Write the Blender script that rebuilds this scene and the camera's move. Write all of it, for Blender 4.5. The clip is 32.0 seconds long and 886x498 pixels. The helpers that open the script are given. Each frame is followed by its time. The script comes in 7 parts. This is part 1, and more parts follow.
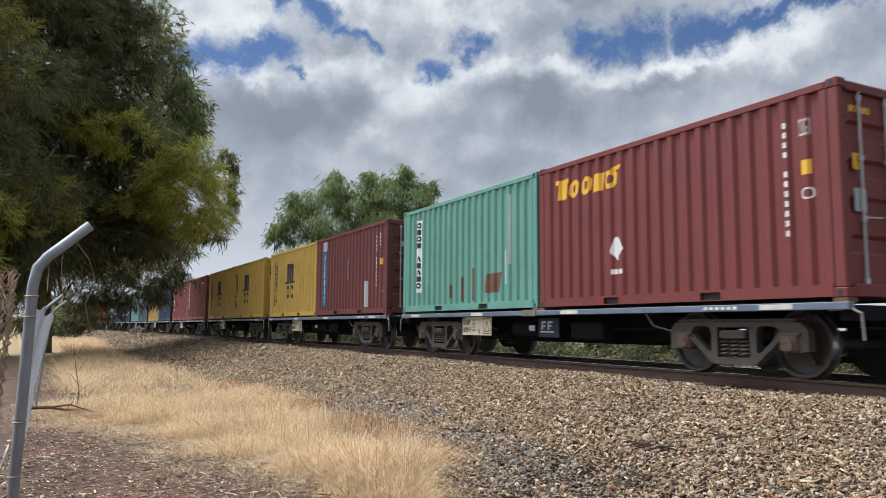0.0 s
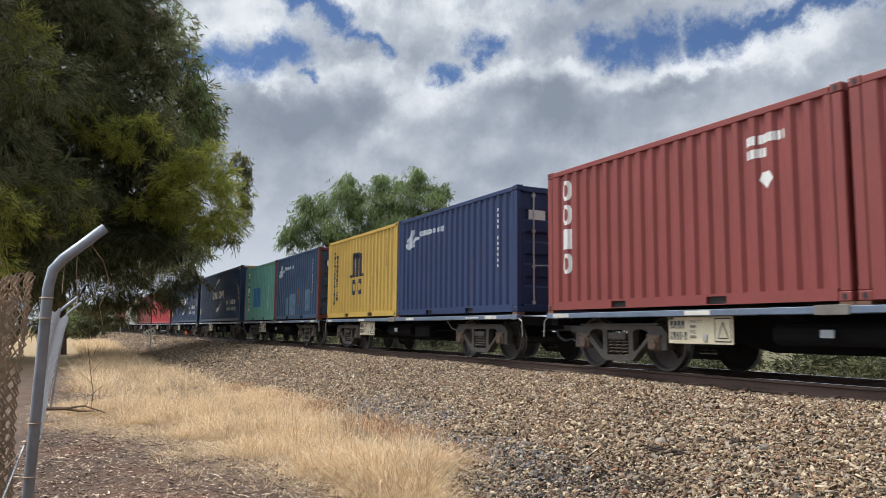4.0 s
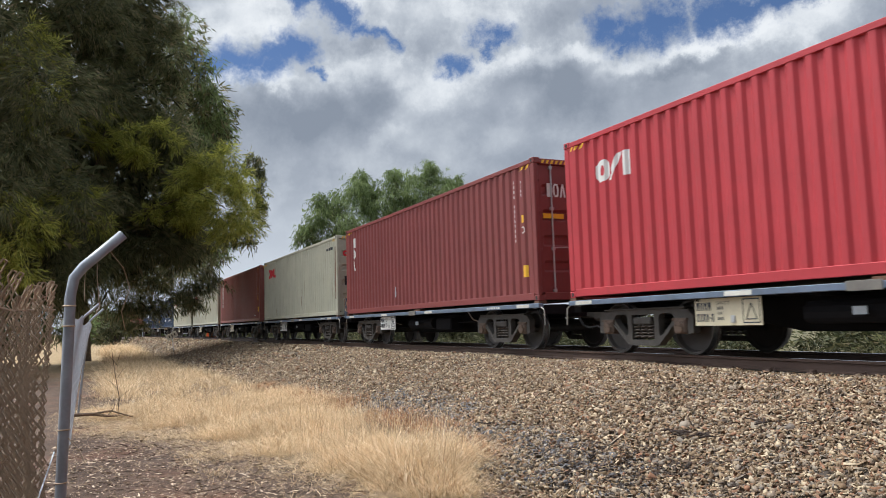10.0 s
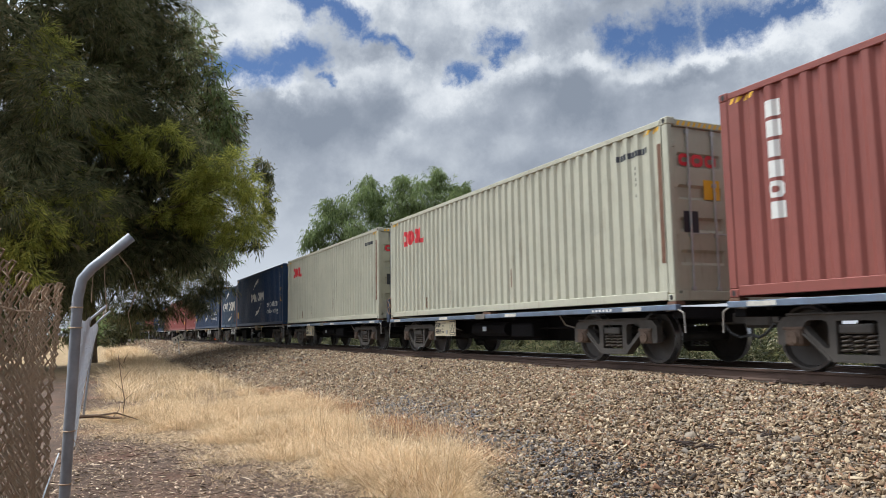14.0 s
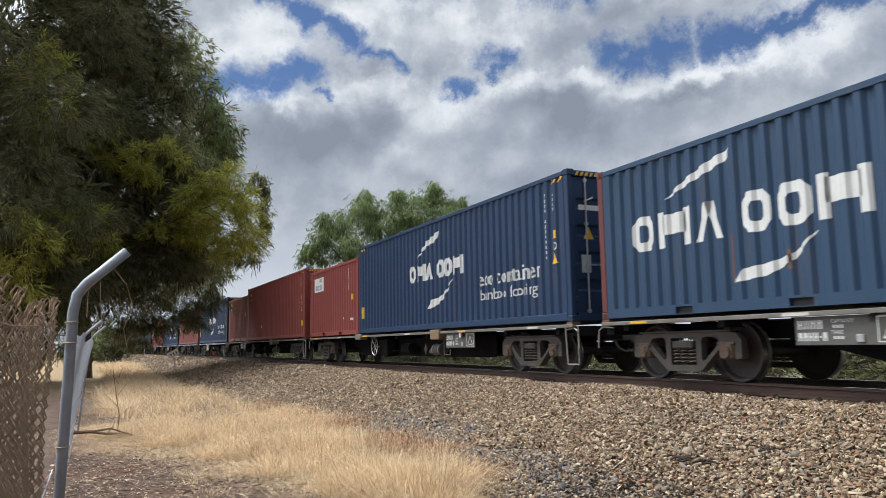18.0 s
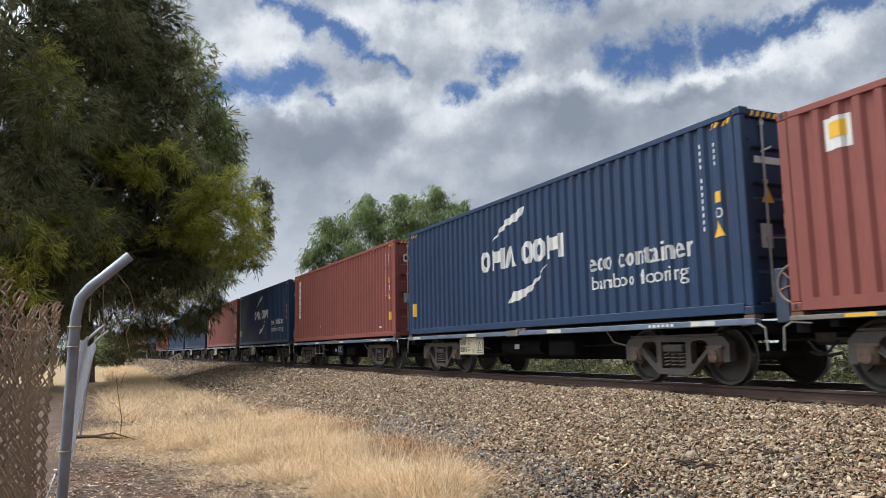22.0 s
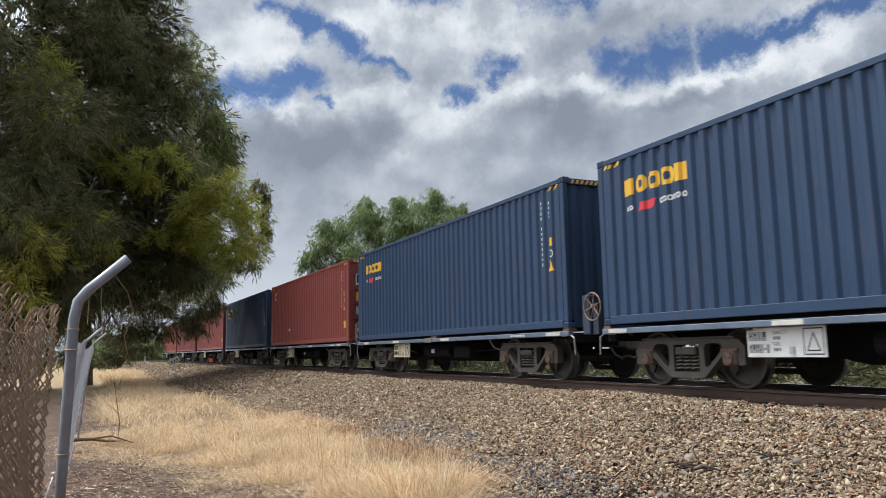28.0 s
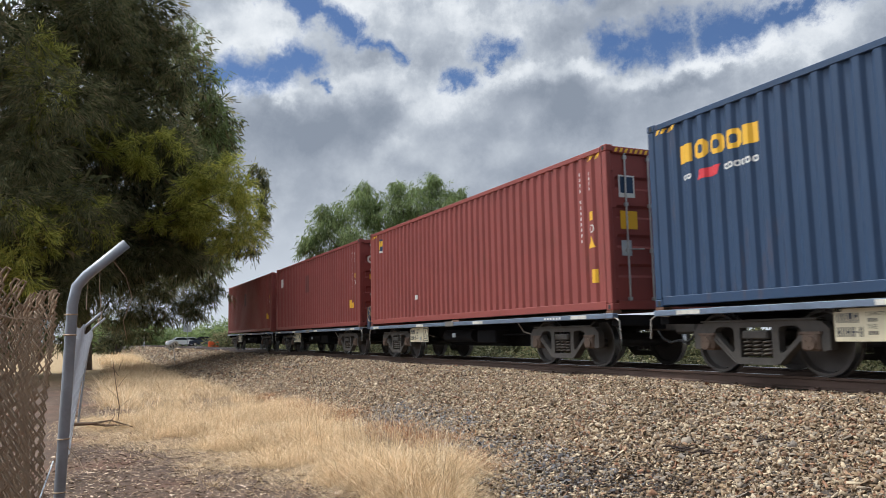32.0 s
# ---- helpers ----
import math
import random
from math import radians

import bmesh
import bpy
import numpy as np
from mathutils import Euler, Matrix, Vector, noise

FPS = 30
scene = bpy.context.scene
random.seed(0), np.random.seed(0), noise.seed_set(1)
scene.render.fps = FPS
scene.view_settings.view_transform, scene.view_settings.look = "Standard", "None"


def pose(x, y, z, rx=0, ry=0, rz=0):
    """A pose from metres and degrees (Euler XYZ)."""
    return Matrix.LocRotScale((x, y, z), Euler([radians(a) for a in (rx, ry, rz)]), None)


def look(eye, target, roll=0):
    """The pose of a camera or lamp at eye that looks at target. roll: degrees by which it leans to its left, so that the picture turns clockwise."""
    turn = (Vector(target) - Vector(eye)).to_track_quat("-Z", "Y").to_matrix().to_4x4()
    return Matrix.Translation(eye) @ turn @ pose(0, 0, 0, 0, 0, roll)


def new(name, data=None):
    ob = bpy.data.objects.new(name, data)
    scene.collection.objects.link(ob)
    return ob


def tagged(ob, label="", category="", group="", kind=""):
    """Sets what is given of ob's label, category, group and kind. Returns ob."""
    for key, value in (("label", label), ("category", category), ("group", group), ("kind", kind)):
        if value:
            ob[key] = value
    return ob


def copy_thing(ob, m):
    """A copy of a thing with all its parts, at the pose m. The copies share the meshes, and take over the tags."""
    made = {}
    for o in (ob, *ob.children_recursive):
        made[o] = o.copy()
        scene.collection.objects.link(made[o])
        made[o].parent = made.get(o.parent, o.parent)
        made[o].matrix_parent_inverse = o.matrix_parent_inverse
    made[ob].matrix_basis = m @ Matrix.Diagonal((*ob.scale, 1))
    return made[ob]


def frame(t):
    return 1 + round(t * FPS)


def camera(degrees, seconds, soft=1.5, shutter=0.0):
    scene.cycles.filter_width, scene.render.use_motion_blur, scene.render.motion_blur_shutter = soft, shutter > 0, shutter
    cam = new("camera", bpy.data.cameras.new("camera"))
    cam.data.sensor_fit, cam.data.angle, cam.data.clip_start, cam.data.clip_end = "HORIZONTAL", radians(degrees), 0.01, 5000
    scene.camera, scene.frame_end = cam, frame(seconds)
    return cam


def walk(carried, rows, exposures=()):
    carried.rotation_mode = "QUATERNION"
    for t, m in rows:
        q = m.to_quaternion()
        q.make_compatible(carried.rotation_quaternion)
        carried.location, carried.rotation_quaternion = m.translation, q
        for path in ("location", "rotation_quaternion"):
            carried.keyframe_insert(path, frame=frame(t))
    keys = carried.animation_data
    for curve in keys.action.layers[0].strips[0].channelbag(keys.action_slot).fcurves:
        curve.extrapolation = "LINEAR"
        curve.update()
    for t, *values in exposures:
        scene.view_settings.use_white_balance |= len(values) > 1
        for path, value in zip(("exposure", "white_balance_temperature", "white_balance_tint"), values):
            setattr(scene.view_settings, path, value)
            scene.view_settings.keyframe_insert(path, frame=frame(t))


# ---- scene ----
# ---- camera: hand-held beside the fence, turning a little ----
# seconds, degrees up, degrees to the left of +Y, roll
PATH = (
    (0, 6.02, 62.80, 0.41), (0.5, 6.16, 63.05, 0.54), (1, 6.30, 63.10, 0.50), (1.5, 6.40, 63.12, 0.58),
    (2, 6.41, 63.20, 0.60), (2.5, 6.36, 63.35, 0.59), (3, 6.29, 63.51, 0.59), (3.5, 6.22, 63.66, 0.57),
    (5.5, 6.38, 63.93, 0.57), (6, 6.39, 64.17, 0.56), (6.5, 6.33, 64.51, 0.51), (7, 6.31, 64.90, 0.16),
    (7.5, 6.21, 65.23, -0.24), (8, 6.14, 65.34, -0.72), (8.5, 6.01, 65.34, -1.09), (9, 5.86, 65.21, -1.36),
    (9.5, 5.76, 65.07, -1.63), (10, 5.65, 64.96, -1.72), (10.5, 5.60, 64.92, -1.66), (11, 5.61, 64.88, -1.51),
    (11.5, 5.68, 64.97, -1.19), (12, 5.78, 65.11, -0.94), (12.5, 5.89, 65.22, -0.74), (13, 6.03, 65.32, -0.73),
    (13.5, 6.15, 65.37, -0.84), (14, 6.18, 65.46, -0.91), (14.5, 6.26, 65.58, -1.03), (16.5, 7.14, 65.37, -0.85),
    (17, 7.28, 65.24, -0.92), (17.5, 7.32, 65.17, -1.02), (18, 7.29, 65.18, -0.97), (18.5, 7.23, 65.18, -0.97),
    (19, 7.20, 65.26, -1.02), (19.5, 7.23, 65.36, -0.94), (20, 7.27, 65.43, -0.97), (20.5, 7.30, 65.46, -0.99),
    (21, 7.37, 65.45, -0.98), (21.5, 7.47, 65.38, -1.01), (22, 7.59, 65.35, -1.04), (22.5, 7.66, 65.35, -1.08),
    (23, 7.72, 65.39, -1.10), (23.5, 7.75, 65.41, -1.15), (24, 7.77, 65.42, -1.16), (24.5, 7.81, 65.42, -1.14),
    (25, 7.88, 65.42, -1.13), (25.5, 7.96, 65.45, -0.99), (27.5, 7.91, 65.33, -1.01), (28, 7.80, 65.23, -1.03),
    (28.5, 7.67, 65.04, -1.12), (29, 7.48, 64.80, -1.28), (29.5, 7.28, 64.63, -1.31), (30, 7.09, 64.58, -1.25),
    (30.5, 6.97, 64.57, -1.15), (31, 6.83, 64.76, -1.07), (31.5, 6.73, 64.89, -1.03), (32, 6.64, 65.13, -1.08),
)
EYE = (0.0, 0.0, 1.55)
cam = camera(61.56, 32.0, soft=0.62, shutter=0.12)


def eye_pose(up, left, lean):
    return pose(*EYE, 90 + up, 0, left) @ pose(0, 0, 0, 0, 0, lean)


walk(cam, [(t, eye_pose(u, y, r)) for t, u, y, r in PATH], exposures=[(0, 0.0, 6250, 9), (32, 0.0, 6250, 9)])

# ---- sky, clouds and the veiled sun ----
SUN_TO = Vector((-0.40, -0.36, 1.06)).normalized()
world = bpy.data.worlds.new("sky")
scene.world = world
world.use_nodes = True


class Nodes:
    """A short way to write node trees."""

    def __init__(self, tree):
        self.tree = tree

    def add(self, kind, ins=(), **props):
        n = self.tree.nodes.new(kind)
        if "operation" in props:
            n.operation = props["operation"]
        if props.get("use_clamp"):
            n.use_clamp = True
        if "data_type" in props:
            n.data_type, n.blend_type = props["data_type"], props["blend_type"]
        if "feature" in props:
            n.feature = props["feature"]
        if "interpolation_type" in props:
            n.interpolation_type = props["interpolation_type"]
        for k, v in (ins.items() if isinstance(ins, dict) else ()):
            if isinstance(v, bpy.types.NodeSocket):
                self.tree.links.new(v, n.inputs[k])
            else:
                n.inputs[k].default_value = v
        return n

    def math(self, op, a, b=0.0, clamp=False):
        return self.add("ShaderNodeMath", {0: a, 1: b}, operation=op, use_clamp=clamp).outputs[0]

    def vec(self, op, a, b=(0, 0, 0)):
        n = self.add("ShaderNodeVectorMath", {0: a, 1: b}, operation=op)
        return n.outputs["Value" if op in ("DOT_PRODUCT", "LENGTH") else "Vector"]

    def noise(self, vector, scale, detail=4.0, rough=0.55, distort=0.0):
        return self.add("ShaderNodeTexNoise", {"Vector": vector, "Scale": scale, "Detail": detail, "Roughness": rough, "Distortion": distort}).outputs["Fac"]

    def ramp(self, fac, *stops):
        n = self.add("ShaderNodeValToRGB", {"Fac": fac})
        els = n.color_ramp.elements
        while len(els) < len(stops):
            els.new(0.5)
        for e, (p, c) in zip(els, stops):
            e.position = p
            e.color = (*c, 1) if isinstance(c, tuple) else (c, c, c, 1)
        return n.outputs["Color"]

    def mix(self, fac, a, b, blend="MIX"):
        n = self.add("ShaderNodeMix", data_type="RGBA", blend_type=blend)
        for k, v in ((0, fac), (6, a), (7, b)):
            if isinstance(v, bpy.types.NodeSocket):
                self.tree.links.new(v, n.inputs[k])
            else:
                n.inputs[k].default_value = (*v, 1) if isinstance(v, tuple) else v
        return n.outputs[2]

    def remap(self, v, a, b, c=0.0, d=1.0):
        return self.add("ShaderNodeMapRange", {0: v, 1: a, 2: b, 3: c, 4: d}, interpolation_type="SMOOTHSTEP").outputs[0]


# breaks in the cloud: from (left, up) to (left, up) in degrees, half width, depth
BREAKS = (
    ((83.4, 19.1), (78.9, 19.6), 0.87, 1.0), ((78.9, 19.7), (76.0, 20.7), 0.87, 1.0), ((78.8, 25.6), (76.5, 24.7), 0.47, 0.8), ((76.5, 24.7), (72.2, 22.9), 0.67, 1.0),
    ((71.4, 21.9), (68.3, 21.2), 0.40, 0.8), ((61.9, 22.0), (59.1, 21.6), 0.53, 0.7), ((59.0, 21.8), (61.2, 20.2), 0.30, 0.6), ((64.3, 19.7), (63.0, 19.2), 0.57, 0.9),
    ((74.9, 19.3), (74.1, 18.6), 0.30, 0.8), ((52.2, 21.1), (49.9, 20.4), 0.87, 1.0), ((49.9, 20.4), (46.6, 21.3), 1.00, 1.0), 
    ((44.1, 21.1), (39.6, 21.5), 1.00, 1.0), ((39.6, 21.5), (35.5, 22.3), 0.67, 1.0), ((35.5, 22.3), (29.9, 22.9), 0.87, 1.0), ((49.9, 20.0), (51.1, 19.7), 0.40, 0.8),
    ((58.6, 26.3), (52.9, 25.9), 0.67, 0.6), ((67.8, 26.9), (64.5, 26.9), 0.60, 0.6), ((20.0, 34.0), (70.0, 38.0), 3.0, 0.9), ((95.0, 30.0), (130.0, 24.0), 3.0, 0.9),
    ((-40.0, 25.0), (10.0, 20.0), 3.0, 0.9), ((-150.0, 30.0), (-90.0, 35.0), 5.0, 0.9),
)
# heads of cloud (bright) and their bases (grey): left, up, reach across, reach up, amount
BILLOWS = (
    ((80.6, 22.5), 4.3, 2.5, 0.34), ((77.6, 21.8), 2.0, 1.3, 0.15), ((79.6, 18.2), 4.3, 1.0, 0.38), ((70.2, 19.4), 3.7, 1.5, 0.35), ((64.8, 18.2), 3.7, 2.0, 0.28),
    ((69.5, 14.7), 2.0, 1.3, 0.18), ((57.9, 19.9), 4.3, 1.2, 0.35), ((53.1, 20.0), 2.0, 0.8, 0.2), ((48.1, 18.7), 3.7, 0.9, 0.28), ((44.2, 19.4), 3.0, 1.3, 0.38),
    ((41.4, 19.3), 2.3, 1.7, 0.38), ((36.5, 19.9), 4.3, 2.7, 0.22), ((64.6, 23.6), 6.7, 2.0, 0.24), ((59.8, 24.3), 4.0, 1.7, 0.12), ((71.9, 25.1), 2.7, 1.3, 0.2),
    ((70.2, 18.0), 2.0, 2.0, -0.2), ((75.9, 15.9), 5.3, 2.0, -0.28), ((80.1, 12.9), 5.3, 2.3, -0.12), ((55.0, 16.8), 3.0, 2.7, -0.3), ((50.1, 15.8), 4.7, 2.0, -0.12),
    ((46.2, 17.9), 3.7, 0.8, -0.22), ((51.0, 23.3), 4.0, 1.7, -0.28), ((55.6, 23.1), 2.7, 1.3, -0.15), ((70.2, 21.8), 2.0, 0.7, -0.1), ((38.1, 17.9), 4.0, 1.3, -0.1),
)


def build_sky():
    world.node_tree.nodes.clear()
    n = Nodes(world.node_tree)
    way = n.add("ShaderNodeTexCoord").outputs["Generated"]
    air = n.add("ShaderNodeTexSky")
    air.sky_type, air.sun_disc = "NISHITA", False
    air.sun_elevation, air.sun_rotation = math.asin(SUN_TO.z), math.atan2(SUN_TO.x, SUN_TO.y)
    air.air_density, air.dust_density, air.ozone_density = 1.0, 0.6, 1.6
    blue = n.mix(1.0, air.outputs["Color"], (0.060, 0.068, 0.084), "MULTIPLY")
    sep = n.add("ShaderNodeSeparateXYZ", {0: way})
    z = sep.outputs["Z"]
    left = n.math("MULTIPLY", n.math("ARCTAN2", n.math("MULTIPLY", sep.outputs["X"], -1.0), sep.outputs["Y"]), 57.2958)
    up = n.math("MULTIPLY", n.math("ARCSINE", z), 57.2958)
    flat = n.add("ShaderNodeCombineXYZ", {0: left, 1: up}).outputs[0]

    def stirred(p, scale, detail, rough, amount):
        w = n.add("ShaderNodeTexNoise", {"Vector": way, "Scale": scale, "Detail": detail, "Roughness": rough}).outputs["Color"]
        return n.vec("ADD", p, n.vec("MULTIPLY", n.vec("SUBTRACT", w, (0.5, 0.5, 0.5)), (amount, amount, 0.0)))

    torn = stirred(flat, 17.0, 9.0, 0.66, 4.4)
    soft = stirred(flat, 11.0, 8.0, 0.64, 6.0)

    def reach(p, a, b, half):
        """How deep p lies inside a stroke from a to b: 1 on its line, 0 at its edge."""
        a, b = Vector((*a, 0.0)), Vector((*b, 0.0))
        d = b - a
        rel = n.vec("SUBTRACT", p, tuple(a))
        h = n.math("DIVIDE", n.vec("DOT_PRODUCT", rel, tuple(d)), d.length_squared, True)
        foot = n.vec("MULTIPLY", n.add("ShaderNodeCombineXYZ", {0: h, 1: h, 2: h}).outputs[0], tuple(d))
        far = n.vec("LENGTH", n.vec("SUBTRACT", rel, foot))
        return n.math("SUBTRACT", 1.0, n.math("DIVIDE", far, half))

    gap = None
    for a, b, half, deep in BREAKS:
        g = n.math("MULTIPLY", reach(torn, a, b, half * 1.7), deep)
        gap = g if gap is None else n.math("MAXIMUM", gap, g)
    fine = n.noise(way, 26.0, 9.0, 0.68)
    wide = n.noise(way, 5.0, 4.0, 0.5)
    gap = n.math("ADD", gap, n.math("MULTIPLY", n.math("SUBTRACT", fine, 0.5), 2.4))
    cover = n.remap(gap, -0.35, 0.85, 1.0, 0.0)
    # rounded billows, lit from above
    tall = n.vec("MULTIPLY", way, (1.0, 1.0, 1.35))
    warp = n.add("ShaderNodeTexNoise", {"Vector": tall, "Scale": 7.0, "Detail": 5.0, "Roughness": 0.6}).outputs["Color"]
    tall = n.vec("ADD", tall, n.vec("MULTIPLY", n.vec("SUBTRACT", warp, (0.5, 0.5, 0.5)), (0.07, 0.07, 0.07)))

    def heap(p):
        h = n.math("MULTIPLY", n.noise(p, 4.6, 3.0, 0.5), 0.75)
        for scale, weight in ((8.5, 0.34), (21.0, 0.20)):
            cell = n.add("ShaderNodeTexVoronoi", {"Vector": p, "Scale": scale, "Smoothness": 0.6}, feature="SMOOTH_F1").outputs["Distance"]
            h = n.math("SUBTRACT", h, n.math("MULTIPLY", cell, weight))
        return h

    slope = n.math("MULTIPLY", n.math("SUBTRACT", heap(tall), heap(n.vec("ADD", tall, (-0.012, -0.012, 0.045)))), 0.95)
    lit = n.math("ADD", n.math("ADD", slope, 0.40), n.math("MULTIPLY", n.math("SUBTRACT", fine, 0.5), 0.50))
    lit = n.math("ADD", lit, n.math("MULTIPLY", n.math("SUBTRACT", wide, 0.5), 0.30))
    for c, across, high, amount in BILLOWS:
        rel = n.vec("MULTIPLY", n.vec("SUBTRACT", soft, (*c, 0.0)), (1.0 / across, 1.0 / high, 0.0))
        lit = n.math("ADD", lit, n.remap(n.vec("LENGTH", rel), 1.45, 0.15, 0.0, amount * 1.3))
    # thin rims of cloud round the breaks are bright
    lit = n.math("ADD", lit, n.remap(gap, -1.6, 0.1, 0.0, 0.16))
    lit = n.math("ADD", lit, n.remap(z, 0.46, 0.60, 0.0, 0.14))
    cloud = n.ramp(lit, (0.0, (0.265, 0.300, 0.360)), (0.34, (0.385, 0.420, 0.480)), (0.58, (0.53, 0.565, 0.615)), (0.80, (0.745, 0.77, 0.80)), (1.0, (0.87, 0.885, 0.90)))
    haze = n.remap(z, 0.06, 0.21, 0.9, 0.0)
    cloud = n.mix(haze, cloud, (0.64, 0.68, 0.735))
    # unseen cloud overhead and about the veiled sun, brightened as fill for the sides
    fill_glow = n.remap(n.vec("DOT_PRODUCT", way, tuple(Vector((-0.52, -0.58, 0.72)).normalized())), 0.66, 0.97, 1.0, 4.5)
    fill_glow = n.math("MULTIPLY", fill_glow, n.remap(z, 0.42, 0.95, 1.0, 1.7))
    cloud = n.mix(1.0, cloud, n.add("ShaderNodeCombineXYZ", {0: fill_glow, 1: fill_glow, 2: fill_glow}).outputs[0], "MULTIPLY")
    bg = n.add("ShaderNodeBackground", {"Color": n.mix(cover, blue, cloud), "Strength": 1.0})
    out = n.add("ShaderNodeOutputWorld")
    n.tree.links.new(bg.outputs[0], out.inputs["Surface"])


build_sky()
sun = new("sun", bpy.data.lights.new("sun", "SUN"))
sun.data.energy, sun.data.angle, sun.data.color = 3.4, radians(17), (1.0, 0.96, 0.89)
sun.matrix_world = look(SUN_TO * 60, (0, 0, 0))

# ---- materials ----
MATS = {}


def material(name, colour, rough=0.6, metal=0.0, vary=0.12, scale=4.0, bump=0.0, bump_scale=40.0, streak=0.0, streak_colour=(0.12, 0.06, 0.03),
             island=0.0, ramp=None, spec=0.5, back=0.0, objvary=0.0):
    """A painted, weathered or natural surface: colour with variation at two scales, streaks of dirt, fine relief."""
    if name in MATS:
        return MATS[name]
    m = bpy.data.materials.new(name)
    m.use_nodes = True
    t = m.node_tree
    b = t.nodes["Principled BSDF"]
    n = Nodes(t)
    tc = n.add("ShaderNodeTexCoord").outputs["Object"]
    base = n.mix(1.0, colour, (1, 1, 1), "MULTIPLY")
    geo = n.add("ShaderNodeNewGeometry")
    if ramp:
        base = n.ramp(geo.outputs["Random Per Island"], *ramp)
    broad = n.noise(tc, scale, 3.0)
    fine = n.noise(tc, scale * 9.0, 4.0)
    tone = n.math("ADD", n.math("MULTIPLY", n.math("SUBTRACT", broad, 0.5), vary * 3.0), n.math("MULTIPLY", n.math("SUBTRACT", fine, 0.5), vary * 1.6))
    if island:
        tone = n.math("ADD", tone, n.math("MULTIPLY", n.math("SUBTRACT", geo.outputs["Random Per Island"], 0.5), island))
    if objvary:
        tone = n.math("ADD", tone, n.math("MULTIPLY", n.math("SUBTRACT", n.add("ShaderNodeObjectInfo").outputs["Random"], 0.5), objvary))
    tone = n.math("ADD", tone, 1.0)
    base = n.mix(1.0, base, n.add("ShaderNodeCombineXYZ", {0: tone, 1: tone, 2: tone}).outputs[0], "MULTIPLY")
    r = n.math("ADD", rough, n.math("MULTIPLY", n.math("SUBTRACT", fine, 0.5), 0.25), True)
    if streak:
        down = n.vec("MULTIPLY", tc, (5.0, 5.0, 0.55))
        run = n.noise(down, 1.6, 6.0, 0.65)
        spot = n.noise(tc, 1.1, 4.0, 0.6)
        dirt = n.math("MULTIPLY", n.remap(run, 0.52, 0.72), n.remap(spot, 0.42, 0.66))
        base = n.mix(n.math("MULTIPLY", dirt, streak, True), base, streak_colour)
        chips = n.remap(n.noise(tc, 26.0, 3.0, 0.7), 0.70, 0.76)
        base = n.mix(n.math("MULTIPLY", n.math("MULTIPLY", chips, n.remap(spot, 0.5, 0.7)), min(1.0, streak * 1.4), True), base, (0.10, 0.045, 0.025))
    t.links.new(base, b.inputs["Base Color"])
    t.links.new(r, b.inputs["Roughness"])
    b.inputs["Metallic"].default_value = metal
    b.inputs["Specular IOR Level"].default_value = spec
    if back:
        b.inputs["Subsurface Weight"].default_value = 0.0
        tr = n.add("ShaderNodeBsdfTranslucent", {"Color": base})
        mx = n.add("ShaderNodeMixShader", {0: back, 1: b.outputs[0], 2: tr.outputs[0]})
        t.links.new(mx.outputs[0], t.nodes["Material Output"].inputs["Surface"])
    if bump:
        h = n.noise(tc, bump_scale, 5.0, 0.6)
        bp = n.add("ShaderNodeBump", {"Height": h, "Strength": min(1.0, bump * 20), "Distance": bump})
        t.links.new(bp.outputs[0], b.inputs["Normal"])
    MATS[name] = m
    return m


def paint(name, colour, streak=0.35, rough=0.58, vary=0.12):
    return material(name, colour, rough, 0.0, vary, 0.9, 0.0012, 9.0, streak, spec=0.35)


# ---- mesh helpers ----
def obj(name, bm, mat, parent=None, label="", smooth=False):
    me = bpy.data.meshes.new(name)
    bm.normal_update()
    bm.to_mesh(me)
    bm.free()
    if smooth:
        me.shade_smooth()
    return from_mesh(name, me, mat, parent, label)


def from_mesh(name, me, mat, parent=None, label="", at=None):
    if mat is not None and not me.materials:
        me.materials.append(mat)
    ob = new(name, me)
    if parent is not None:
        ob.parent = parent
    if at is not None:
        ob.matrix_basis = at
    if label:
        tagged(ob, label)
    return ob


part = obj


def mesh_of(name, verts, faces, mat=None):
    me = bpy.data.meshes.new(name)
    me.from_pydata(verts, [], faces)
    me.update()
    if mat:
        me.materials.append(mat)
    return me


def box(bm, x0, x1, y0, y1, z0, z1, bevel=0.0):
    g = bmesh.ops.create_cube(bm, size=1.0, matrix=Matrix.Translation(((x0 + x1) / 2, (y0 + y1) / 2, (z0 + z1) / 2)) @ Matrix.Diagonal((x1 - x0, y1 - y0, z1 - z0, 1)))
    if bevel:
        es = {e for v in g["verts"] for e in v.link_edges}
        bmesh.ops.bevel(bm, geom=list(es), offset=bevel, segments=1, affect="EDGES")
    return bm


def boxed(*dims, bevel=0.0):
    return box(bmesh.new(), *dims, bevel=bevel)


def rod(bm, a, b, r, sides=8, r2=None):
    a, b = Vector(a), Vector(b)
    d = b - a
    m = Matrix.Translation((a + b) / 2) @ d.to_track_quat("Z", "Y").to_matrix().to_4x4()
    bmesh.ops.create_cone(bm, cap_ends=True, segments=sides, radius1=r, radius2=r if r2 is None else r2, depth=d.length, matrix=m)
    return bm


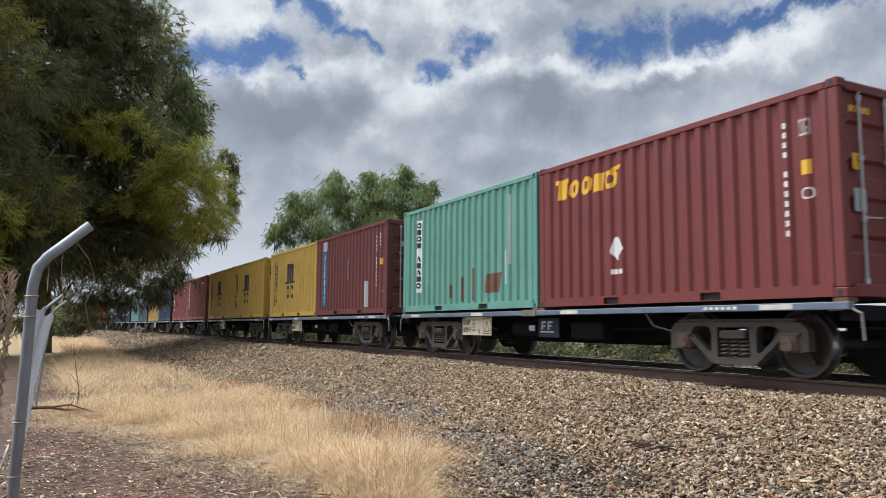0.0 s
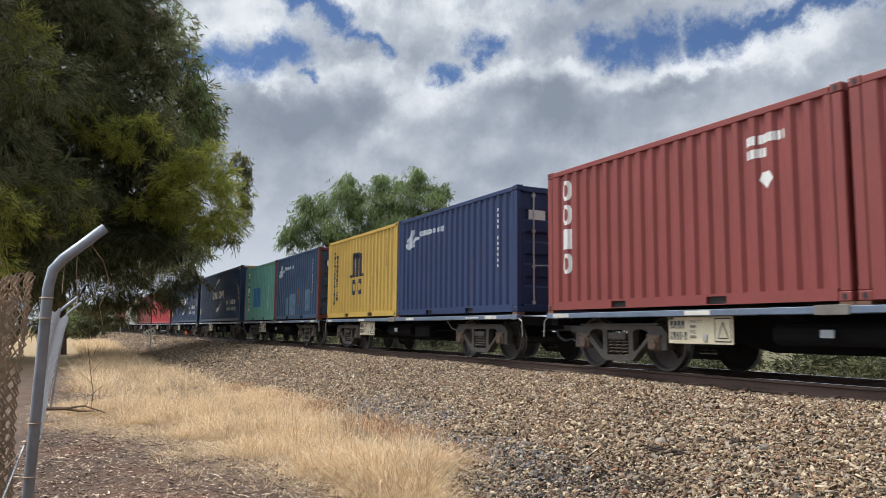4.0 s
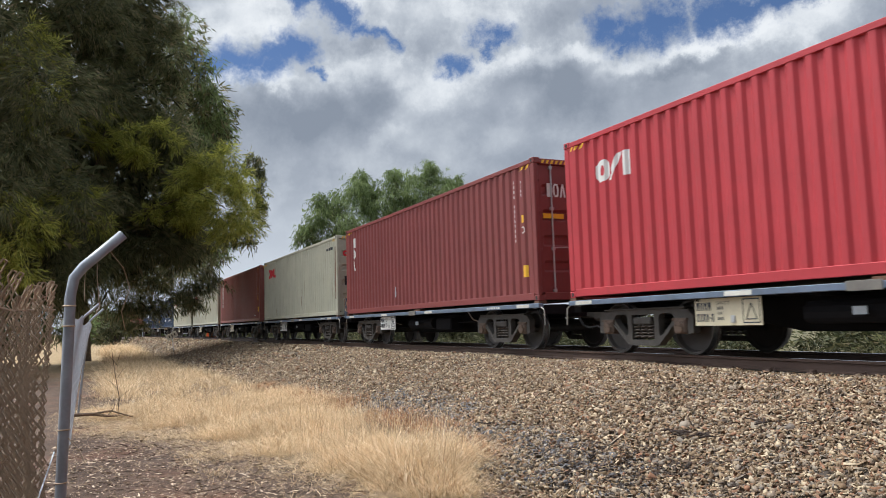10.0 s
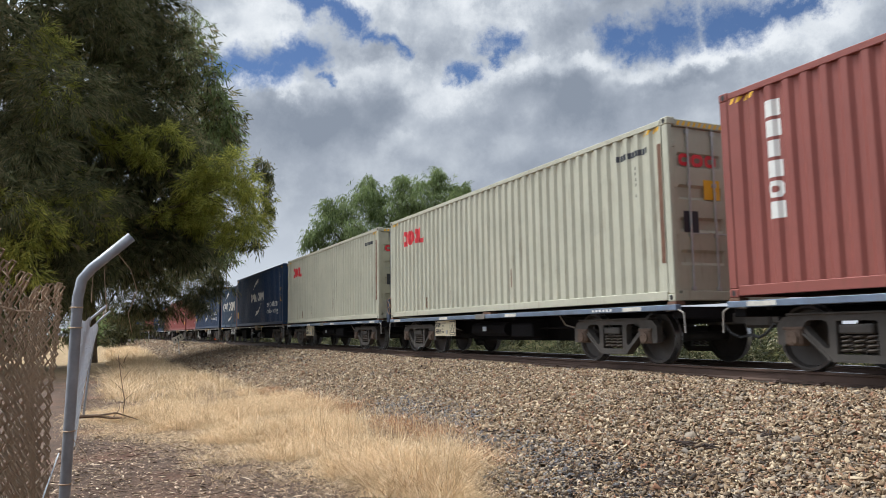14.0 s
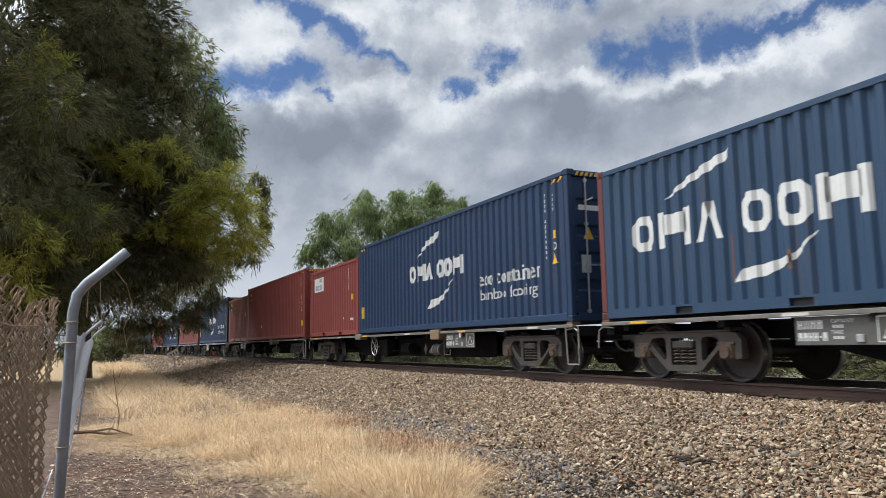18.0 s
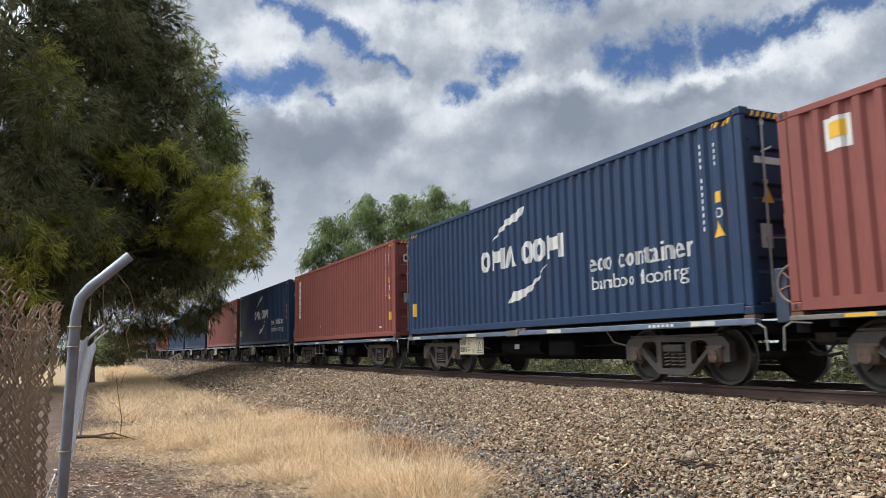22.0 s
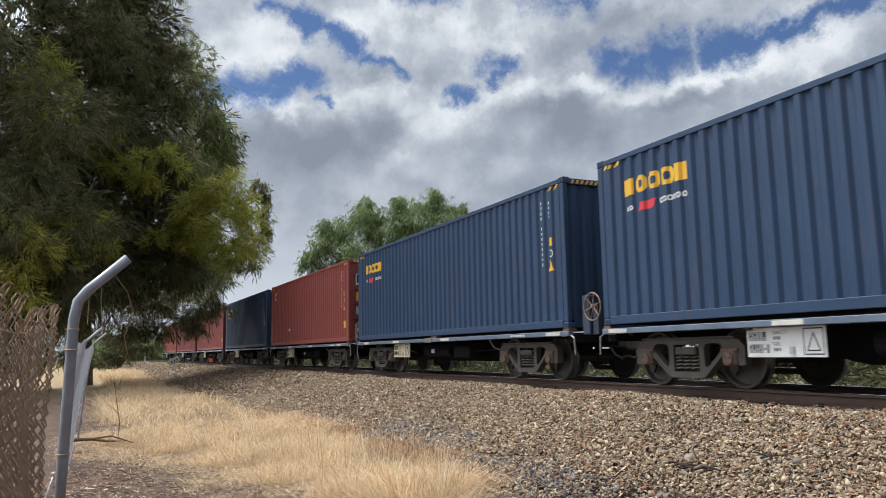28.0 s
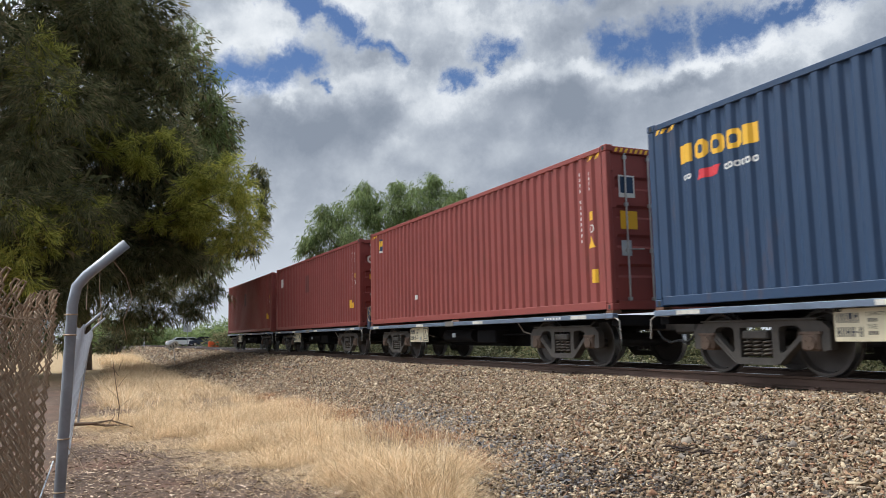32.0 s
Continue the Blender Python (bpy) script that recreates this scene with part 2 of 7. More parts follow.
def ring(bm, centre, radius, tube, axis="Y", seg=24, sides=6):
    m = Matrix.Translation(centre) @ (pose(0, 0, 0, 90) if axis == "Y" else pose(0, 0, 0, 0, 90) if axis == "X" else Matrix())
    vs = []
    for i in range(seg):
        a = 2 * math.pi * i / seg
        vs.append([bm.verts.new(m @ Vector(((radius + tube * math.cos(q)) * math.cos(a), (radius + tube * math.cos(q)) * math.sin(a), tube * math.sin(q))))
                   for q in (2 * math.pi * k / sides for k in range(sides))])
    for i in range(seg):
        for k in range(sides):
            bm.faces.new((vs[i][k], vs[i][(k + 1) % sides], vs[(i + 1) % seg][(k + 1) % sides], vs[(i + 1) % seg][k]))
    return bm


def lathe(bm, profile, seg=28, axis="Y"):
    """Turn (radius, along) pairs round the y axis."""
    rows = []
    for i in range(seg):
        a = 2 * math.pi * i / seg
        rows.append([bm.verts.new((r * math.cos(a), y, r * math.sin(a))) for r, y in profile])
    for i in range(seg):
        p, q = rows[i], rows[(i + 1) % seg]
        for k in range(len(profile) - 1):
            bm.faces.new((p[k], p[k + 1], q[k + 1], q[k]))
    return bm


def plate(bm, outline, holes, y0, y1):
    """A flat plate in the xz plane, with holes, from y0 to y1."""
    edges = []
    for loop in [outline] + list(holes):
        vs = [bm.verts.new((x, y0, z)) for x, z in loop]
        edges += [bm.edges.new((vs[i], vs[(i + 1) % len(vs)])) for i in range(len(vs))]
    got = bmesh.ops.triangle_fill(bm, use_beauty=True, use_dissolve=False, edges=edges)
    faces = [f for f in got["geom"] if isinstance(f, bmesh.types.BMFace)]
    ext = bmesh.ops.extrude_face_region(bm, geom=faces)
    bmesh.ops.translate(bm, vec=(0, y1 - y0, 0), verts=[v for v in ext["geom"] if isinstance(v, bmesh.types.BMVert)])
    bmesh.ops.recalc_face_normals(bm, faces=bm.faces)
    return bm


def empty(name, m=None):
    ob = new(name)
    ob.empty_display_size = 0.3
    if m is not None:
        ob.matrix_basis = m
    return ob

# ---- the line: a very slight curve, rails 0.94 m above the dirt ----
RAIL_Z = 0.94
BEND = -0.000351
MID = 9.154


def line_y(x):
    return MID + (0.5 * BEND * x * x if x < 0 else 0.0)


def line_turn(x):
    return math.atan(BEND * x) if x < 0 else 0.0


def bank(x, y):
    """The height of the formation under the ballast and of the dirt beside it."""
    v = y - line_y(x) + MID
    rise = 0.72
    if v < MID:
        s = min(1.0, max(0.0, (v - 3.7) / 3.7))
    else:
        s = min(1.0, max(0.0, (14.6 - v) / 3.7))
    s = s * s * (3 - 2 * s) * 0.35 + s * 0.65
    return rise * s


def roll_noise(x, y, k=0.35):
    return noise.noise((x * k, y * k, 0.3)) * 0.05 + noise.noise((x * 1.7, y * 1.7, 5.0)) * 0.018


def span(*pieces):
    out = []
    for a, b, step in pieces:
        c = max(1, round((b - a) / step))
        out += [a + (b - a) * i / c for i in range(c)]
    return out + [pieces[-1][1]]


def sheet(name, xs, ys, height, mat, label, kind="structure"):
    verts = [(x, y, height(x, y)) for x in xs for y in ys]
    n = len(ys)
    faces = [(i * n + j, (i + 1) * n + j, (i + 1) * n + j + 1, i * n + j + 1) for i in range(len(xs) - 1) for j in range(n - 1)]
    me = mesh_of(name, verts, faces, mat)
    me.shade_smooth()
    return tagged(new(name, me), label, name, kind=kind)


def dirt_material():
    m = bpy.data.materials.new("dirt")
    m.use_nodes = True
    t = m.node_tree
    b = t.nodes["Principled BSDF"]
    n = Nodes(t)
    tc = n.add("ShaderNodeTexCoord").outputs["Object"]
    broad = n.noise(tc, 0.35, 4.0)
    mid = n.noise(tc, 3.0, 5.0, 0.65)
    fine = n.noise(tc, 38.0, 5.0, 0.7)
    base = n.ramp(mid, (0.30, (0.042, 0.025, 0.017)), (0.50, (0.088, 0.052, 0.034)), (0.68, (0.150, 0.096, 0.063)))
    red = n.mix(n.remap(broad, 0.48, 0.62), base, (0.19, 0.082, 0.045))
    base = n.mix(0.55, base, red)
    straw = n.remap(fine, 0.55, 0.66)
    base = n.mix(n.math("MULTIPLY", straw, 0.50), base, (0.27, 0.185, 0.115))
    dark = n.remap(n.noise(tc, 21.0, 3.0, 0.7), 0.58, 0.66)
    base = n.mix(n.math("MULTIPLY", dark, 0.6), base, (0.035, 0.024, 0.018))
    # farther off the plain is dry straw
    sep = n.add("ShaderNodeSeparateXYZ", {0: tc})
    far = n.remap(sep.outputs[0], -24.0, -42.0)
    field = n.ramp(mid, (0.3, (0.24, 0.16, 0.075)), (0.7, (0.46, 0.33, 0.17)))
    base = n.mix(n.math("MULTIPLY", far, 0.85), base, field)
    green = n.ramp(mid, (0.3, (0.048, 0.050, 0.020)), (0.5, (0.105, 0.092, 0.042)), (0.7, (0.24, 0.185, 0.10)))
    base = n.mix(n.remap(sep.outputs[1], 12.5, 15.0), base, green)
    t.links.new(base, b.inputs["Base Color"])
    b.inputs["Roughness"].default_value = 0.95
    h = n.math("ADD", n.math("MULTIPLY", fine, 0.6), mid)
    bp = n.add("ShaderNodeBump", {"Height": h, "Strength": 0.9, "Distance": 0.03})
    t.links.new(bp.outputs[0], b.inputs["Normal"])
    return m


DIRT = dirt_material()
STONES = ((0.0, (0.060, 0.043, 0.031)), (0.09, (0.185, 0.115, 0.062)), (0.25, (0.260, 0.175, 0.097)), (0.40, (0.135, 0.096, 0.064)), (0.49, (0.240, 0.115, 0.062)),
          (0.58, (0.295, 0.210, 0.124)), (0.76, (0.165, 0.138, 0.113)), (0.88, (0.37, 0.29, 0.19)))
# bed coloured darker than its stones, for the shade in the gaps between them
BALLAST_GAPS = material("ballast_bed_gap_shade", (0.060, 0.045, 0.033), 0.95, vary=0.3, scale=2.2, bump=0.03, bump_scale=17.0)
STONE = material("ballast_stone", (0.4, 0.33, 0.25), 0.9, vary=0.17, scale=0.9, ramp=STONES, island=0.5)
SLATE = material("slate_stone", (0.2, 0.2, 0.22), 0.9, vary=0.17, scale=0.9, island=0.5,
                 ramp=((0.0, (0.070, 0.066, 0.068)), (0.3, (0.145, 0.140, 0.145)), (0.55, (0.200, 0.178, 0.160)), (0.8, (0.115, 0.105, 0.102)), (1.0, (0.27, 0.235, 0.20))))
STEEL = material("rail_steel", (0.085, 0.052, 0.038), 0.75, 0.3, vary=0.2, scale=3.0, bump=0.002)
SHINE = material("rail_head", (0.55, 0.54, 0.53), 0.22, 1.0, vary=0.05, scale=6.0)
CONCRETE = material("sleeper_concrete", (0.19, 0.16, 0.13), 0.9, vary=0.2, scale=3.0, bump=0.004)


def build_ground():
    xs = span((-1500, -260, 120), (-260, -80, 8), (-80, -30, 1.6), (-30, 2, 0.35), (2, 60, 4), (60, 1500, 160))
    ys = span((-1500, -60, 140), (-60, -4, 5), (-4, 0, 0.6), (0, 16, 0.35), (16, 60, 3), (60, 1500, 140))

    def height(x, y):
        near = max(0.0, 1.0 - abs(x) / 90.0)
        h = bank(x, y) - (0.08 if bank(x, y) > 0.02 else 0.0)
        return h + roll_noise(x, y) * near
    sheet("ground", xs, ys, height, DIRT, "bare brown dirt and dry straw plain beside the line")
    # the ballast shoulder, shaped to the curve
    xb = span((-320, -60, 4), (-60, -28, 0.8), (-28, 2, 0.18), (2, 60, 3))
    vb = span((3.25, 8.0, 0.13), (8.0, 10.4, 0.4), (10.4, 14.9, 0.5))
    verts = []
    for x in xb:
        for v in vb:
            y = v + line_y(x) - MID
            edge = min(1.0, max(0.0, (v - 3.2) / 0.7)) * min(1.0, max(0.0, (14.9 - v) / 0.6))
            toe = 0.28 * noise.noise((x * 0.45, 3.3, 0)) + 0.1 * noise.noise((x * 2.0, 7.7, 0))
            z = bank(x, y) + 0.04 * edge + roll_noise(x, y) - (0.10 * (1 - edge)) - max(0.0, (3.9 + toe - v)) * 0.10
            verts.append((x, y, z + noise.noise((x * 5.0, y * 5.0, 1.0)) * 0.012))
    n = len(vb)
    faces = [(i * n + j, (i + 1) * n + j, (i + 1) * n + j + 1, i * n + j + 1) for i in range(len(xb) - 1) for j in range(n - 1)]
    me = mesh_of("ballast_bank", verts, faces, BALLAST_GAPS)
    me.shade_smooth()
    tagged(new("ballast_bank", me), "sloping bank of mixed tan and grey crushed stone under the track", "ballast", kind="structure")


build_ground()


def scatter_stones(name, count, x0, x1, v0, v1, size, seed, label, mat=STONE, spot=None):
    """Crushed stones, each one a small uneven block, lying on the bank."""
    rng = np.random.default_rng(seed)
    x = rng.uniform(x0, x1, count)
    v = rng.uniform(v0, v1, count)
    keep = rng.uniform(0, 1, count) < np.clip((v - 3.0) / 1.2, 0.12, 1.0)
    if spot:
        keep &= ((x - spot[0]) / spot[2]) ** 2 + ((v - spot[1]) / spot[3]) ** 2 < rng.uniform(0.1, 1.0, count)
    x, v = x[keep], v[keep]
    c = len(x)
    y = v + np.where(x < 0, 0.5 * BEND * x * x, 0.0)
    z = np.array([bank(a, b) + roll_noise(a, b) + 0.045 for a, b in zip(x, y)])
    z -= np.clip(3.9 - v, 0, 1) * 0.10
    corner = np.array([(-1, -1, -1), (1, -1, -1), (1, 1, -1), (-1, 1, -1), (-1, -1, 1), (1, -1, 1), (1, 1, 1), (-1, 1, 1)], float)
    s = size * rng.lognormal(0, 0.30, (c, 1)) * rng.uniform(0.6, 1.3, (c, 3)) * (1.5, 0.95, 0.46)
    p = corner[None] * s[:, None, :] * rng.uniform(0.55, 1.15, (c, 8, 3))
    q = rng.normal(size=(c, 4)) * (1, 0.42, 0.42, 1)
    q /= np.linalg.norm(q, axis=1, keepdims=True)
    w, a, b, d = q.T
    rot = np.stack([1 - 2 * (b * b + d * d), 2 * (a * b - d * w), 2 * (a * d + b * w), 2 * (a * b + d * w), 1 - 2 * (a * a + d * d), 2 * (b * d - a * w),
                    2 * (a * d - b * w), 2 * (b * d + a * w), 1 - 2 * (a * a + b * b)], -1).reshape(c, 3, 3)
    p = np.einsum("cij,ckj->cki", rot, p) + np.stack([x, y, z + rng.uniform(-0.03, 0.016, c)], -1)[:, None, :]
    quad = np.array([(4, 5, 6, 7), (0, 1, 5, 4), (1, 2, 6, 5), (2, 3, 7, 6), (3, 0, 4, 7)])
    f = (quad[None] + 8 * np.arange(c)[:, None, None]).reshape(-1)
    me = bpy.data.meshes.new(name)
    me.vertices.add(c * 8)
    me.vertices.foreach_set("co", p.astype(np.float32).ravel())
    me.loops.add(c * 20)
    me.loops.foreach_set("vertex_index", f.astype(np.int32))
    me.polygons.add(c * 5)
    me.polygons.foreach_set("loop_start", np.arange(0, c * 20, 4, dtype=np.int32))
    me.update(calc_edges=True)
    me.materials.append(mat)
    return tagged(new(name, me), label, "stones", kind="stuff")


scatter_stones("ballast_stones", 158000, -13, -2.6, 2.9, 8.3, 0.0132, 3, "loose angular tan, grey and rust-coloured track ballast")
scatter_stones("ballast_stones", 78000, -25, -13, 3.0, 8.3, 0.0155, 4, "loose angular tan and grey track ballast farther along the bank")
scatter_stones("ballast_stones", 30000, -52, -25, 3.1, 8.3, 0.024, 6, "coarse tan track ballast far along the bank")
scatter_stones("ballast_stones", 16000, -115, -52, 3.1, 8.3, 0.042, 9, "pale track ballast towards the level crossing")
scatter_stones("slate_stones", 13000, -14.2, -8.8, 3.9, 5.6, 0.0140, 7, "patch of bluish slate stones low on the bank", SLATE, (-11.4, 4.75, 2.4, 0.75))
scatter_stones("slate_stones", 18000, -10.0, -4.2, 3.2, 5.2, 0.0128, 8, "dull grey weathered stones along the toe of the bank", SLATE, (-7.4, 4.2, 2.6, 0.8))


def build_track():
    track = tagged(empty("railway_track", pose(0, 0, 0)), "single railway track with rusty rails on concrete sleepers in ballast", "track", kind="structure")
    xs = span((-320, -60, 6), (-60, 60, 3))
    side = [(-0.070, -0.165), (-0.070, -0.150), (-0.012, -0.130), (-0.010, -0.045), (-0.036, -0.036), (-0.036, -0.004), (-0.030, 0.0)]
    prof = side + [(-a, b) for a, b in reversed(side)]
    for off in (-0.755, 0.755):
        verts, faces = [], []
        for x in xs:
            for a, b in prof:
                verts.append((x, line_y(x) + off + a, RAIL_Z + b))
        n = len(prof)
        for i in range(len(xs) - 1):
            for j in range(n):
                faces.append((i * n + j, i * n + (j + 1) % n, (i + 1) * n + (j + 1) % n, (i + 1) * n + j))
        me = mesh_of("rail", verts, faces, STEEL)
        me.materials.append(SHINE)
        for k, p in enumerate(me.polygons):
            if k % n in (5, 6, 7):
                p.material_index = 1
        from_mesh("rail", me, None, track, "rust-brown rail with a polished running surface")
    bm = boxed(-0.13, 0.13, -1.3, 1.3, -0.22, 0.0, bevel=0.02)
    me = bpy.data.meshes.new("sleeper")
    bm.to_mesh(me), bm.free()
    bm = bmesh.new()
    for s in (-1, 1):
        box(bm, -0.05, 0.05, s * 0.12 - 0.05, s * 0.12 + 0.05, 0.0, 0.035, bevel=0.01)
        rod(bm, (-0.03, s * 0.10, 0.03), (0.04, s * 0.07, 0.06), 0.012, 5)
    clip = bpy.data.meshes.new("rail_clip")
    bm.to_mesh(clip), bm.free()
    x = 6.0
    i = 0
    while x > -150:
        m = pose(x, line_y(x), RAIL_Z - 0.188, 0, 0, math.degrees(line_turn(x)))
        s = from_mesh("sleeper", me, CONCRETE, track, at=m)
        if x > -45:
            for off in (-0.755, 0.755):
                from_mesh("rail_clip", clip, STEEL, s, at=pose(0, off, 0.0))
        x -= 0.67
        i += 1


build_track()

# ---- paints of the train ----
P = {
    "maroon": paint("maroon_paint", (0.165, 0.036, 0.033), 0.45),
    "dullmaroon": paint("dull_maroon_paint", (0.135, 0.040, 0.038), 0.6),
    "teal": paint("teal_paint", (0.125, 0.30, 0.238), 0.55),
    "yellow": paint("yellow_paint", (0.46, 0.305, 0.068), 0.5),
    "red": paint("red_paint", (0.215, 0.049, 0.042), 0.45),
    "navy": paint("navy_paint", (0.020, 0.036, 0.095), 0.25),
    "fadedblue": paint("faded_blue_paint", (0.030, 0.062, 0.115), 0.6, 0.5, 0.3),
    "cmablue": paint("deep_blue_paint", (0.015, 0.038, 0.088), 0.3),
    "agedblue": paint("aged_blue_paint", (0.024, 0.056, 0.106), 0.6),
    "scarlet": paint("scarlet_paint", (0.42, 0.040, 0.048), 0.3),
    "wine": paint("wine_paint", (0.205, 0.050, 0.046), 0.35),
    "offwhite": paint("off_white_paint", (0.44, 0.43, 0.335), 0.45),
    "brick": paint("brown_red_paint", (0.235, 0.070, 0.055), 0.25),
    "darkred": paint("dark_red_paint", (0.245, 0.058, 0.048), 0.45),
    "seablue": paint("sea_blue_paint", (0.023, 0.050, 0.102), 0.4),
}
WHITE = material("white_lettering", (0.66, 0.66, 0.62), 0.6, vary=0.10, scale=3.0)
AMBER = material("amber_decal", (0.75, 0.42, 0.02), 0.5, vary=0.06, scale=5.0)
INK = material("black_lettering", (0.025, 0.027, 0.035), 0.5, vary=0.05, scale=5.0)
CRIMSON = material("crimson_lettering", (0.60, 0.03, 0.04), 0.5, vary=0.08, scale=4.0)
AZURE = material("blue_decal", (0.02, 0.13, 0.27), 0.5, vary=0.08, scale=4.0)
FADED = material("faded_emblem", (0.40, 0.44, 0.48), 0.6, vary=0.25, scale=6.0)
WORN = material("worn_blue_patch", (0.085, 0.145, 0.205), 0.6, vary=0.5, scale=5.0)
PALE = material("pale_patch", (0.40, 0.44, 0.46), 0.6, vary=0.2, scale=3.0)
GALV = material("galvanised_rod", (0.46, 0.46, 0.45), 0.45, 0.7, vary=0.15, scale=8.0)
# black for gaskets and hoses, and for painted shade in holes and pockets
RUBBER_SHADE = material("black_gasket_and_recess", (0.02, 0.02, 0.02), 0.7)
RUST = material("rusty_fitting", (0.15, 0.075, 0.045), 0.85, 0.1, vary=0.3, scale=9.0, bump=0.002)
WOODEN = material("floor_timber", (0.10, 0.065, 0.04), 0.9, vary=0.2, scale=3.0)
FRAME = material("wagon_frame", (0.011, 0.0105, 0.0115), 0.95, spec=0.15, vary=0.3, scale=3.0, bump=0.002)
SILL = material("wagon_sill", (0.115, 0.150, 0.205), 0.55, 0.1, vary=0.35, scale=2.5, streak=0.6)
TAN = material("tan_pedestal", (0.215, 0.145, 0.080), 0.75, vary=0.25, scale=4.0)
DULL = material("dull_plate", (0.105, 0.100, 0.088), 0.7, vary=0.25, scale=5.0)
SILLGREY = material("grey_sill", (0.16, 0.145, 0.125), 0.7, vary=0.35, scale=2.5)
CASTING = material("bogie_casting", (0.062, 0.054, 0.046), 0.85, 0.1, vary=0.35, scale=5.0, bump=0.003)
WHEEL = material("wheel_steel", (0.060, 0.052, 0.046), 0.7, 0.3, vary=0.3, scale=5.0)
TREAD = material("wheel_tread", (0.45, 0.45, 0.45), 0.3, 1.0)
BARE = material("bare_steel", (0.34, 0.32, 0.29), 0.45, 0.6, vary=0.2, scale=8.0)
CREAM = material("cream_plate", (0.58, 0.51, 0.35), 0.6, vary=0.15, scale=3.0)
REFLECT = material("reflective_strip", (0.80, 0.80, 0.76), 0.35, vary=0.06, scale=6.0)
STRIP = material("grimy_reflector", (0.56, 0.54, 0.47), 0.45, vary=0.3, scale=5.0)
HIGHCUBE = 2.896
STANDARD = 2.591
WIDE = 1.219

# ---- corrugated walls and the markings that follow them ----
PITCH, DEPTH = 0.278, 0.042
FOLDS = ((0.0, 0.0), (0.088, 0.0), (0.142, DEPTH), (0.224, DEPTH), (0.278, 0.0))


def folds(length):
    """Stations along a side wall, and how deep it lies there."""
    a, b = 0.16, length - 0.16
    count = max(1, int((b - a) / PITCH))
    start = (length - count * PITCH) / 2
    pts = [(a, 0.0)]
    for i in range(count):
        pts += [(start + i * PITCH + u, d) for u, d in FOLDS[:-1]]
    pts += [(start + count * PITCH, 0.0), (b, 0.0)]
    out = []
    for u, d in pts:
        if not out or u > out[-1][0] + 1e-4:
            out.append((u, d))
    return out


def clipped(poly, lo, hi):
    """The part of a convex polygon between two upright lines."""
    for bound, sign in ((lo, 1), (hi, -1)):
        res = []
        for i, p in enumerate(poly):
            q = poly[(i + 1) % len(poly)]
            fp, fq = sign * (p[0] - bound), sign * (q[0] - bound)
            if fp >= 0:
                res.append(p)
            if (fp > 0 > fq) or (fp < 0 < fq):
                s = fp / (fp - fq)
                res.append((p[0] + (q[0] - p[0]) * s, p[1] + (q[1] - p[1]) * s))
        poly = res
        if len(poly) < 3:
            return []
    return poly


def painted(name, polys, length, mat, parent, label="", lift=0.003):
    """Paint on a corrugated side: flat shapes bent over the folds. u runs from the rear end, v up."""
    if name in ("rust_scar", "scuff", "pale_patch", "notice_decal", "emblem_bar") and len(polys) > 1:
        for one in polys:
            got = painted(name, [one], length, mat, parent, label, lift)
        return got
    st = folds(length)
    verts, faces = [], []
    for poly in polys:
        lo, hi = min(p[0] for p in poly), max(p[0] for p in poly)
        for (u0, d0), (u1, d1) in zip(st, st[1:]):
            if u1 <= lo or u0 >= hi:
                continue
            bit = clipped(poly, u0, u1)
            if len(bit) < 3:
                continue
            area = sum(bit[i][0] * bit[(i + 1) % len(bit)][1] - bit[(i + 1) % len(bit)][0] * bit[i][1] for i in range(len(bit)))
            if abs(area) < 1e-7:
                continue
            if area < 0:
                bit = bit[::-1]
            k = len(verts)
            for u, v in bit:
                d = d0 + (d1 - d0) * (u - u0) / (u1 - u0)
                verts.append((u - length / 2, -WIDE + 0.008 + d - lift, v))
            faces.append(tuple(range(k, k + len(bit))))
    me = mesh_of(name, verts, faces, mat)
    ob = from_mesh(name, me, mat, parent, label)
    return tagged(ob, kind="stuff") if name in ("lettering", "serial_number", "type_code", "emblem", "slogan", "tagline") else ob


def rect(u0, u1, v0, v1, lean=0.0):
    return [(u0, v0), (u1, v0), (u1 + lean, v1), (u0 + lean, v1)]


def loop_shape(u0, u1, v0, v1, t):
    """A rounded frame: eight convex pieces."""
    cu, cv = (u0 + u1) / 2, (v0 + v1) / 2
    out, inn = [], []
    for i in range(12):
        a = 2 * math.pi * i / 12
        c, s = math.cos(a), math.sin(a)
        k = 1 / (abs(c) ** 4 + abs(s) ** 4) ** 0.25
        out.append((cu + c * k * (u1 - u0) / 2, cv + s * k * (v1 - v0) / 2))
        inn.append((cu + c * k * ((u1 - u0) / 2 - t), cv + s * k * ((v1 - v0) / 2 - t)))
    return [[out[i], out[(i + 1) % 12], inn[(i + 1) % 12], inn[i]] for i in range(12)]


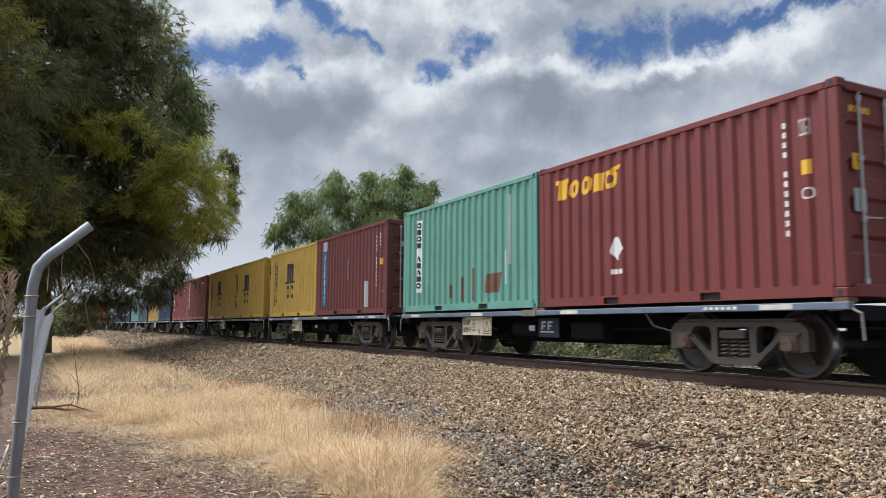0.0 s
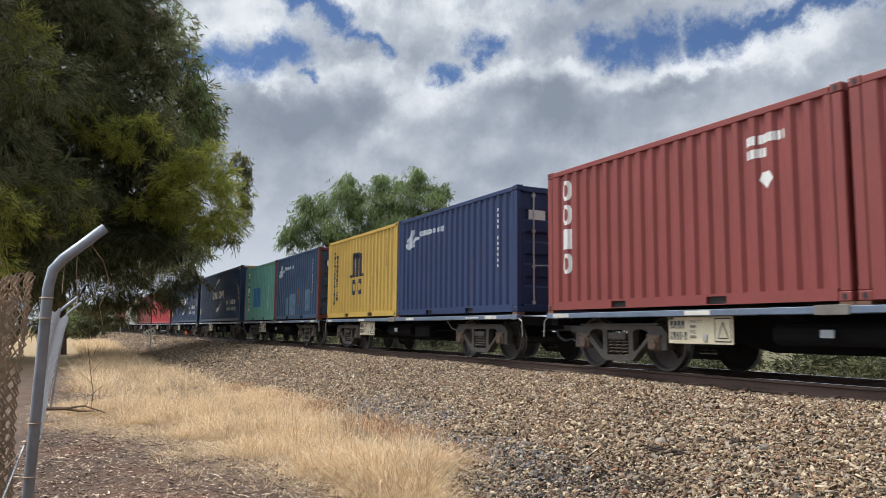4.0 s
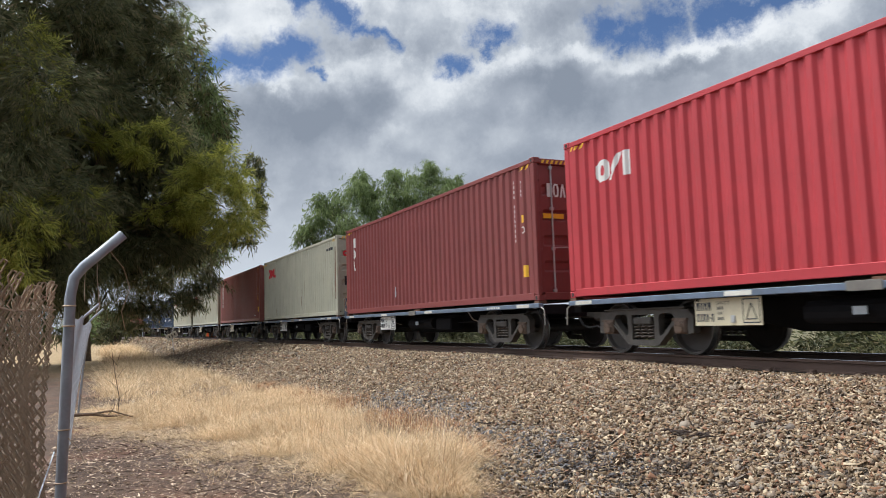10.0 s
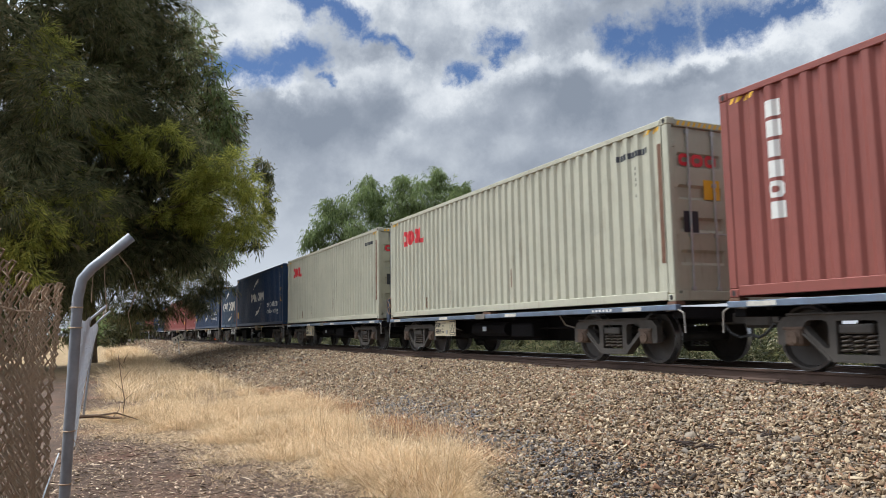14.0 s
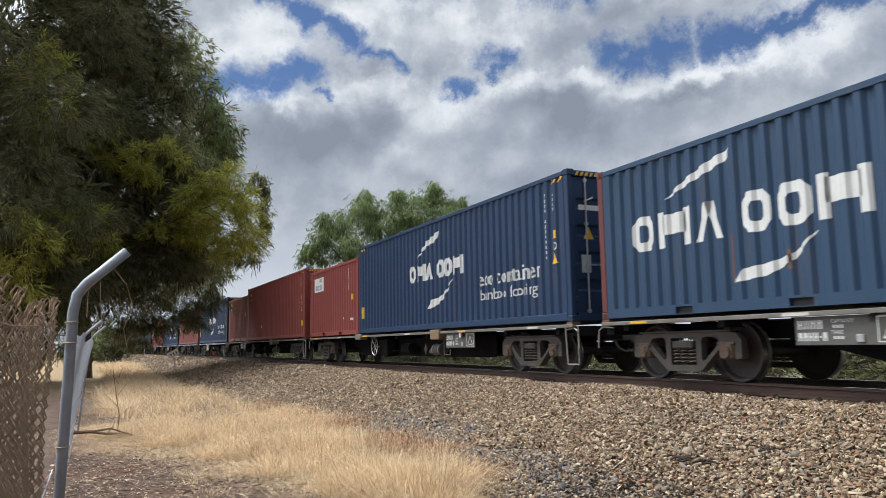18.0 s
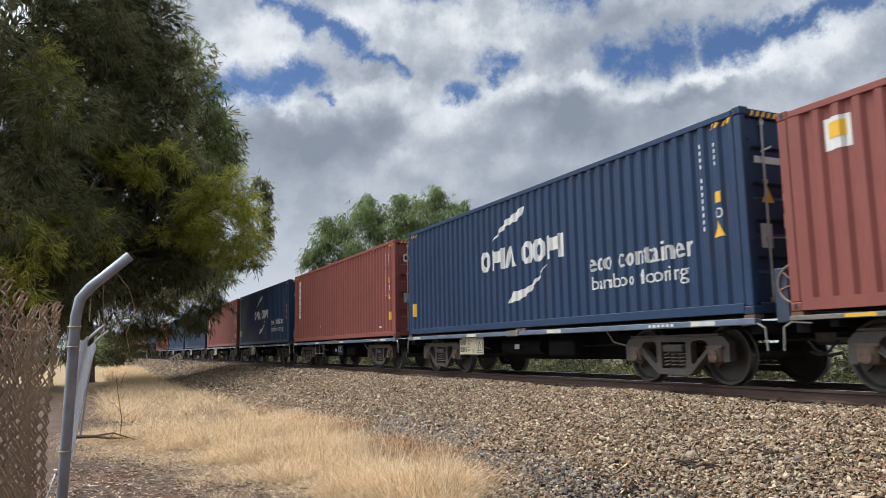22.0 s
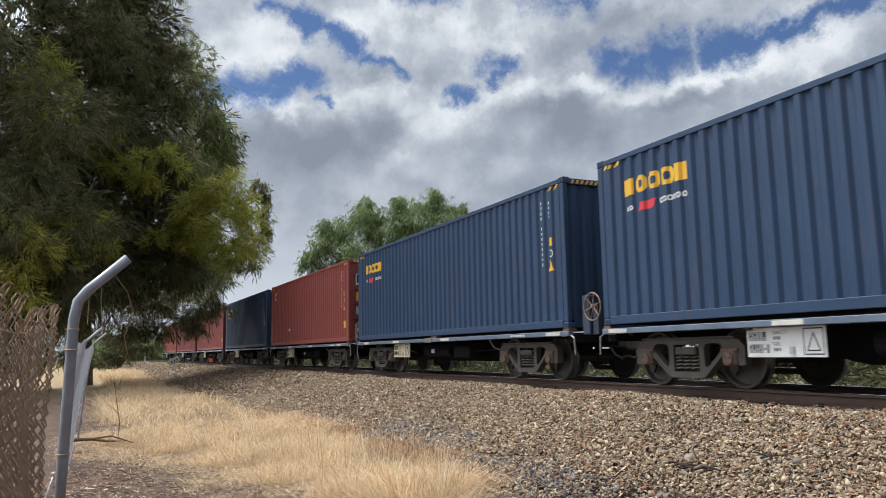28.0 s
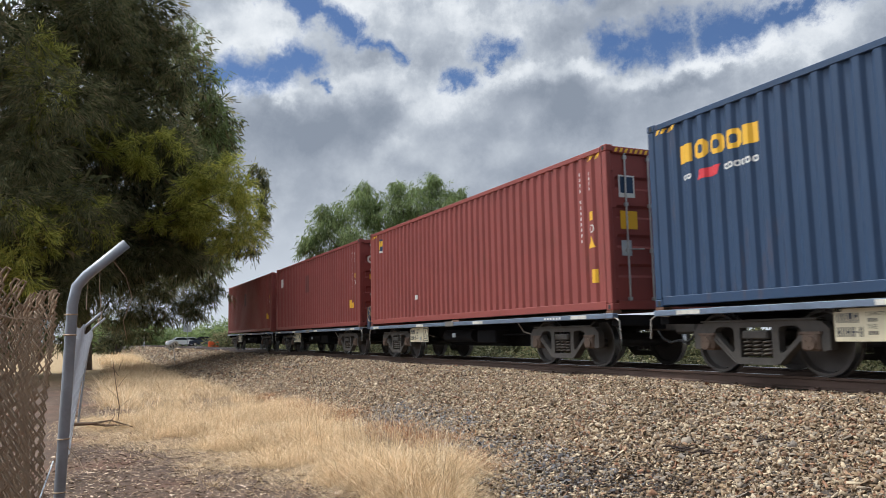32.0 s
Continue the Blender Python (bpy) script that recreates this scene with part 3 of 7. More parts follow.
def mark_row(kinds, u0, u1, v0, v1, lean=0.0):
    """A row of plain marks: o round frame, b block, a tapered block, i narrow bar, space."""
    widths = {"o": 1.0, "b": 0.95, "a": 1.05, "i": 0.35, " ": 0.4, "w": 1.35}
    total = sum(widths[k] for k in kinds)
    step = (u1 - u0) / total
    u, out = u0, []
    for k in kinds:
        w = widths[k] * step
        a, b = u + 0.07 * step, u + w - 0.07 * step
        if k == "o":
            out += loop_shape(a, b, v0, v1, 0.24 * step)
        elif k == "a":
            out.append([(a, v0), (a + 0.26 * step, v0), ((a + b) / 2 + 0.12 * step, v1), ((a + b) / 2 - 0.12 * step, v1)])
            out.append([(b - 0.26 * step, v0), (b, v0), ((a + b) / 2 + 0.14 * step, v1), ((a + b) / 2 - 0.1 * step, v1)])
        elif k == "w":
            out += [rect(a, a + 0.28 * step, v0, v1), rect(b - 0.28 * step, b, v0, v1), rect(a + 0.2 * step, b - 0.2 * step, v0 + 0.35 * (v1 - v0), v1 - 0.1 * (v1 - v0))]
        elif k in "bi":
            out.append(rect(a, b, v0, v1))
        u += w
    return [[(p + lean * (q - v0), q) for p, q in poly] for poly in out]


def mark_column(kinds, u0, u1, v0, v1):
    """Plain marks one below the other."""
    step = (v1 - v0) / len(kinds)
    out = []
    for i, k in enumerate(kinds):
        top = v1 - i * step
        if k != " ":
            out += mark_row(k, u0, u1, top - 0.82 * step, top)
    return out


def serial(u0, u1, v0, v1, count):
    step = (v1 - v0) / count
    return [rect(u0, u0 + 0.72 * (u1 - u0), v1 - i * step - 0.58 * step, v1 - i * step) for i in range(count) if i not in (4,)]


def blade(points):
    """A swoosh: quads along pairs of points."""
    return [[points[i][0], points[i][1], points[i + 1][1], points[i + 1][0]] for i in range(len(points) - 1)]


FONT_CACHE = {}


def words(text, u0, u1, v0, v1):
    """The words as triangles, fitted into a field."""
    if text not in FONT_CACHE:
        cu = bpy.data.curves.new("words", "FONT")
        cu.body = text
        cu.resolution_u = 2
        tmp = bpy.data.objects.new("words", cu)
        me = tmp.to_mesh()
        me.calc_loop_triangles()
        co = [(v.co.x, v.co.y) for v in me.vertices]
        FONT_CACHE[text] = [[co[i] for i in tri.vertices] for tri in me.loop_triangles]
        tmp.to_mesh_clear()
        bpy.data.objects.remove(tmp)
        bpy.data.curves.remove(cu)
    tris = FONT_CACHE[text]
    xs = [p[0] for t in tris for p in t]
    ys = [p[1] for t in tris for p in t]
    sx, sy = (u1 - u0) / (max(xs) - min(xs)), (v1 - v0) / (max(ys) - min(ys))
    return [[(u0 + (p[0] - min(xs)) * sx, v0 + (p[1] - min(ys)) * sy) for p in t] for t in tris]


def thicken(tris, d):
    """A bolder cut of the words: the same triangles set beside themselves."""
    return tris + [[(u + d, v) for u, v in t] for t in tris]


# ---- shipping containers ----
def wall_mesh(bm, length, height, side):
    st = folds(length)
    rows = []
    for u, d in st:
        x, y = u - length / 2, side * (WIDE - 0.008 - d)
        rows.append((bm.verts.new((x, y, 0.15)), bm.verts.new((x, y, height - 0.10))))
    back = []
    for u, d in st:
        x, y = u - length / 2, side * (WIDE - 0.012 - d)
        back.append((bm.verts.new((x, y, 0.15)), bm.verts.new((x, y, height - 0.10))))
    for g in (rows, back):
        for a, b in zip(g, g[1:]):
            bm.faces.new((a[0], b[0], b[1], a[1]))
    bmesh.ops.recalc_face_normals(bm, faces=bm.faces)
    return bm


def end_wall_mesh(bm, length, height):
    """The corrugated blank end, at +x."""
    pts = [(-1.08, 0.0)]
    y = -1.04
    while y < 0.95:
        pts += [(y, 0.0), (y + 0.06, 0.045), (y + 0.15, 0.045), (y + 0.21, 0.0)]
        y += 0.30
    pts.append((1.08, 0.0))
    rows = [(bm.verts.new((length / 2 - 0.05 + d - 0.045, v, 0.16)), bm.verts.new((length / 2 - 0.05 + d - 0.045, v, height - 0.12))) for v, d in pts]
    for a, b in zip(rows, rows[1:]):
        bm.faces.new((a[0], b[0], b[1], a[1]))
    return bm


def door_mesh(bm, length, height, side):
    """One door leaf at +x with pressed horizontal panels."""
    x = length / 2 - 0.06
    y0, y1 = (0.012, 1.10) if side > 0 else (-1.10, -0.012)
    z0, z1 = 0.17, height - 0.14
    zs, ds = [z0], [0.0]
    span_ = (z1 - z0)
    for k in range(4):
        c = z0 + span_ * (0.2 + 0.2 * k)
        for dz, dd in ((-0.12, 0.0), (-0.075, -0.04), (0.075, -0.04), (0.12, 0.0)):
            zs.append(c + dz), ds.append(dd)
    zs.append(z1), ds.append(0.0)
    cols = []
    for z, d in zip(zs, ds):
        e = 0.09
        cols.append([bm.verts.new((x, y0, z)), bm.verts.new((x, y0 + e, z)), bm.verts.new((x + d, y0 + e + 0.03, z)), bm.verts.new((x + d, y1 - e - 0.03, z)),
                     bm.verts.new((x, y1 - e, z)), bm.verts.new((x, y1, z))])
    for a, b in zip(cols, cols[1:]):
        for i in range(5):
            bm.faces.new((a[i], a[i + 1], b[i + 1], b[i]))
    box(bm, x - 0.05, x - 0.042, y0, y1, z0, z1)
    return bm


def container(colour, length, height, label, doors=True, post=None, stripes=False, end_mat=None):
    """A container with its base centre at the origin, doors or blank end towards +x."""
    mat = P[colour]
    pm = P[post] if post else mat
    c = tagged(empty("shipping_container"), label, "container")
    h, l = height, length / 2
    for side, nm in ((-1, "side_wall"), (1, "side_wall")):
        part(nm, wall_mesh(bmesh.new(), length, h, side), mat, c)
    # roof
    bm = bmesh.new()
    n = int(length / 0.42)
    rows = []
    for i in range(n * 2 + 1):
        x = -l + 0.1 + (length - 0.2) * i / (n * 2)
        z = h - 0.03 + (0.012 if i % 2 else 0.0)
        rows.append((bm.verts.new((x, -WIDE + 0.05, z)), bm.verts.new((x, WIDE - 0.05, z))))
    for a, b in zip(rows, rows[1:]):
        bm.faces.new((a[0], b[0], b[1], a[1]))
    box(bm, -l + 0.1, l - 0.1, -WIDE + 0.06, WIDE - 0.06, h - 0.07, h - 0.06)
    part("roof", bm, mat, c)
    part("floor_frame", boxed(-l + 0.12, l - 0.12, -WIDE + 0.06, WIDE - 0.06, 0.05, 0.16), WOODEN, c)
    for s in (-1, 1):
        part("top_rail", boxed(-l + 0.17, l - 0.17, s * WIDE - 0.03 - 0.03 * s, s * WIDE + 0.03 - 0.03 * s, h - 0.11, h - 0.02, bevel=0.008), mat, c)
        # bottom rail, with fork pockets on the short ones
        bm = bmesh.new()
        ya, yb = sorted((s * (WIDE - 0.002), s * (WIDE - 0.055)))
        if length < 7:
            cut = (-l + 0.17, -1.21, -0.85, 0.85, 1.21, l - 0.17)
            for a, b in ((0, 1), (2, 3), (4, 5)):
                box(bm, cut[a], cut[b], ya, yb, 0.012, 0.16)
            for a, b in ((1, 2), (3, 4)):
                box(bm, cut[a], cut[b], ya, yb, 0.128, 0.16)
                box(bm, cut[a], cut[b], ya, yb, 0.012, 0.024)
        else:
            box(bm, -l + 0.17, l - 0.17, ya, yb, 0.02, 0.16, bevel=0.008)
        part("bottom_rail", bm, mat, c)
        if length < 7 and s < 0:
            for a in (-1.03, 1.03):
                # solid black block in place of the shaded hollow of the pocket
                part("fork_pocket", boxed(a - 0.18, a + 0.18, -WIDE + 0.055, WIDE - 0.06, 0.026, 0.126), RUBBER_SHADE, c)
        for e in (-1, 1):
            xa, xb = sorted((e * l, e * (l - 0.165)))
            part("corner_post", boxed(*sorted((e * (l - 0.004), e * (l - 0.15))), *sorted((s * (WIDE - 0.004), s * (WIDE - 0.10))), 0.118, h - 0.118, bevel=0.012), pm, c)
            for z0, z1 in ((0.0, 0.118), (h - 0.118, h)):
                bm = bmesh.new()
                y_out, y_in = s * WIDE, s * (WIDE - 0.16)
                box(bm, min(xa, xb), max(xa, xb), min(y_out, y_in), max(y_out, y_in), z0, z1, bevel=0.012)
                cast = part("corner_casting", bm, pm, c)
                if s < 0:
                    xm = e * (l - 0.085)
                    # flat black disc painted as the shaded inside of the hole
                    bm = bmesh.new()
                    bmesh.ops.create_cone(bm, cap_ends=True, segments=10, radius1=0.032, radius2=0.032, depth=0.006,
                                          matrix=Matrix.Translation((xm, s * (WIDE + 0.0015), (z0 + z1) / 2)) @ pose(0, 0, 0, 90) @ Matrix.Diagonal((1.0, 1.35, 1.0, 1)))
                    part("casting_hole", bm, RUBBER_SHADE, cast)
    for e in (-1, 1):
        part("end_header", boxed(*sorted((e * (l - 0.01), e * (l - 0.11))), -WIDE + 0.16, WIDE - 0.16, h - 0.135, h - 0.02, bevel=0.01), pm, c)
        part("end_sill", boxed(*sorted((e * (l - 0.01), e * (l - 0.13))), -WIDE + 0.16, WIDE - 0.16, 0.012, 0.165, bevel=0.01), pm, c)
    # the rear end is a plain pressed wall
    bm = end_wall_mesh(bmesh.new(), length, h)
    bmesh.ops.transform(bm, matrix=pose(0, 0, 0, 0, 0, 180), verts=bm.verts)
    part("end_wall", bm, end_mat or mat, c)
    if doors:
        for s in (-1, 1):
            leaf = part("door", door_mesh(bmesh.new(), length, h, s), end_mat or mat, c)
            for y in (s * 0.28, s * 0.80):
                bm = rod(bmesh.new(), (l - 0.028, y, 0.10), (l - 0.028, y, h - 0.08), 0.017, 8)
                for z in (0.2, h * 0.36, h * 0.64, h - 0.2):
                    box(bm, l - 0.055, l - 0.012, y - 0.035, y + 0.035, z - 0.03, z + 0.03)
                part("lock_rod", bm, GALV, leaf, "galvanised lock rod")
                part("door_handle", rod(bmesh.new(), (l - 0.018, y - 0.02, h * 0.365), (l - 0.018, y - s * 0.34, h * 0.37), 0.012, 6), GALV, leaf)
            for z in (0.42, h * 0.37, h * 0.63, h - 0.42):
                part("hinge", boxed(l - 0.05, l - 0.006, s * 1.10 - 0.03, s * 1.10 + 0.03, z - 0.05, z + 0.05, bevel=0.006), pm, leaf)
        part("door_gasket", boxed(l - 0.058, l - 0.052, -0.011, 0.011, 0.17, h - 0.14), RUBBER_SHADE, c)
    else:
        part("end_wall", end_wall_mesh(bmesh.new(), length, h), end_mat or mat, c)
    if stripes:
        st = []
        for e0 in (0.19, length - 0.62):
            st += [rect(e0 + 0.11 * k, e0 + 0.055 + 0.11 * k, h - 0.19, h - 0.115, 0.05) for k in range(4)]
        for one in st:
            painted("warning_stripe", [one], length, AMBER, c)
        bm = bmesh.new()
        for k in range(9):
            y = -1.03 + 0.11 * k
            vs = [bm.verts.new((l - 0.007, y + a, h - 0.12 + b)) for a, b in ((0, 0), (0.055, 0), (0.09, 0.075), (0.035, 0.075))]
            bm.faces.new(vs)
        part("header_stripes", bm, AMBER, c)
    return c


def door_mark(c, length, polys, mat, name="door_sign", label=""):
    """Flat signs on the end at +x: polygons in (y, z)."""
    groups = [polys] if "emblem" in name or len(polys) > 4 else [[q] for q in polys]
    for group in groups:
        bm = bmesh.new()
        for poly in group:
            bm.faces.new([bm.verts.new((length / 2 - 0.055, y, z)) for y, z in poly])
        got = part(name, bm, mat, c, label)
    return got


def right_end_marks(c, length, h, mat=WHITE, tri=True, square=True):
    """The usual small print towards the front end of a long container."""
    e = length
    painted("serial_number", serial(e - 0.84, e - 0.77, 1.20, h - 0.36, 13), length, mat, c)
    painted("type_code", serial(e - 0.56, e - 0.50, h - 0.86, h - 0.40, 5), length, mat, c)
    painted("size_decal", [rect(e - 0.60, e - 0.46, 1.62, 1.78)], length, AMBER, c)
    painted("weight_decal", loop_shape(e - 0.60, e - 0.44, 1.40, 1.54, 0.02), length, mat, c)
    if tri:
        painted("warning_triangle", [[(e - 0.66, 1.13), (e - 0.42, 1.13), (e - 0.54, 1.36)]], length, AMBER, c, "yellow warning triangle")
    if square:
        painted("notice_decal", [rect(e - 0.60, e - 0.40, 0.50, 0.74)], length, AMBER, c, "yellow notice")


FORTY, TWENTY = 12.192, 6.058


def make_bamboo():
    c = container("cmablue", FORTY, HIGHCUBE, "deep blue high-cube container with white swoosh emblem and flooring slogan", True, stripes=True)
    L, h = FORTY, HIGHCUBE
    painted("emblem", mark_row("owa oow", 4.38, 7.74, 1.32, 1.78), L, WHITE, c, "white row of plain marks")
    painted("swoosh", blade([((4.95, 1.98), (4.97, 1.98)), ((5.25, 2.18), (5.30, 2.12)), ((5.55, 2.36), (5.62, 2.24)), ((6.0, 2.47), (6.05, 2.28)), ((6.35, 2.57), (6.22, 2.36))]), L, WHITE, c)
    painted("swoosh", blade([((5.60, 0.55), (5.75, 0.78)), ((6.10, 0.60), (6.15, 0.80)), ((6.50, 0.74), (6.45, 0.85)), ((6.85, 0.98), (6.82, 1.02)), ((7.12, 1.24), (7.10, 1.24))]), L, WHITE, c)
    painted("slogan", thicken(words("eco container", 8.52, 11.12, 0.92, 1.24), 0.025), L, WHITE, c, "white words on the side")
    painted("slogan", words("bamboo flooring", 8.62, 10.98, 0.52, 0.84), L, WHITE, c, "white words on the side")
    painted("notice_decal", [rect(0.27, 0.50, 0.50, 0.86)], L, AMBER, c, "yellow notice")
    right_end_marks(c, L, h, square=False)
    door_mark(c, L, [[(-0.95, 2.12), (-0.45, 2.12), (-0.45, 2.22), (-0.95, 2.22)], [(-0.82, 2.28), (-0.6, 2.36), (-0.6, 2.40), (-0.82, 2.30)]], WHITE, "door_emblem")
    door_mark(c, L, [[(-0.86, 1.56), (-0.62, 1.56), (-0.74, 1.80)]], AMBER, "warning_triangle")
    door_mark(c, L, [[(-0.45, 1.60), (-0.25, 1.60), (-0.25, 1.70), (-0.45, 1.70)], [(-0.46, 1.22), (-0.30, 1.22), (-0.30, 1.42), (-0.46, 1.42)]], WHITE)
    door_mark(c, L, [[(-0.92, 0.92), (-0.70, 0.92), (-0.70, 1.26), (-0.92, 1.26)]], PALE)
    return c


def make_yellow():
    L, h = TWENTY, STANDARD
    c = container("yellow", L, h, "weathered yellow container with black round emblem on its side", True)
    m = [rect(2.42, 2.60, 1.26, 1.96), rect(2.74, 2.92, 1.26, 1.98), rect(3.06, 3.24, 1.26, 1.98), rect(2.42, 3.10, 1.84, 2.02), rect(2.22, 2.60, 1.26, 1.34), rect(3.10, 3.42, 1.26, 1.34)]
    painted("emblem", m + loop_shape(2.40, 2.80, 0.70, 1.18, 0.13) + loop_shape(2.88, 3.30, 0.70, 1.18, 0.13), L, INK, c, "black plain-shaped emblem")
    painted("lettering", mark_column("wbobabbobabobo"[:13], 0.62, 0.72, 0.42, 2.22), L, INK, c)
    painted("lettering", mark_column("bibbibo ob", 0.88, 0.97, 0.55, 2.08), L, INK, c)
    painted("serial_number", serial(5.28, 5.33, 1.4, 2.2, 11), L, INK, c)
    door_mark(c, L, mark_row("w", -0.95, -0.62, 2.02, 2.18) + loop_shape(-0.95, -0.79, 1.82, 1.98, 0.05) + loop_shape(-0.77, -0.61, 1.82, 1.98, 0.05), INK, "door_emblem")
    door_mark(c, L, [[(-0.35, 1.9), (-0.15, 1.9), (-0.15, 2.02), (-0.35, 2.02)]], WHITE)
    return c


def make_maroon_twenty():
    L, h = TWENTY, STANDARD
    c = container("maroon", L, h, "maroon container with slanted yellow emblem and white serial marks", True)
    painted("emblem", mark_row("boobo", 0.56, 2.14, 1.92, 2.22, 0.12) + [rect(0.5, 0.9, 2.20, 2.28), rect(2.0, 2.24, 2.20, 2.27, 0.05)], L, AMBER, c, "yellow row of plain marks")
    painted("serial_number", serial(5.29, 5.36, 0.72, 2.20, 12), L, WHITE, c)
    painted("type_code", words("22G1", 5.52, 5.66, 1.98, 2.20), L, WHITE, c)
    painted("size_decal", [rect(5.54, 5.66, 1.50, 1.68)], L, AMBER, c)
    painted("weight_decal", loop_shape(5.53, 5.68, 1.20, 1.34, 0.02), L, WHITE, c)
    painted("hazard_decal", [[(1.98, 0.86), (2.14, 0.72), (2.30, 0.90), (2.20, 1.10), (2.06, 1.10)], rect(2.0, 2.12, 0.50, 0.58), rect(2.18, 2.28, 0.50, 0.58)], L, WHITE, c)
    door_mark(c, L, mark_row("boobo", -0.95, -0.55, 2.22, 2.30), AMBER, "door_emblem")
    door_mark(c, L, [[(-0.92, 1.52), (-0.75, 1.52), (-0.75, 1.72), (-0.92, 1.72)]], AMBER)
    door_mark(c, L, [[(-0.92, 1.02), (-0.70, 1.02), (-0.70, 1.30), (-0.92, 1.30)]], PALE)
    return c


def make_teal(patched=False):
    L, h = TWENTY, STANDARD
    c = container("teal", L, h, "teal container with " + ("a square blue repair patch and pale scuffs" if patched else "rust scars and a white name strip"), False, post="dullmaroon" if patched else None)
    painted("name_strip", [rect(0.74, 1.04, 0.48, 2.28)], L, REFLECT, c, "white strip with dark marks")
    painted("lettering", mark_column("obob ababo", 0.80, 0.98, 0.55, 2.22), L, INK, c, lift=0.006)
    if patched:
        painted("repair_patch", [rect(1.95, 3.40, 0.62, 1.52)], L, AZURE, c, "blue repair patch")
        painted("scuff", [rect(4.75, 4.80, 0.5, 1.5), rect(4.95, 4.99, 0.6, 1.2)], L, PALE, c)
    else:
        painted("rust_scar", [rect(3.1, 3.16, 0.2, 0.75), rect(3.6, 3.68, 0.2, 0.9), rect(4.1, 4.7, 0.35, 0.75, 0.1), rect(2.55, 2.62, 0.3, 0.6), rect(5.2, 5.26, 0.4, 0.8)], L, RUST, c)
        painted("scuff", [rect(5.05, 5.11, 0.9, 2.3), rect(4.86, 4.92, 0.5, 1.2)], L, PALE, c)
    return c


def make_strip_maroon():
    L, h = TWENTY, STANDARD
    c = container("dullmaroon", L, h, "worn dark maroon container with a blue name strip and grey patch", True)
    painted("name_strip", [rect(0.62, 0.94, 0.30, 2.10)], L, AZURE, c, "blue strip with white marks")
    painted("lettering", mark_column("oboooo", 0.68, 0.88, 0.36, 2.02), L, WHITE, c, lift=0.006)
    painted("emblem", [rect(0.62, 0.94, 2.13, 2.44)], L, PALE, c)
    painted("serial_number", serial(5.28, 5.34, 0.72, 2.20, 12), L, WHITE, c)
    painted("type_code", serial(5.55, 5.62, 1.85, 2.25, 4), L, WHITE, c)
    painted("size_decal", [rect(5.55, 5.68, 1.36, 1.54)], L, AMBER, c)
    painted("repair_patch", [rect(4.30, 4.62, 0.20, 0.95)], L, PALE, c, "grey repair patch")
    painted("scuff", [rect(2.9, 2.98, 1.1, 1.7), rect(5.68, 5.8, 0.6, 0.64)], L, PALE, c)
    door_mark(c, L, [[(-0.80, 1.85), (-0.45, 1.85), (-0.45, 2.0), (-0.80, 2.0)]], PALE, "door_emblem")
    door_mark(c, L, [[(-0.5, 1.35), (-0.35, 1.35), (-0.35, 1.55), (-0.5, 1.55)]], AMBER)
    return c


def make_red_twenty():
    L, h = TWENTY, STANDARD
    c = container("red", L, h, "red container with a white column of plain marks", True)
    painted("emblem", mark_column("oobo", 0.42, 0.72, 0.58, 2.36), L, WHITE, c, "white column of plain marks")
    painted("serial_number", mark_row("bbb bbbbbb b", 4.62, 5.25, 2.10, 2.22) + mark_row("bbbb", 4.62, 4.95, 1.92, 2.04), L, WHITE, c)
    painted("hazard_decal", [[(4.82, 1.62), (4.95, 1.48), (5.06, 1.62), (5.0, 1.72), (4.86, 1.72)]], L, WHITE, c)
    door_mark(c, L, [[(-0.85, 1.62), (-0.38, 1.62), (-0.38, 2.02), (-0.85, 2.02)]], MATS["teal_paint"], "door_emblem")
    door_mark(c, L, [[(-0.95, 0.9), (-0.66, 0.9), (-0.66, 1.2), (-0.95, 1.2)]], PALE)
    return c


def make_lion_twenty(faded):
    L, h = TWENTY, STANDARD
    c = container("fadedblue" if faded else "navy", L, h, ("faded blue container with rusty posts, pale patches and a white emblem" if faded else "dark blue container with a white emblem"),
                  True, post="dullmaroon" if faded else None)
    painted("emblem", [[(0.40, 1.86), (0.70, 1.72), (1.0, 1.80), (0.9, 1.98)], [(0.55, 1.95), (0.9, 1.9), (0.95, 2.15), (0.7, 2.12)], [(0.85, 1.85), (1.3, 1.98), (1.32, 2.04), (0.95, 2.02)],
                       [(0.8, 2.1), (0.95, 2.1), (0.98, 2.24), (0.84, 2.24)]], L, FADED, c, "faded white plain-shaped emblem")
    painted("lettering", mark_row("obooob", 1.36, 2.78, 2.02, 2.15), L, FADED, c)
    if faded:
        painted("pale_patch", [rect(1.72, 2.02, 0.15, 0.85), rect(2.25, 3.12, 0.15, 1.0), rect(4.4, 5.0, 0.3, 1.1)], L, WORN, c, "pale worn patch")
        painted("rust_scar", [rect(1.25, 1.29, 0.8, 1.5), rect(3.4, 3.45, 0.5, 1.2), rect(5.1, 5.16, 0.3, 1.3), rect(2.1, 2.13, 1.0, 1.6)], L, RUST, c)
    painted("serial_number", serial(5.28, 5.33, 0.9, 2.20, 11), L, WHITE, c)
    door_mark(c, L, [[(-0.9, 1.9), (-0.5, 1.9), (-0.5, 2.1), (-0.9, 2.1)]], WHITE, "door_emblem")
    return c


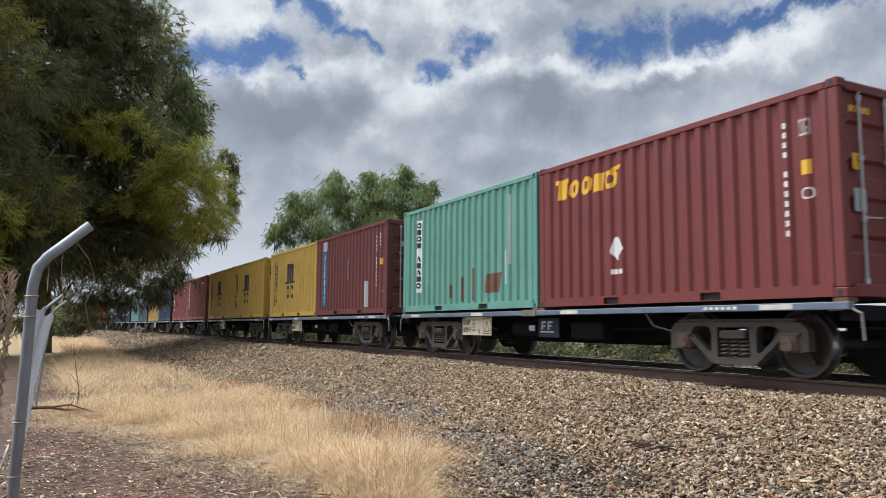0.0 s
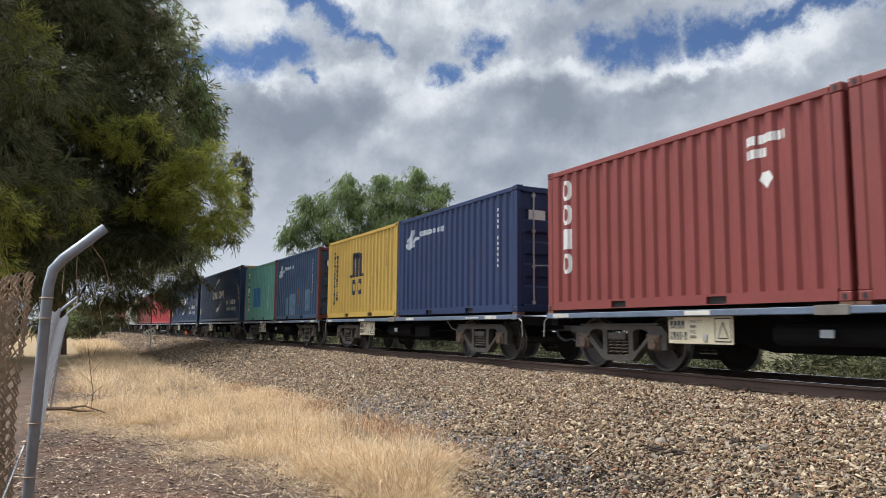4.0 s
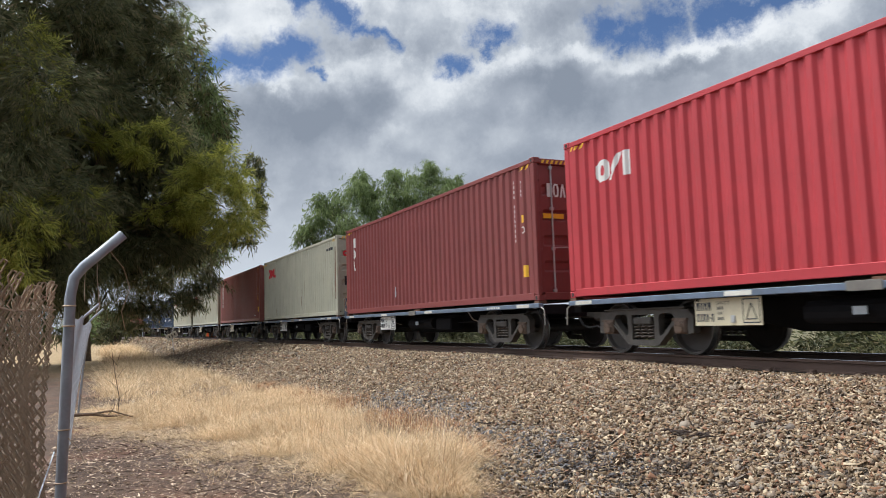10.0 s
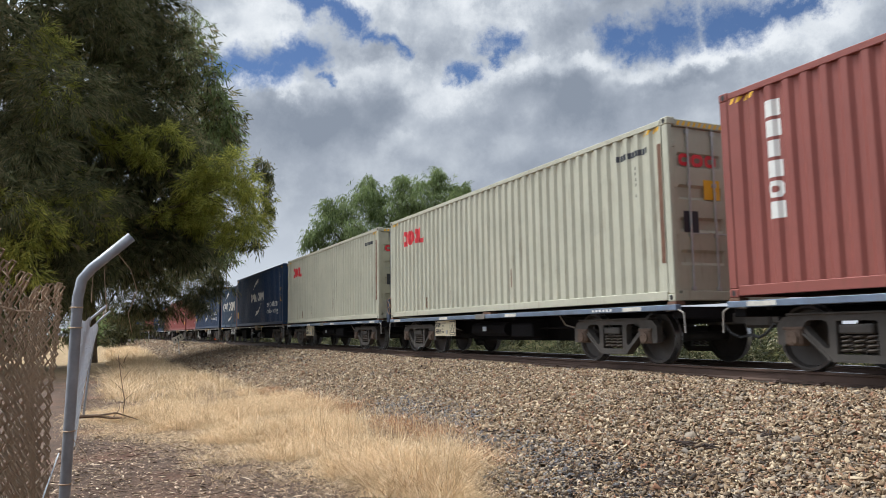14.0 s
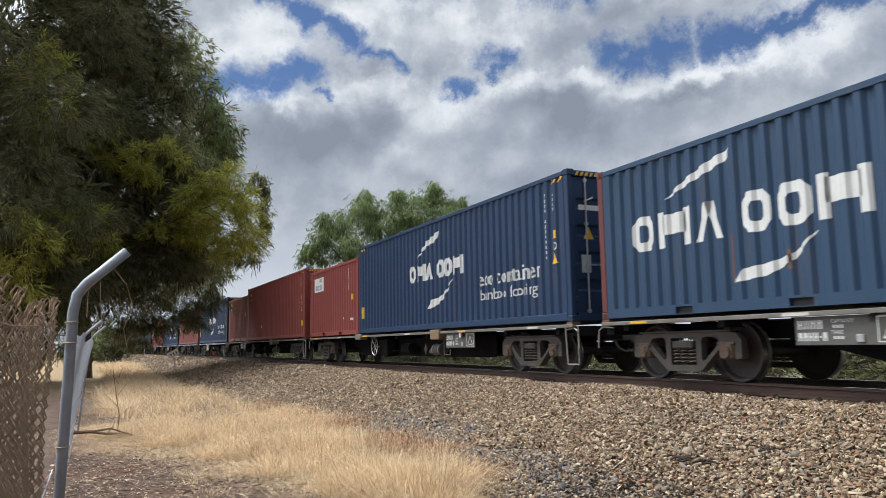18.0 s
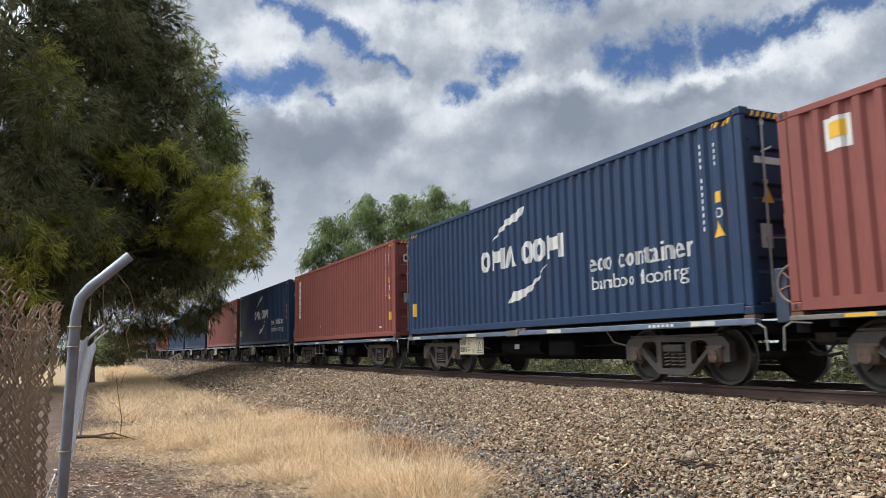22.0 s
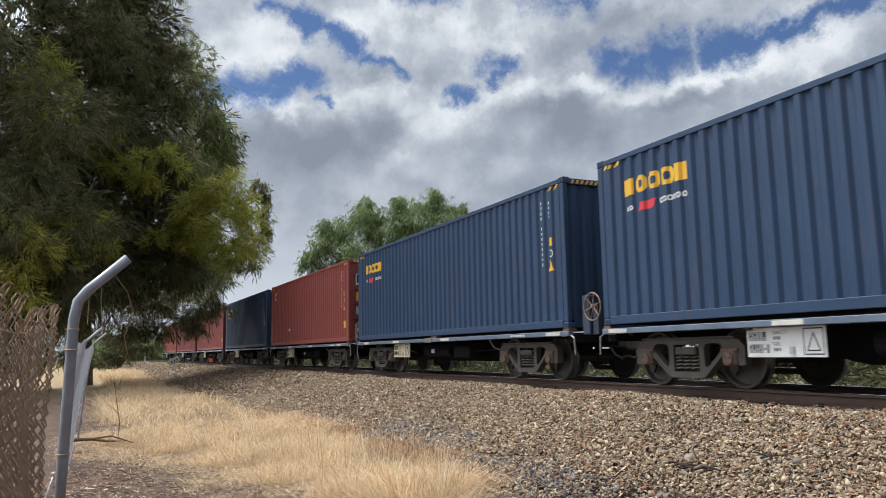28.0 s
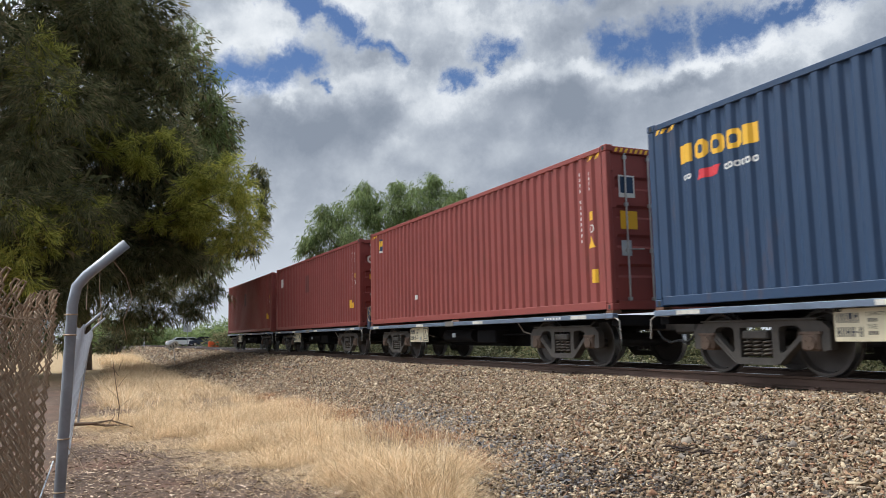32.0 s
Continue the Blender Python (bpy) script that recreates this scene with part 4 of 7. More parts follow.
def make_old_swoosh():
    L, h = TWENTY, STANDARD
    c = container("agedblue", L, h, "aged blue short container with a large white plain emblem and rust", True, post="dullmaroon")
    painted("emblem", mark_row("owa oow", 0.85, 5.15, 1.05, 1.62), L, WHITE, c, "white row of plain marks")
    painted("swoosh", blade([((1.70, 1.80), (1.72, 1.80)), ((2.1, 2.02), (2.2, 1.95)), ((2.6, 2.2), (2.65, 2.06)), ((3.05, 2.3), (2.95, 2.14))]), L, WHITE, c)
    painted("swoosh", blade([((3.0, 0.40), (3.15, 0.58)), ((3.6, 0.46), (3.62, 0.62)), ((4.0, 0.62), (3.98, 0.70)), ((4.35, 0.94), (4.33, 0.94))]), L, WHITE, c)
    painted("rust_scar", [rect(2.95, 3.0, 0.4, 1.1), rect(3.9, 3.96, 0.5, 0.75), rect(5.3, 5.36, 0.3, 1.0)], L, RUST, c)
    painted("serial_number", serial(5.42, 5.48, 0.9, 2.20, 11), L, WHITE, c)
    return c


def make_long(colour, label, doors, emblem, mat, stripes=True, tri=True, square=True, corner=False):
    L, h = FORTY, HIGHCUBE
    c = container(colour, L, h, label, doors, stripes=stripes, post=None)
    painted("emblem", emblem, L, mat, c, "plain-shaped emblem")
    right_end_marks(c, L, h, INK if colour == "offwhite" else WHITE, tri, square)
    return c


def make_scarlet():
    c = make_long("scarlet", "bright scarlet high-cube container with a small white emblem", False, loop_shape(0.92, 1.28, 1.98, 2.36, 0.1) + [[(1.25, 1.98), (1.36, 1.98), (1.62, 2.40), (1.50, 2.40)], rect(1.68, 1.82, 1.98, 2.40)], WHITE, tri=True)
    return c


def make_wine():
    c = make_long("wine", "dark wine-red container with a white column of plain marks", True, mark_column("boa", 0.66, 0.96, 1.38, 2.54), WHITE, tri=False)
    painted("scuff", [rect(4.5, 4.54, 0.4, 0.7)], FORTY, PALE, c)
    door_mark(c, FORTY, mark_row("boa", -0.9, -0.42, 2.1, 2.38), WHITE, "door_emblem")
    door_mark(c, FORTY, [[(-1.0, 1.66), (-0.5, 1.66), (-0.5, 1.76), (-1.0, 1.76)]], AMBER)
    return c


def make_offwhite():
    L = FORTY
    c = container("offwhite", L, HIGHCUBE, "off-white high-cube container with a red emblem and rust-stained posts", True, stripes=True)
    painted("emblem", loop_shape(0.96, 1.34, 2.02, 2.46, 0.13) + loop_shape(1.38, 1.78, 2.04, 2.44, 0.13) + loop_shape(1.80, 2.14, 2.04, 2.44, 0.13) + [rect(2.14, 2.28, 2.02, 2.44), rect(2.14, 2.52, 2.02, 2.14)],
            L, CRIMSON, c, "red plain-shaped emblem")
    painted("serial_number", mark_row("bbbb bbbbbb b", L - 1.3, L - 0.5, 2.42, 2.52), L, INK, c)
    painted("type_code", serial(L - 0.84, L - 0.78, 1.7, 2.25, 6), L, INK, c)
    painted("rust_scar", [rect(4.1, 4.16, 0.25, 0.7), rect(7.2, 7.24, 0.5, 0.9), rect(2.6, 2.63, 0.2, 0.5), rect(11.9, 12.02, 0.6, 2.5)], L, RUST, c)
    e = loop_shape(-0.97, -0.73, 2.14, 2.34, 0.06) + loop_shape(-0.71, -0.47, 2.14, 2.34, 0.06) + loop_shape(-0.43, -0.2, 2.14, 2.34, 0.06)
    door_mark(c, L, e, CRIMSON, "door_emblem")
    door_mark(c, L, [[(-0.92, 1.08), (-0.62, 1.08), (-0.62, 1.42), (-0.92, 1.42)]], INK)
    door_mark(c, L, [[(-0.48, 1.62), (-0.14, 1.62), (-0.14, 1.94), (-0.48, 1.94)]], AMBER)
    return c


def make_brick():
    c = make_long("brick", "brownish red high-cube container with a white column of plain marks", True, mark_column("bbibob", 0.74, 1.02, 0.95, 2.58), WHITE)
    L = FORTY
    door_mark(c, L, loop_shape(-0.93, -0.75, 2.22, 2.46, 0.05), WHITE)
    door_mark(c, L, [[(-0.55, 2.0), (-0.25, 2.0), (-0.25, 2.08), (-0.55, 2.08)], [(-0.5, 2.14), (-0.3, 2.14), (-0.36, 2.34), (-0.46, 2.34)]], WHITE, "door_emblem")
    door_mark(c, L, [[(-0.45, 1.5), (-0.25, 1.5), (-0.35, 1.68)]], AMBER, "warning_triangle")
    door_mark(c, L, [[(-0.92, 1.0), (-0.70, 1.0), (-0.70, 1.28), (-0.92, 1.28)]], PALE)
    painted("scuff", [rect(10.7, 10.95, 0.28, 0.34), rect(4.0, 4.08, 0.5, 0.62)], L, WHITE, c)
    return c


def flag(u0, v0, w, h):
    return [rect(u0, u0 + w, v0, v0 + h)]


def make_dark_red():
    L = FORTY
    c = make_long("darkred", "dark red high-cube container with a small blue and yellow square emblem", True, flag(0.72, 2.20, 0.34, 0.42), MATS["sea_blue_paint"])
    painted("emblem_bar", [rect(0.78, 0.86, 2.29, 2.57, 0.05), rect(0.88, 0.98, 2.40, 2.57, 0.04)], L, AMBER, c, lift=0.006)
    painted("emblem_bar", [rect(0.72, 1.06, 2.20, 2.26)], L, WHITE, c, lift=0.006)
    painted("scuff", [rect(3.6, 3.72, 0.62, 0.74)], L, WHITE, c)
    door_mark(c, L, [[(-0.93, 1.98), (-0.58, 1.98), (-0.58, 2.38), (-0.93, 2.38)]], WHITE, "door_emblem")
    bm = door_mark(c, L, [[(-0.90, 2.06), (-0.61, 2.06), (-0.61, 2.35), (-0.90, 2.35)]], MATS["sea_blue_paint"], "door_emblem")
    bm.location.x = 0.003
    door_mark(c, L, [[(-0.92, 1.42), (-0.55, 1.42), (-0.55, 1.74), (-0.92, 1.74)]], AMBER)
    door_mark(c, L, [[(-0.92, 0.95), (-0.70, 0.95), (-0.70, 1.22), (-0.92, 1.22)]], PALE)
    return c


def make_sticker_red():
    L = TWENTY
    c = container("darkred", L, STANDARD, "faded red short container with a white sticker panel", False)
    painted("sticker", [rect(0.62, 1.88, 1.74, 2.28)], L, REFLECT, c, "white sticker panel")
    painted("sticker_print", [rect(1.25, 1.70, 2.10, 2.24)], L, PALE, c, lift=0.006)
    painted("sticker_print", mark_row("bob", 0.75, 1.7, 1.8, 2.0), L, PALE, c, lift=0.006)
    painted("serial_number", serial(5.0, 5.07, 1.5, 2.3, 8), L, WHITE, c)
    painted("size_decal", [rect(5.3, 5.42, 1.2, 1.4)], L, AMBER, c)
    painted("scuff", [rect(5.1, 5.5, 0.5, 0.58), rect(4.3, 4.5, 0.55, 0.62)], L, WHITE, c)
    return c


def make_flag_twenty():
    L = TWENTY
    c = container("brick", L, STANDARD, "faded red short container with a small square emblem", False)
    painted("emblem", flag(0.66, 1.92, 0.36, 0.40), L, WHITE, c)
    painted("emblem_bar", [rect(0.72, 0.96, 2.06, 2.26)], L, AMBER, c, lift=0.006)
    painted("serial_number", serial(5.0, 5.06, 0.9, 2.3, 11), L, WHITE, c)
    painted("size_decal", [rect(5.3, 5.42, 1.4, 1.6)], L, AMBER, c)
    return c


def make_sea_blue():
    L = FORTY
    c = container("seablue", L, HIGHCUBE, "sea-blue high-cube container with a yellow emblem and blank front end", False, stripes=True)
    painted("emblem", mark_row("booob", 0.66, 2.19, 2.14, 2.42), L, AMBER, c, "yellow row of plain marks")
    painted("tagline", mark_row("oo", 0.72, 0.92, 1.88, 1.96) + mark_row("oooooo", 1.52, 2.14, 1.88, 1.97), L, WHITE, c)
    painted("tagline", [rect(1.0, 1.42, 1.84, 1.98, 0.06)], L, CRIMSON, c)
    right_end_marks(c, L, HIGHCUBE, square=False)
    return c


def make_plain_red(colour, label):
    L = FORTY
    c = make_long(colour, label, True, [rect(0.92, 1.06, 1.98, 2.36), rect(1.14, 1.24, 1.98, 2.36)], WHITE, stripes=False, tri=False, square=False)
    painted("repair_patch", [rect(5.3, 5.75, 1.5, 2.2)], L, MATS["dull_maroon_paint"], c, "darker repair patch")
    painted("notice_decal", [rect(L - 1.1, L - 0.95, 0.62, 0.9), rect(L - 0.8, L - 0.7, 0.62, 0.8)], L, AMBER, c)
    door_mark(c, L, loop_shape(-0.92, -0.68, 2.1, 2.35, 0.06) + [[(-0.6, 2.1), (-0.5, 2.1), (-0.42, 2.36), (-0.5, 2.36)]], WHITE, "door_emblem")
    door_mark(c, L, [[(-0.85, 1.55), (-0.5, 1.55), (-0.5, 1.72), (-0.85, 1.72)]], AMBER)
    return c

# ---- wagons ----
DECK = 0.984
AXLE = material("axle_box_rust", (0.095, 0.062, 0.043), 0.85, 0.1, vary=0.35, scale=9.0, bump=0.002)
PANEL = material("dark_blue_panel", (0.012, 0.018, 0.034), 0.7, vary=0.3, scale=4.0)
STAND = material("brake_stand_paint", (0.035, 0.050, 0.080), 0.6, vary=0.3, scale=4.0)
SPRING = material("spring_steel", (0.085, 0.068, 0.055), 0.7, 0.2, vary=0.3, scale=8.0)
RUSTY = material("rusty_handwheel", (0.30, 0.20, 0.13), 0.7, 0.2, vary=0.4, scale=9.0)


def wheel_profile(y, s):
    """Radius and width of one wheel, closed, flange towards the middle of the track."""
    return [(0.08, y - s * 0.06), (0.36, y - s * 0.015), (0.385, y + s * 0.055), (0.425, y + s * 0.055), (0.432, y - s * 0.045), (0.458, y - s * 0.062), (0.450, y - s * 0.080),
            (0.385, y - s * 0.080), (0.36, y - s * 0.055), (0.12, y - s * 0.075), (0.08, y - s * 0.10)]


def bogie_meshes():
    out = {}
    bm = bmesh.new()
    outline = [(-1.14, 0.35), (-1.14, 0.60), (-1.04, 0.70), (-0.60, 0.745), (0.60, 0.745), (1.04, 0.70), (1.14, 0.60), (1.14, 0.35), (1.02, 0.33), (1.0, 0.50), (0.76, 0.50), (0.66, 0.40),
               (0.36, 0.15), (-0.36, 0.15), (-0.66, 0.40), (-0.76, 0.50), (-1.0, 0.50), (-1.02, 0.33)]
    tri = [(-0.73, 0.585), (-0.70, 0.63), (-0.64, 0.655), (-0.46, 0.655), (-0.40, 0.635), (-0.375, 0.58), (-0.375, 0.33), (-0.40, 0.30), (-0.45, 0.315), (-0.66, 0.50)]
    holes = [tri, [(-a, b) for a, b in reversed(tri)], [(-0.27, 0.235), (-0.27, 0.64), (0.27, 0.64), (0.27, 0.235)]]
    plate(bm, outline, holes, -0.06, 0.06)
    # flanges along the top and down the arms
    box(bm, -0.98, 0.98, -0.085, 0.085, 0.72, 0.75, bevel=0.008)
    for e in (-1, 1):
        for a, b in (((0.36, 0.16), (0.74, 0.49)), ((0.34, 0.155), (0.0, 0.155))):
            d = Vector((b[0] - a[0], 0, b[1] - a[1]))
            g = bmesh.ops.create_cube(bm, size=1.0, matrix=Matrix.Translation((e * (a[0] + b[0]) / 2, 0, (a[1] + b[1]) / 2)) @ Matrix.Rotation(-e * math.atan2(d.z, d.x), 4, "Y") @ Matrix.Diagonal((d.length, 0.15, 0.026, 1)))
    out["side_frame"] = bm
    bm = boxed(-0.22, 0.22, -1.09, 1.09, 0.48, 0.60, bevel=0.02)
    box(bm, -0.26, 0.26, -0.45, 0.45, 0.60, 0.70, bevel=0.02)
    out["bogie"] = bm
    # one coil spring, its wire wound in four turns
    bm = bmesh.new()
    rows = []
    for i in range(45):
        a = 2 * math.pi * i / 11
        c, d = math.cos(a), math.sin(a)
        rows.append([bm.verts.new(((0.066 + p) * c, (0.066 + p) * d, 0.245 + 0.215 * i / 44 + q)) for p, q in ((0.016, 0), (0, 0.016), (-0.016, 0), (0, -0.016))])
    for p, q in zip(rows, rows[1:]):
        for k in range(4):
            bm.faces.new((p[k], p[(k + 1) % 4], q[(k + 1) % 4], q[k]))
    out["spring"] = bm
    bm = boxed(-0.135, 0.135, -0.10, 0.09, 0.33, 0.56, bevel=0.03)
    box(bm, -0.16, 0.16, -0.095, 0.08, 0.535, 0.575, bevel=0.008)
    rod(bm, (0, -0.125, 0.43), (0, 0.0, 0.43), 0.088, 14)
    for k in range(3):
        a = 2 * math.pi * k / 3 + 0.5
        rod(bm, (0.05 * math.cos(a), -0.137, 0.43 + 0.05 * math.sin(a)), (0.05 * math.cos(a), -0.12, 0.43 + 0.05 * math.sin(a)), 0.014, 6)
    out["axle_box"] = bm
    bm = bmesh.new()
    rod(bm, (0, -1.05, 0), (0, 1.05, 0), 0.075, 12)
    for s in (-1, 1):
        prof = wheel_profile(s * 0.775, s)
        lathe(bm, prof, 36)
    # a chalk mark and lightening holes break the disc's symmetry
    for s in (-1, 1):
        box(bm, 0.16, 0.30, s * 0.80 - 0.025, s * 0.80 + 0.025, -0.02, 0.02)
    bmesh.ops.recalc_face_normals(bm, faces=bm.faces)
    out["wheelset"] = bm
    res = {}
    for k, b in out.items():
        me = bpy.data.meshes.new(k)
        b.normal_update()
        b.to_mesh(me)
        b.free()
        res[k] = me
    me = res["wheelset"]
    me.materials.append(WHEEL), me.materials.append(TREAD)
    for p in me.polygons:
        c = p.center
        r = math.hypot(c.x, c.z)
        if r > 0.41 and abs(p.normal.y) < 0.6:
            p.material_index = 1
    return res


BOGIE = bogie_meshes()
WHEELSETS = []


def add_bogie(wagon, x):
    b = from_mesh("bogie", BOGIE["bogie"], CASTING, wagon, "cast steel three-piece bogie", pose(x, 0, 0))
    for s in (-1, 1):
        turn = 0 if s < 0 else 180
        from_mesh("side_frame", BOGIE["side_frame"], CASTING, b, "brown-grey cast side frame", pose(0, s * 1.0, 0))
        for u in (-0.165, 0.0, 0.165):
            from_mesh("spring", BOGIE["spring"], SPRING, b, at=pose(u, s * 1.0, 0))
        for a in (-0.875, 0.875):
            from_mesh("axle_box", BOGIE["axle_box"], AXLE, b, "rust-stained axle box", pose(a, s * 1.0, 0, 0, 0, turn))
    for a in (-0.875, 0.875):
        w = from_mesh("wheelset", BOGIE["wheelset"], None, b, "dark wheels with bright treads on one axle", pose(a, 0, 0.43))
        WHEELSETS.append((w, a))
    return b


def handwheel(parent, x, y, z, r, stand):
    bm = ring(bmesh.new(), (x, y, z), r, 0.0125, "Y", 28, 6)
    for k in range(6):
        a = 2 * math.pi * k / 6 + 0.3
        rod(bm, (x, y + 0.02, z), (x + math.cos(a) * r, y, z + math.sin(a) * r), 0.009, 5)
    rod(bm, (x, y - 0.02, z), (x, y + 0.16, z), 0.022, 8)
    part("brake_handwheel", bm, RUSTY if stand else GALV, parent, "rust-stained steel brake handwheel")
    if stand:
        bm = boxed(x - 0.34, x - 0.12, y + 0.02, y + 0.22, 0.86, z + 0.22, bevel=0.015)
        box(bm, x - 0.1, x + 0.06, y + 0.08, y + 0.20, 0.86, z + 0.06)
        part("brake_stand", bm, STAND, parent, "dark blue brake stand")


def number_plate(parent, x0, x1, y, z0, z1, mat, ink, seed):
    """A data plate: two rows of bars for the number, the lines of its data, a framed triangle and a card holder."""
    rnd = random.Random(seed)
    p = part("data_plate", boxed(x0, x1, y, y + 0.012, z0, z1, bevel=0.003), mat, parent, "data plate with a number, data lines and a framed triangle")
    w, h = x1 - x0, z1 - z0
    bm = bmesh.new()

    def bar(a, b, c, d):
        box(bm, x0 + a * w, x0 + b * w, y - 0.003, y, z0 + c * h, z0 + d * h)
    for row, count in ((0.56, 4), (0.14, 6)):
        u = 0.03
        for k in range(count):
            wide = 0.062 if count == 4 else 0.05
            if k == 4:
                bar(u, u + 0.022, row + 0.12, row + 0.17)
                u += 0.034
                continue
            t = wide * 0.24
            # a hollow or a solid upright bar, in turn
            bar(u, u + t, row, row + 0.30)
            bar(u + wide * 0.74 - t, u + wide * 0.74, row, row + 0.30)
            if rnd.random() < 0.7:
                bar(u + t, u + wide * 0.74 - t, row + (0.24 if rnd.random() < 0.5 else 0.12), row + (0.30 if rnd.random() < 0.5 else 0.18))
            u += wide
    for a in ((0.735, 0.745, 0.08, 0.94), (0.965, 0.975, 0.08, 0.94), (0.745, 0.965, 0.90, 0.94), (0.745, 0.965, 0.08, 0.12)):
        bar(*a)
    for a, b in (((0.78, 0.22), (0.93, 0.22)), ((0.93, 0.22), (0.855, 0.78)), ((0.855, 0.78), (0.78, 0.22))):
        rod(bm, (x0 + a[0] * w, y - 0.002, z0 + a[1] * h), (x0 + b[0] * w, y - 0.002, z0 + b[1] * h), 0.008, 4)
    tagged(part("plate_print", bm, ink, p), kind="stuff")
    verts, faces = [], []
    for text, a, b, c, d in (("CAPACITY", 0.345, 0.545, 0.76, 0.88), ("TARE", 0.345, 0.445, 0.38, 0.50)):
        for tri in words(text, x0 + a * w, x0 + b * w, z0 + c * h, z0 + d * h):
            k = len(verts)
            verts += [(u, y - 0.003, v) for u, v in tri]
            faces.append((k, k + 1, k + 2))
    for c in (0.58, 0.20):
        for k in range(3):
            u = x0 + (0.36 + 0.034 * k) * w
            k = len(verts)
            verts += [(u, y - 0.003, z0 + c * h), (u + 0.022 * w, y - 0.003, z0 + c * h), (u + 0.022 * w, y - 0.003, z0 + (c + 0.11) * h), (u, y - 0.003, z0 + (c + 0.11) * h)]
            faces.append((k, k + 1, k + 2, k + 3))
    tagged(from_mesh("plate_words", mesh_of("plate_words", verts, faces), ink, p), kind="stuff")
    part("card_holder", boxed(x0 + 0.565 * w, x0 + 0.625 * w, y - 0.02, y - 0.001, z0 + 0.10 * h, z0 + 0.36 * h, bevel=0.004), GALV, p)


def twistlocks(wagon, xs):
    for x in xs:
        for s in (-1, 1):
            part("twistlock_pad", boxed(x - 0.09, x + 0.09, s * 1.13 - 0.09, s * 1.13 + 0.09, 0.93, DECK - 0.001), RUST, wagon)


def end_gear(wagon, x, e):
    bm = boxed(*sorted((e * (x - 0.22), e * (x - 0.02))), -1.12, 1.12, 0.72, 0.90, bevel=0.01)
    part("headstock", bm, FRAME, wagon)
    bm = boxed(*sorted((e * (x - 0.6), e * (x + 0.30))), -0.10, 0.10, 0.62, 0.80, bevel=0.02)
    box(bm, *sorted((e * (x + 0.24), e * (x + 0.54))), -0.15, 0.15, 0.56, 0.86, bevel=0.04)
    part("coupler", bm, CASTING, wagon, "knuckle coupler")
    bm = bmesh.new()
    pts = [(e * (x + 0.02), -0.32, 0.62), (e * (x + 0.16), -0.33, 0.48), (e * (x + 0.32), -0.30, 0.42), (e * (x + 0.5), -0.26, 0.46)]
    for a, b in zip(pts, pts[1:]):
        rod(bm, a, b, 0.022, 6)
    part("brake_hose", bm, RUBBER_SHADE, wagon)
    bm = bmesh.new()
    pts = [(e * (x - 0.30), -1.18, 0.84), (e * (x - 0.02), -1.20, 0.86), (e * (x + 0.10), -1.20, 0.80), (e * (x + 0.12), -1.20, 0.50)]
    for a, b in zip(pts, pts[1:]):
        rod(bm, a, b, 0.013, 6)
    part("uncoupling_lever", bm, BARE, wagon, "pale uncoupling lever")


def maker_panel(w):
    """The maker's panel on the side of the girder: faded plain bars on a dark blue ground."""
    panel = part("maker_panel", boxed(-0.30, 0.34, -1.01, -0.985, 0.44, 0.80, bevel=0.004), PANEL, w, "dark blue panel with pale plain bars")
    bm = bmesh.new()
    for a in ((-0.20, -0.16, 0.58, 0.74), (-0.16, -0.07, 0.70, 0.74), (-0.16, -0.08, 0.63, 0.66), (0.0, 0.04, 0.58, 0.74), (0.04, 0.15, 0.70, 0.74), (0.04, 0.12, 0.64, 0.67), (-0.24, 0.18, 0.53, 0.555)):
        box(bm, a[0], a[1], -1.014, -1.0105, a[2], a[3])
    tagged(part("panel_bars", bm, FADED, panel), kind="stuff")


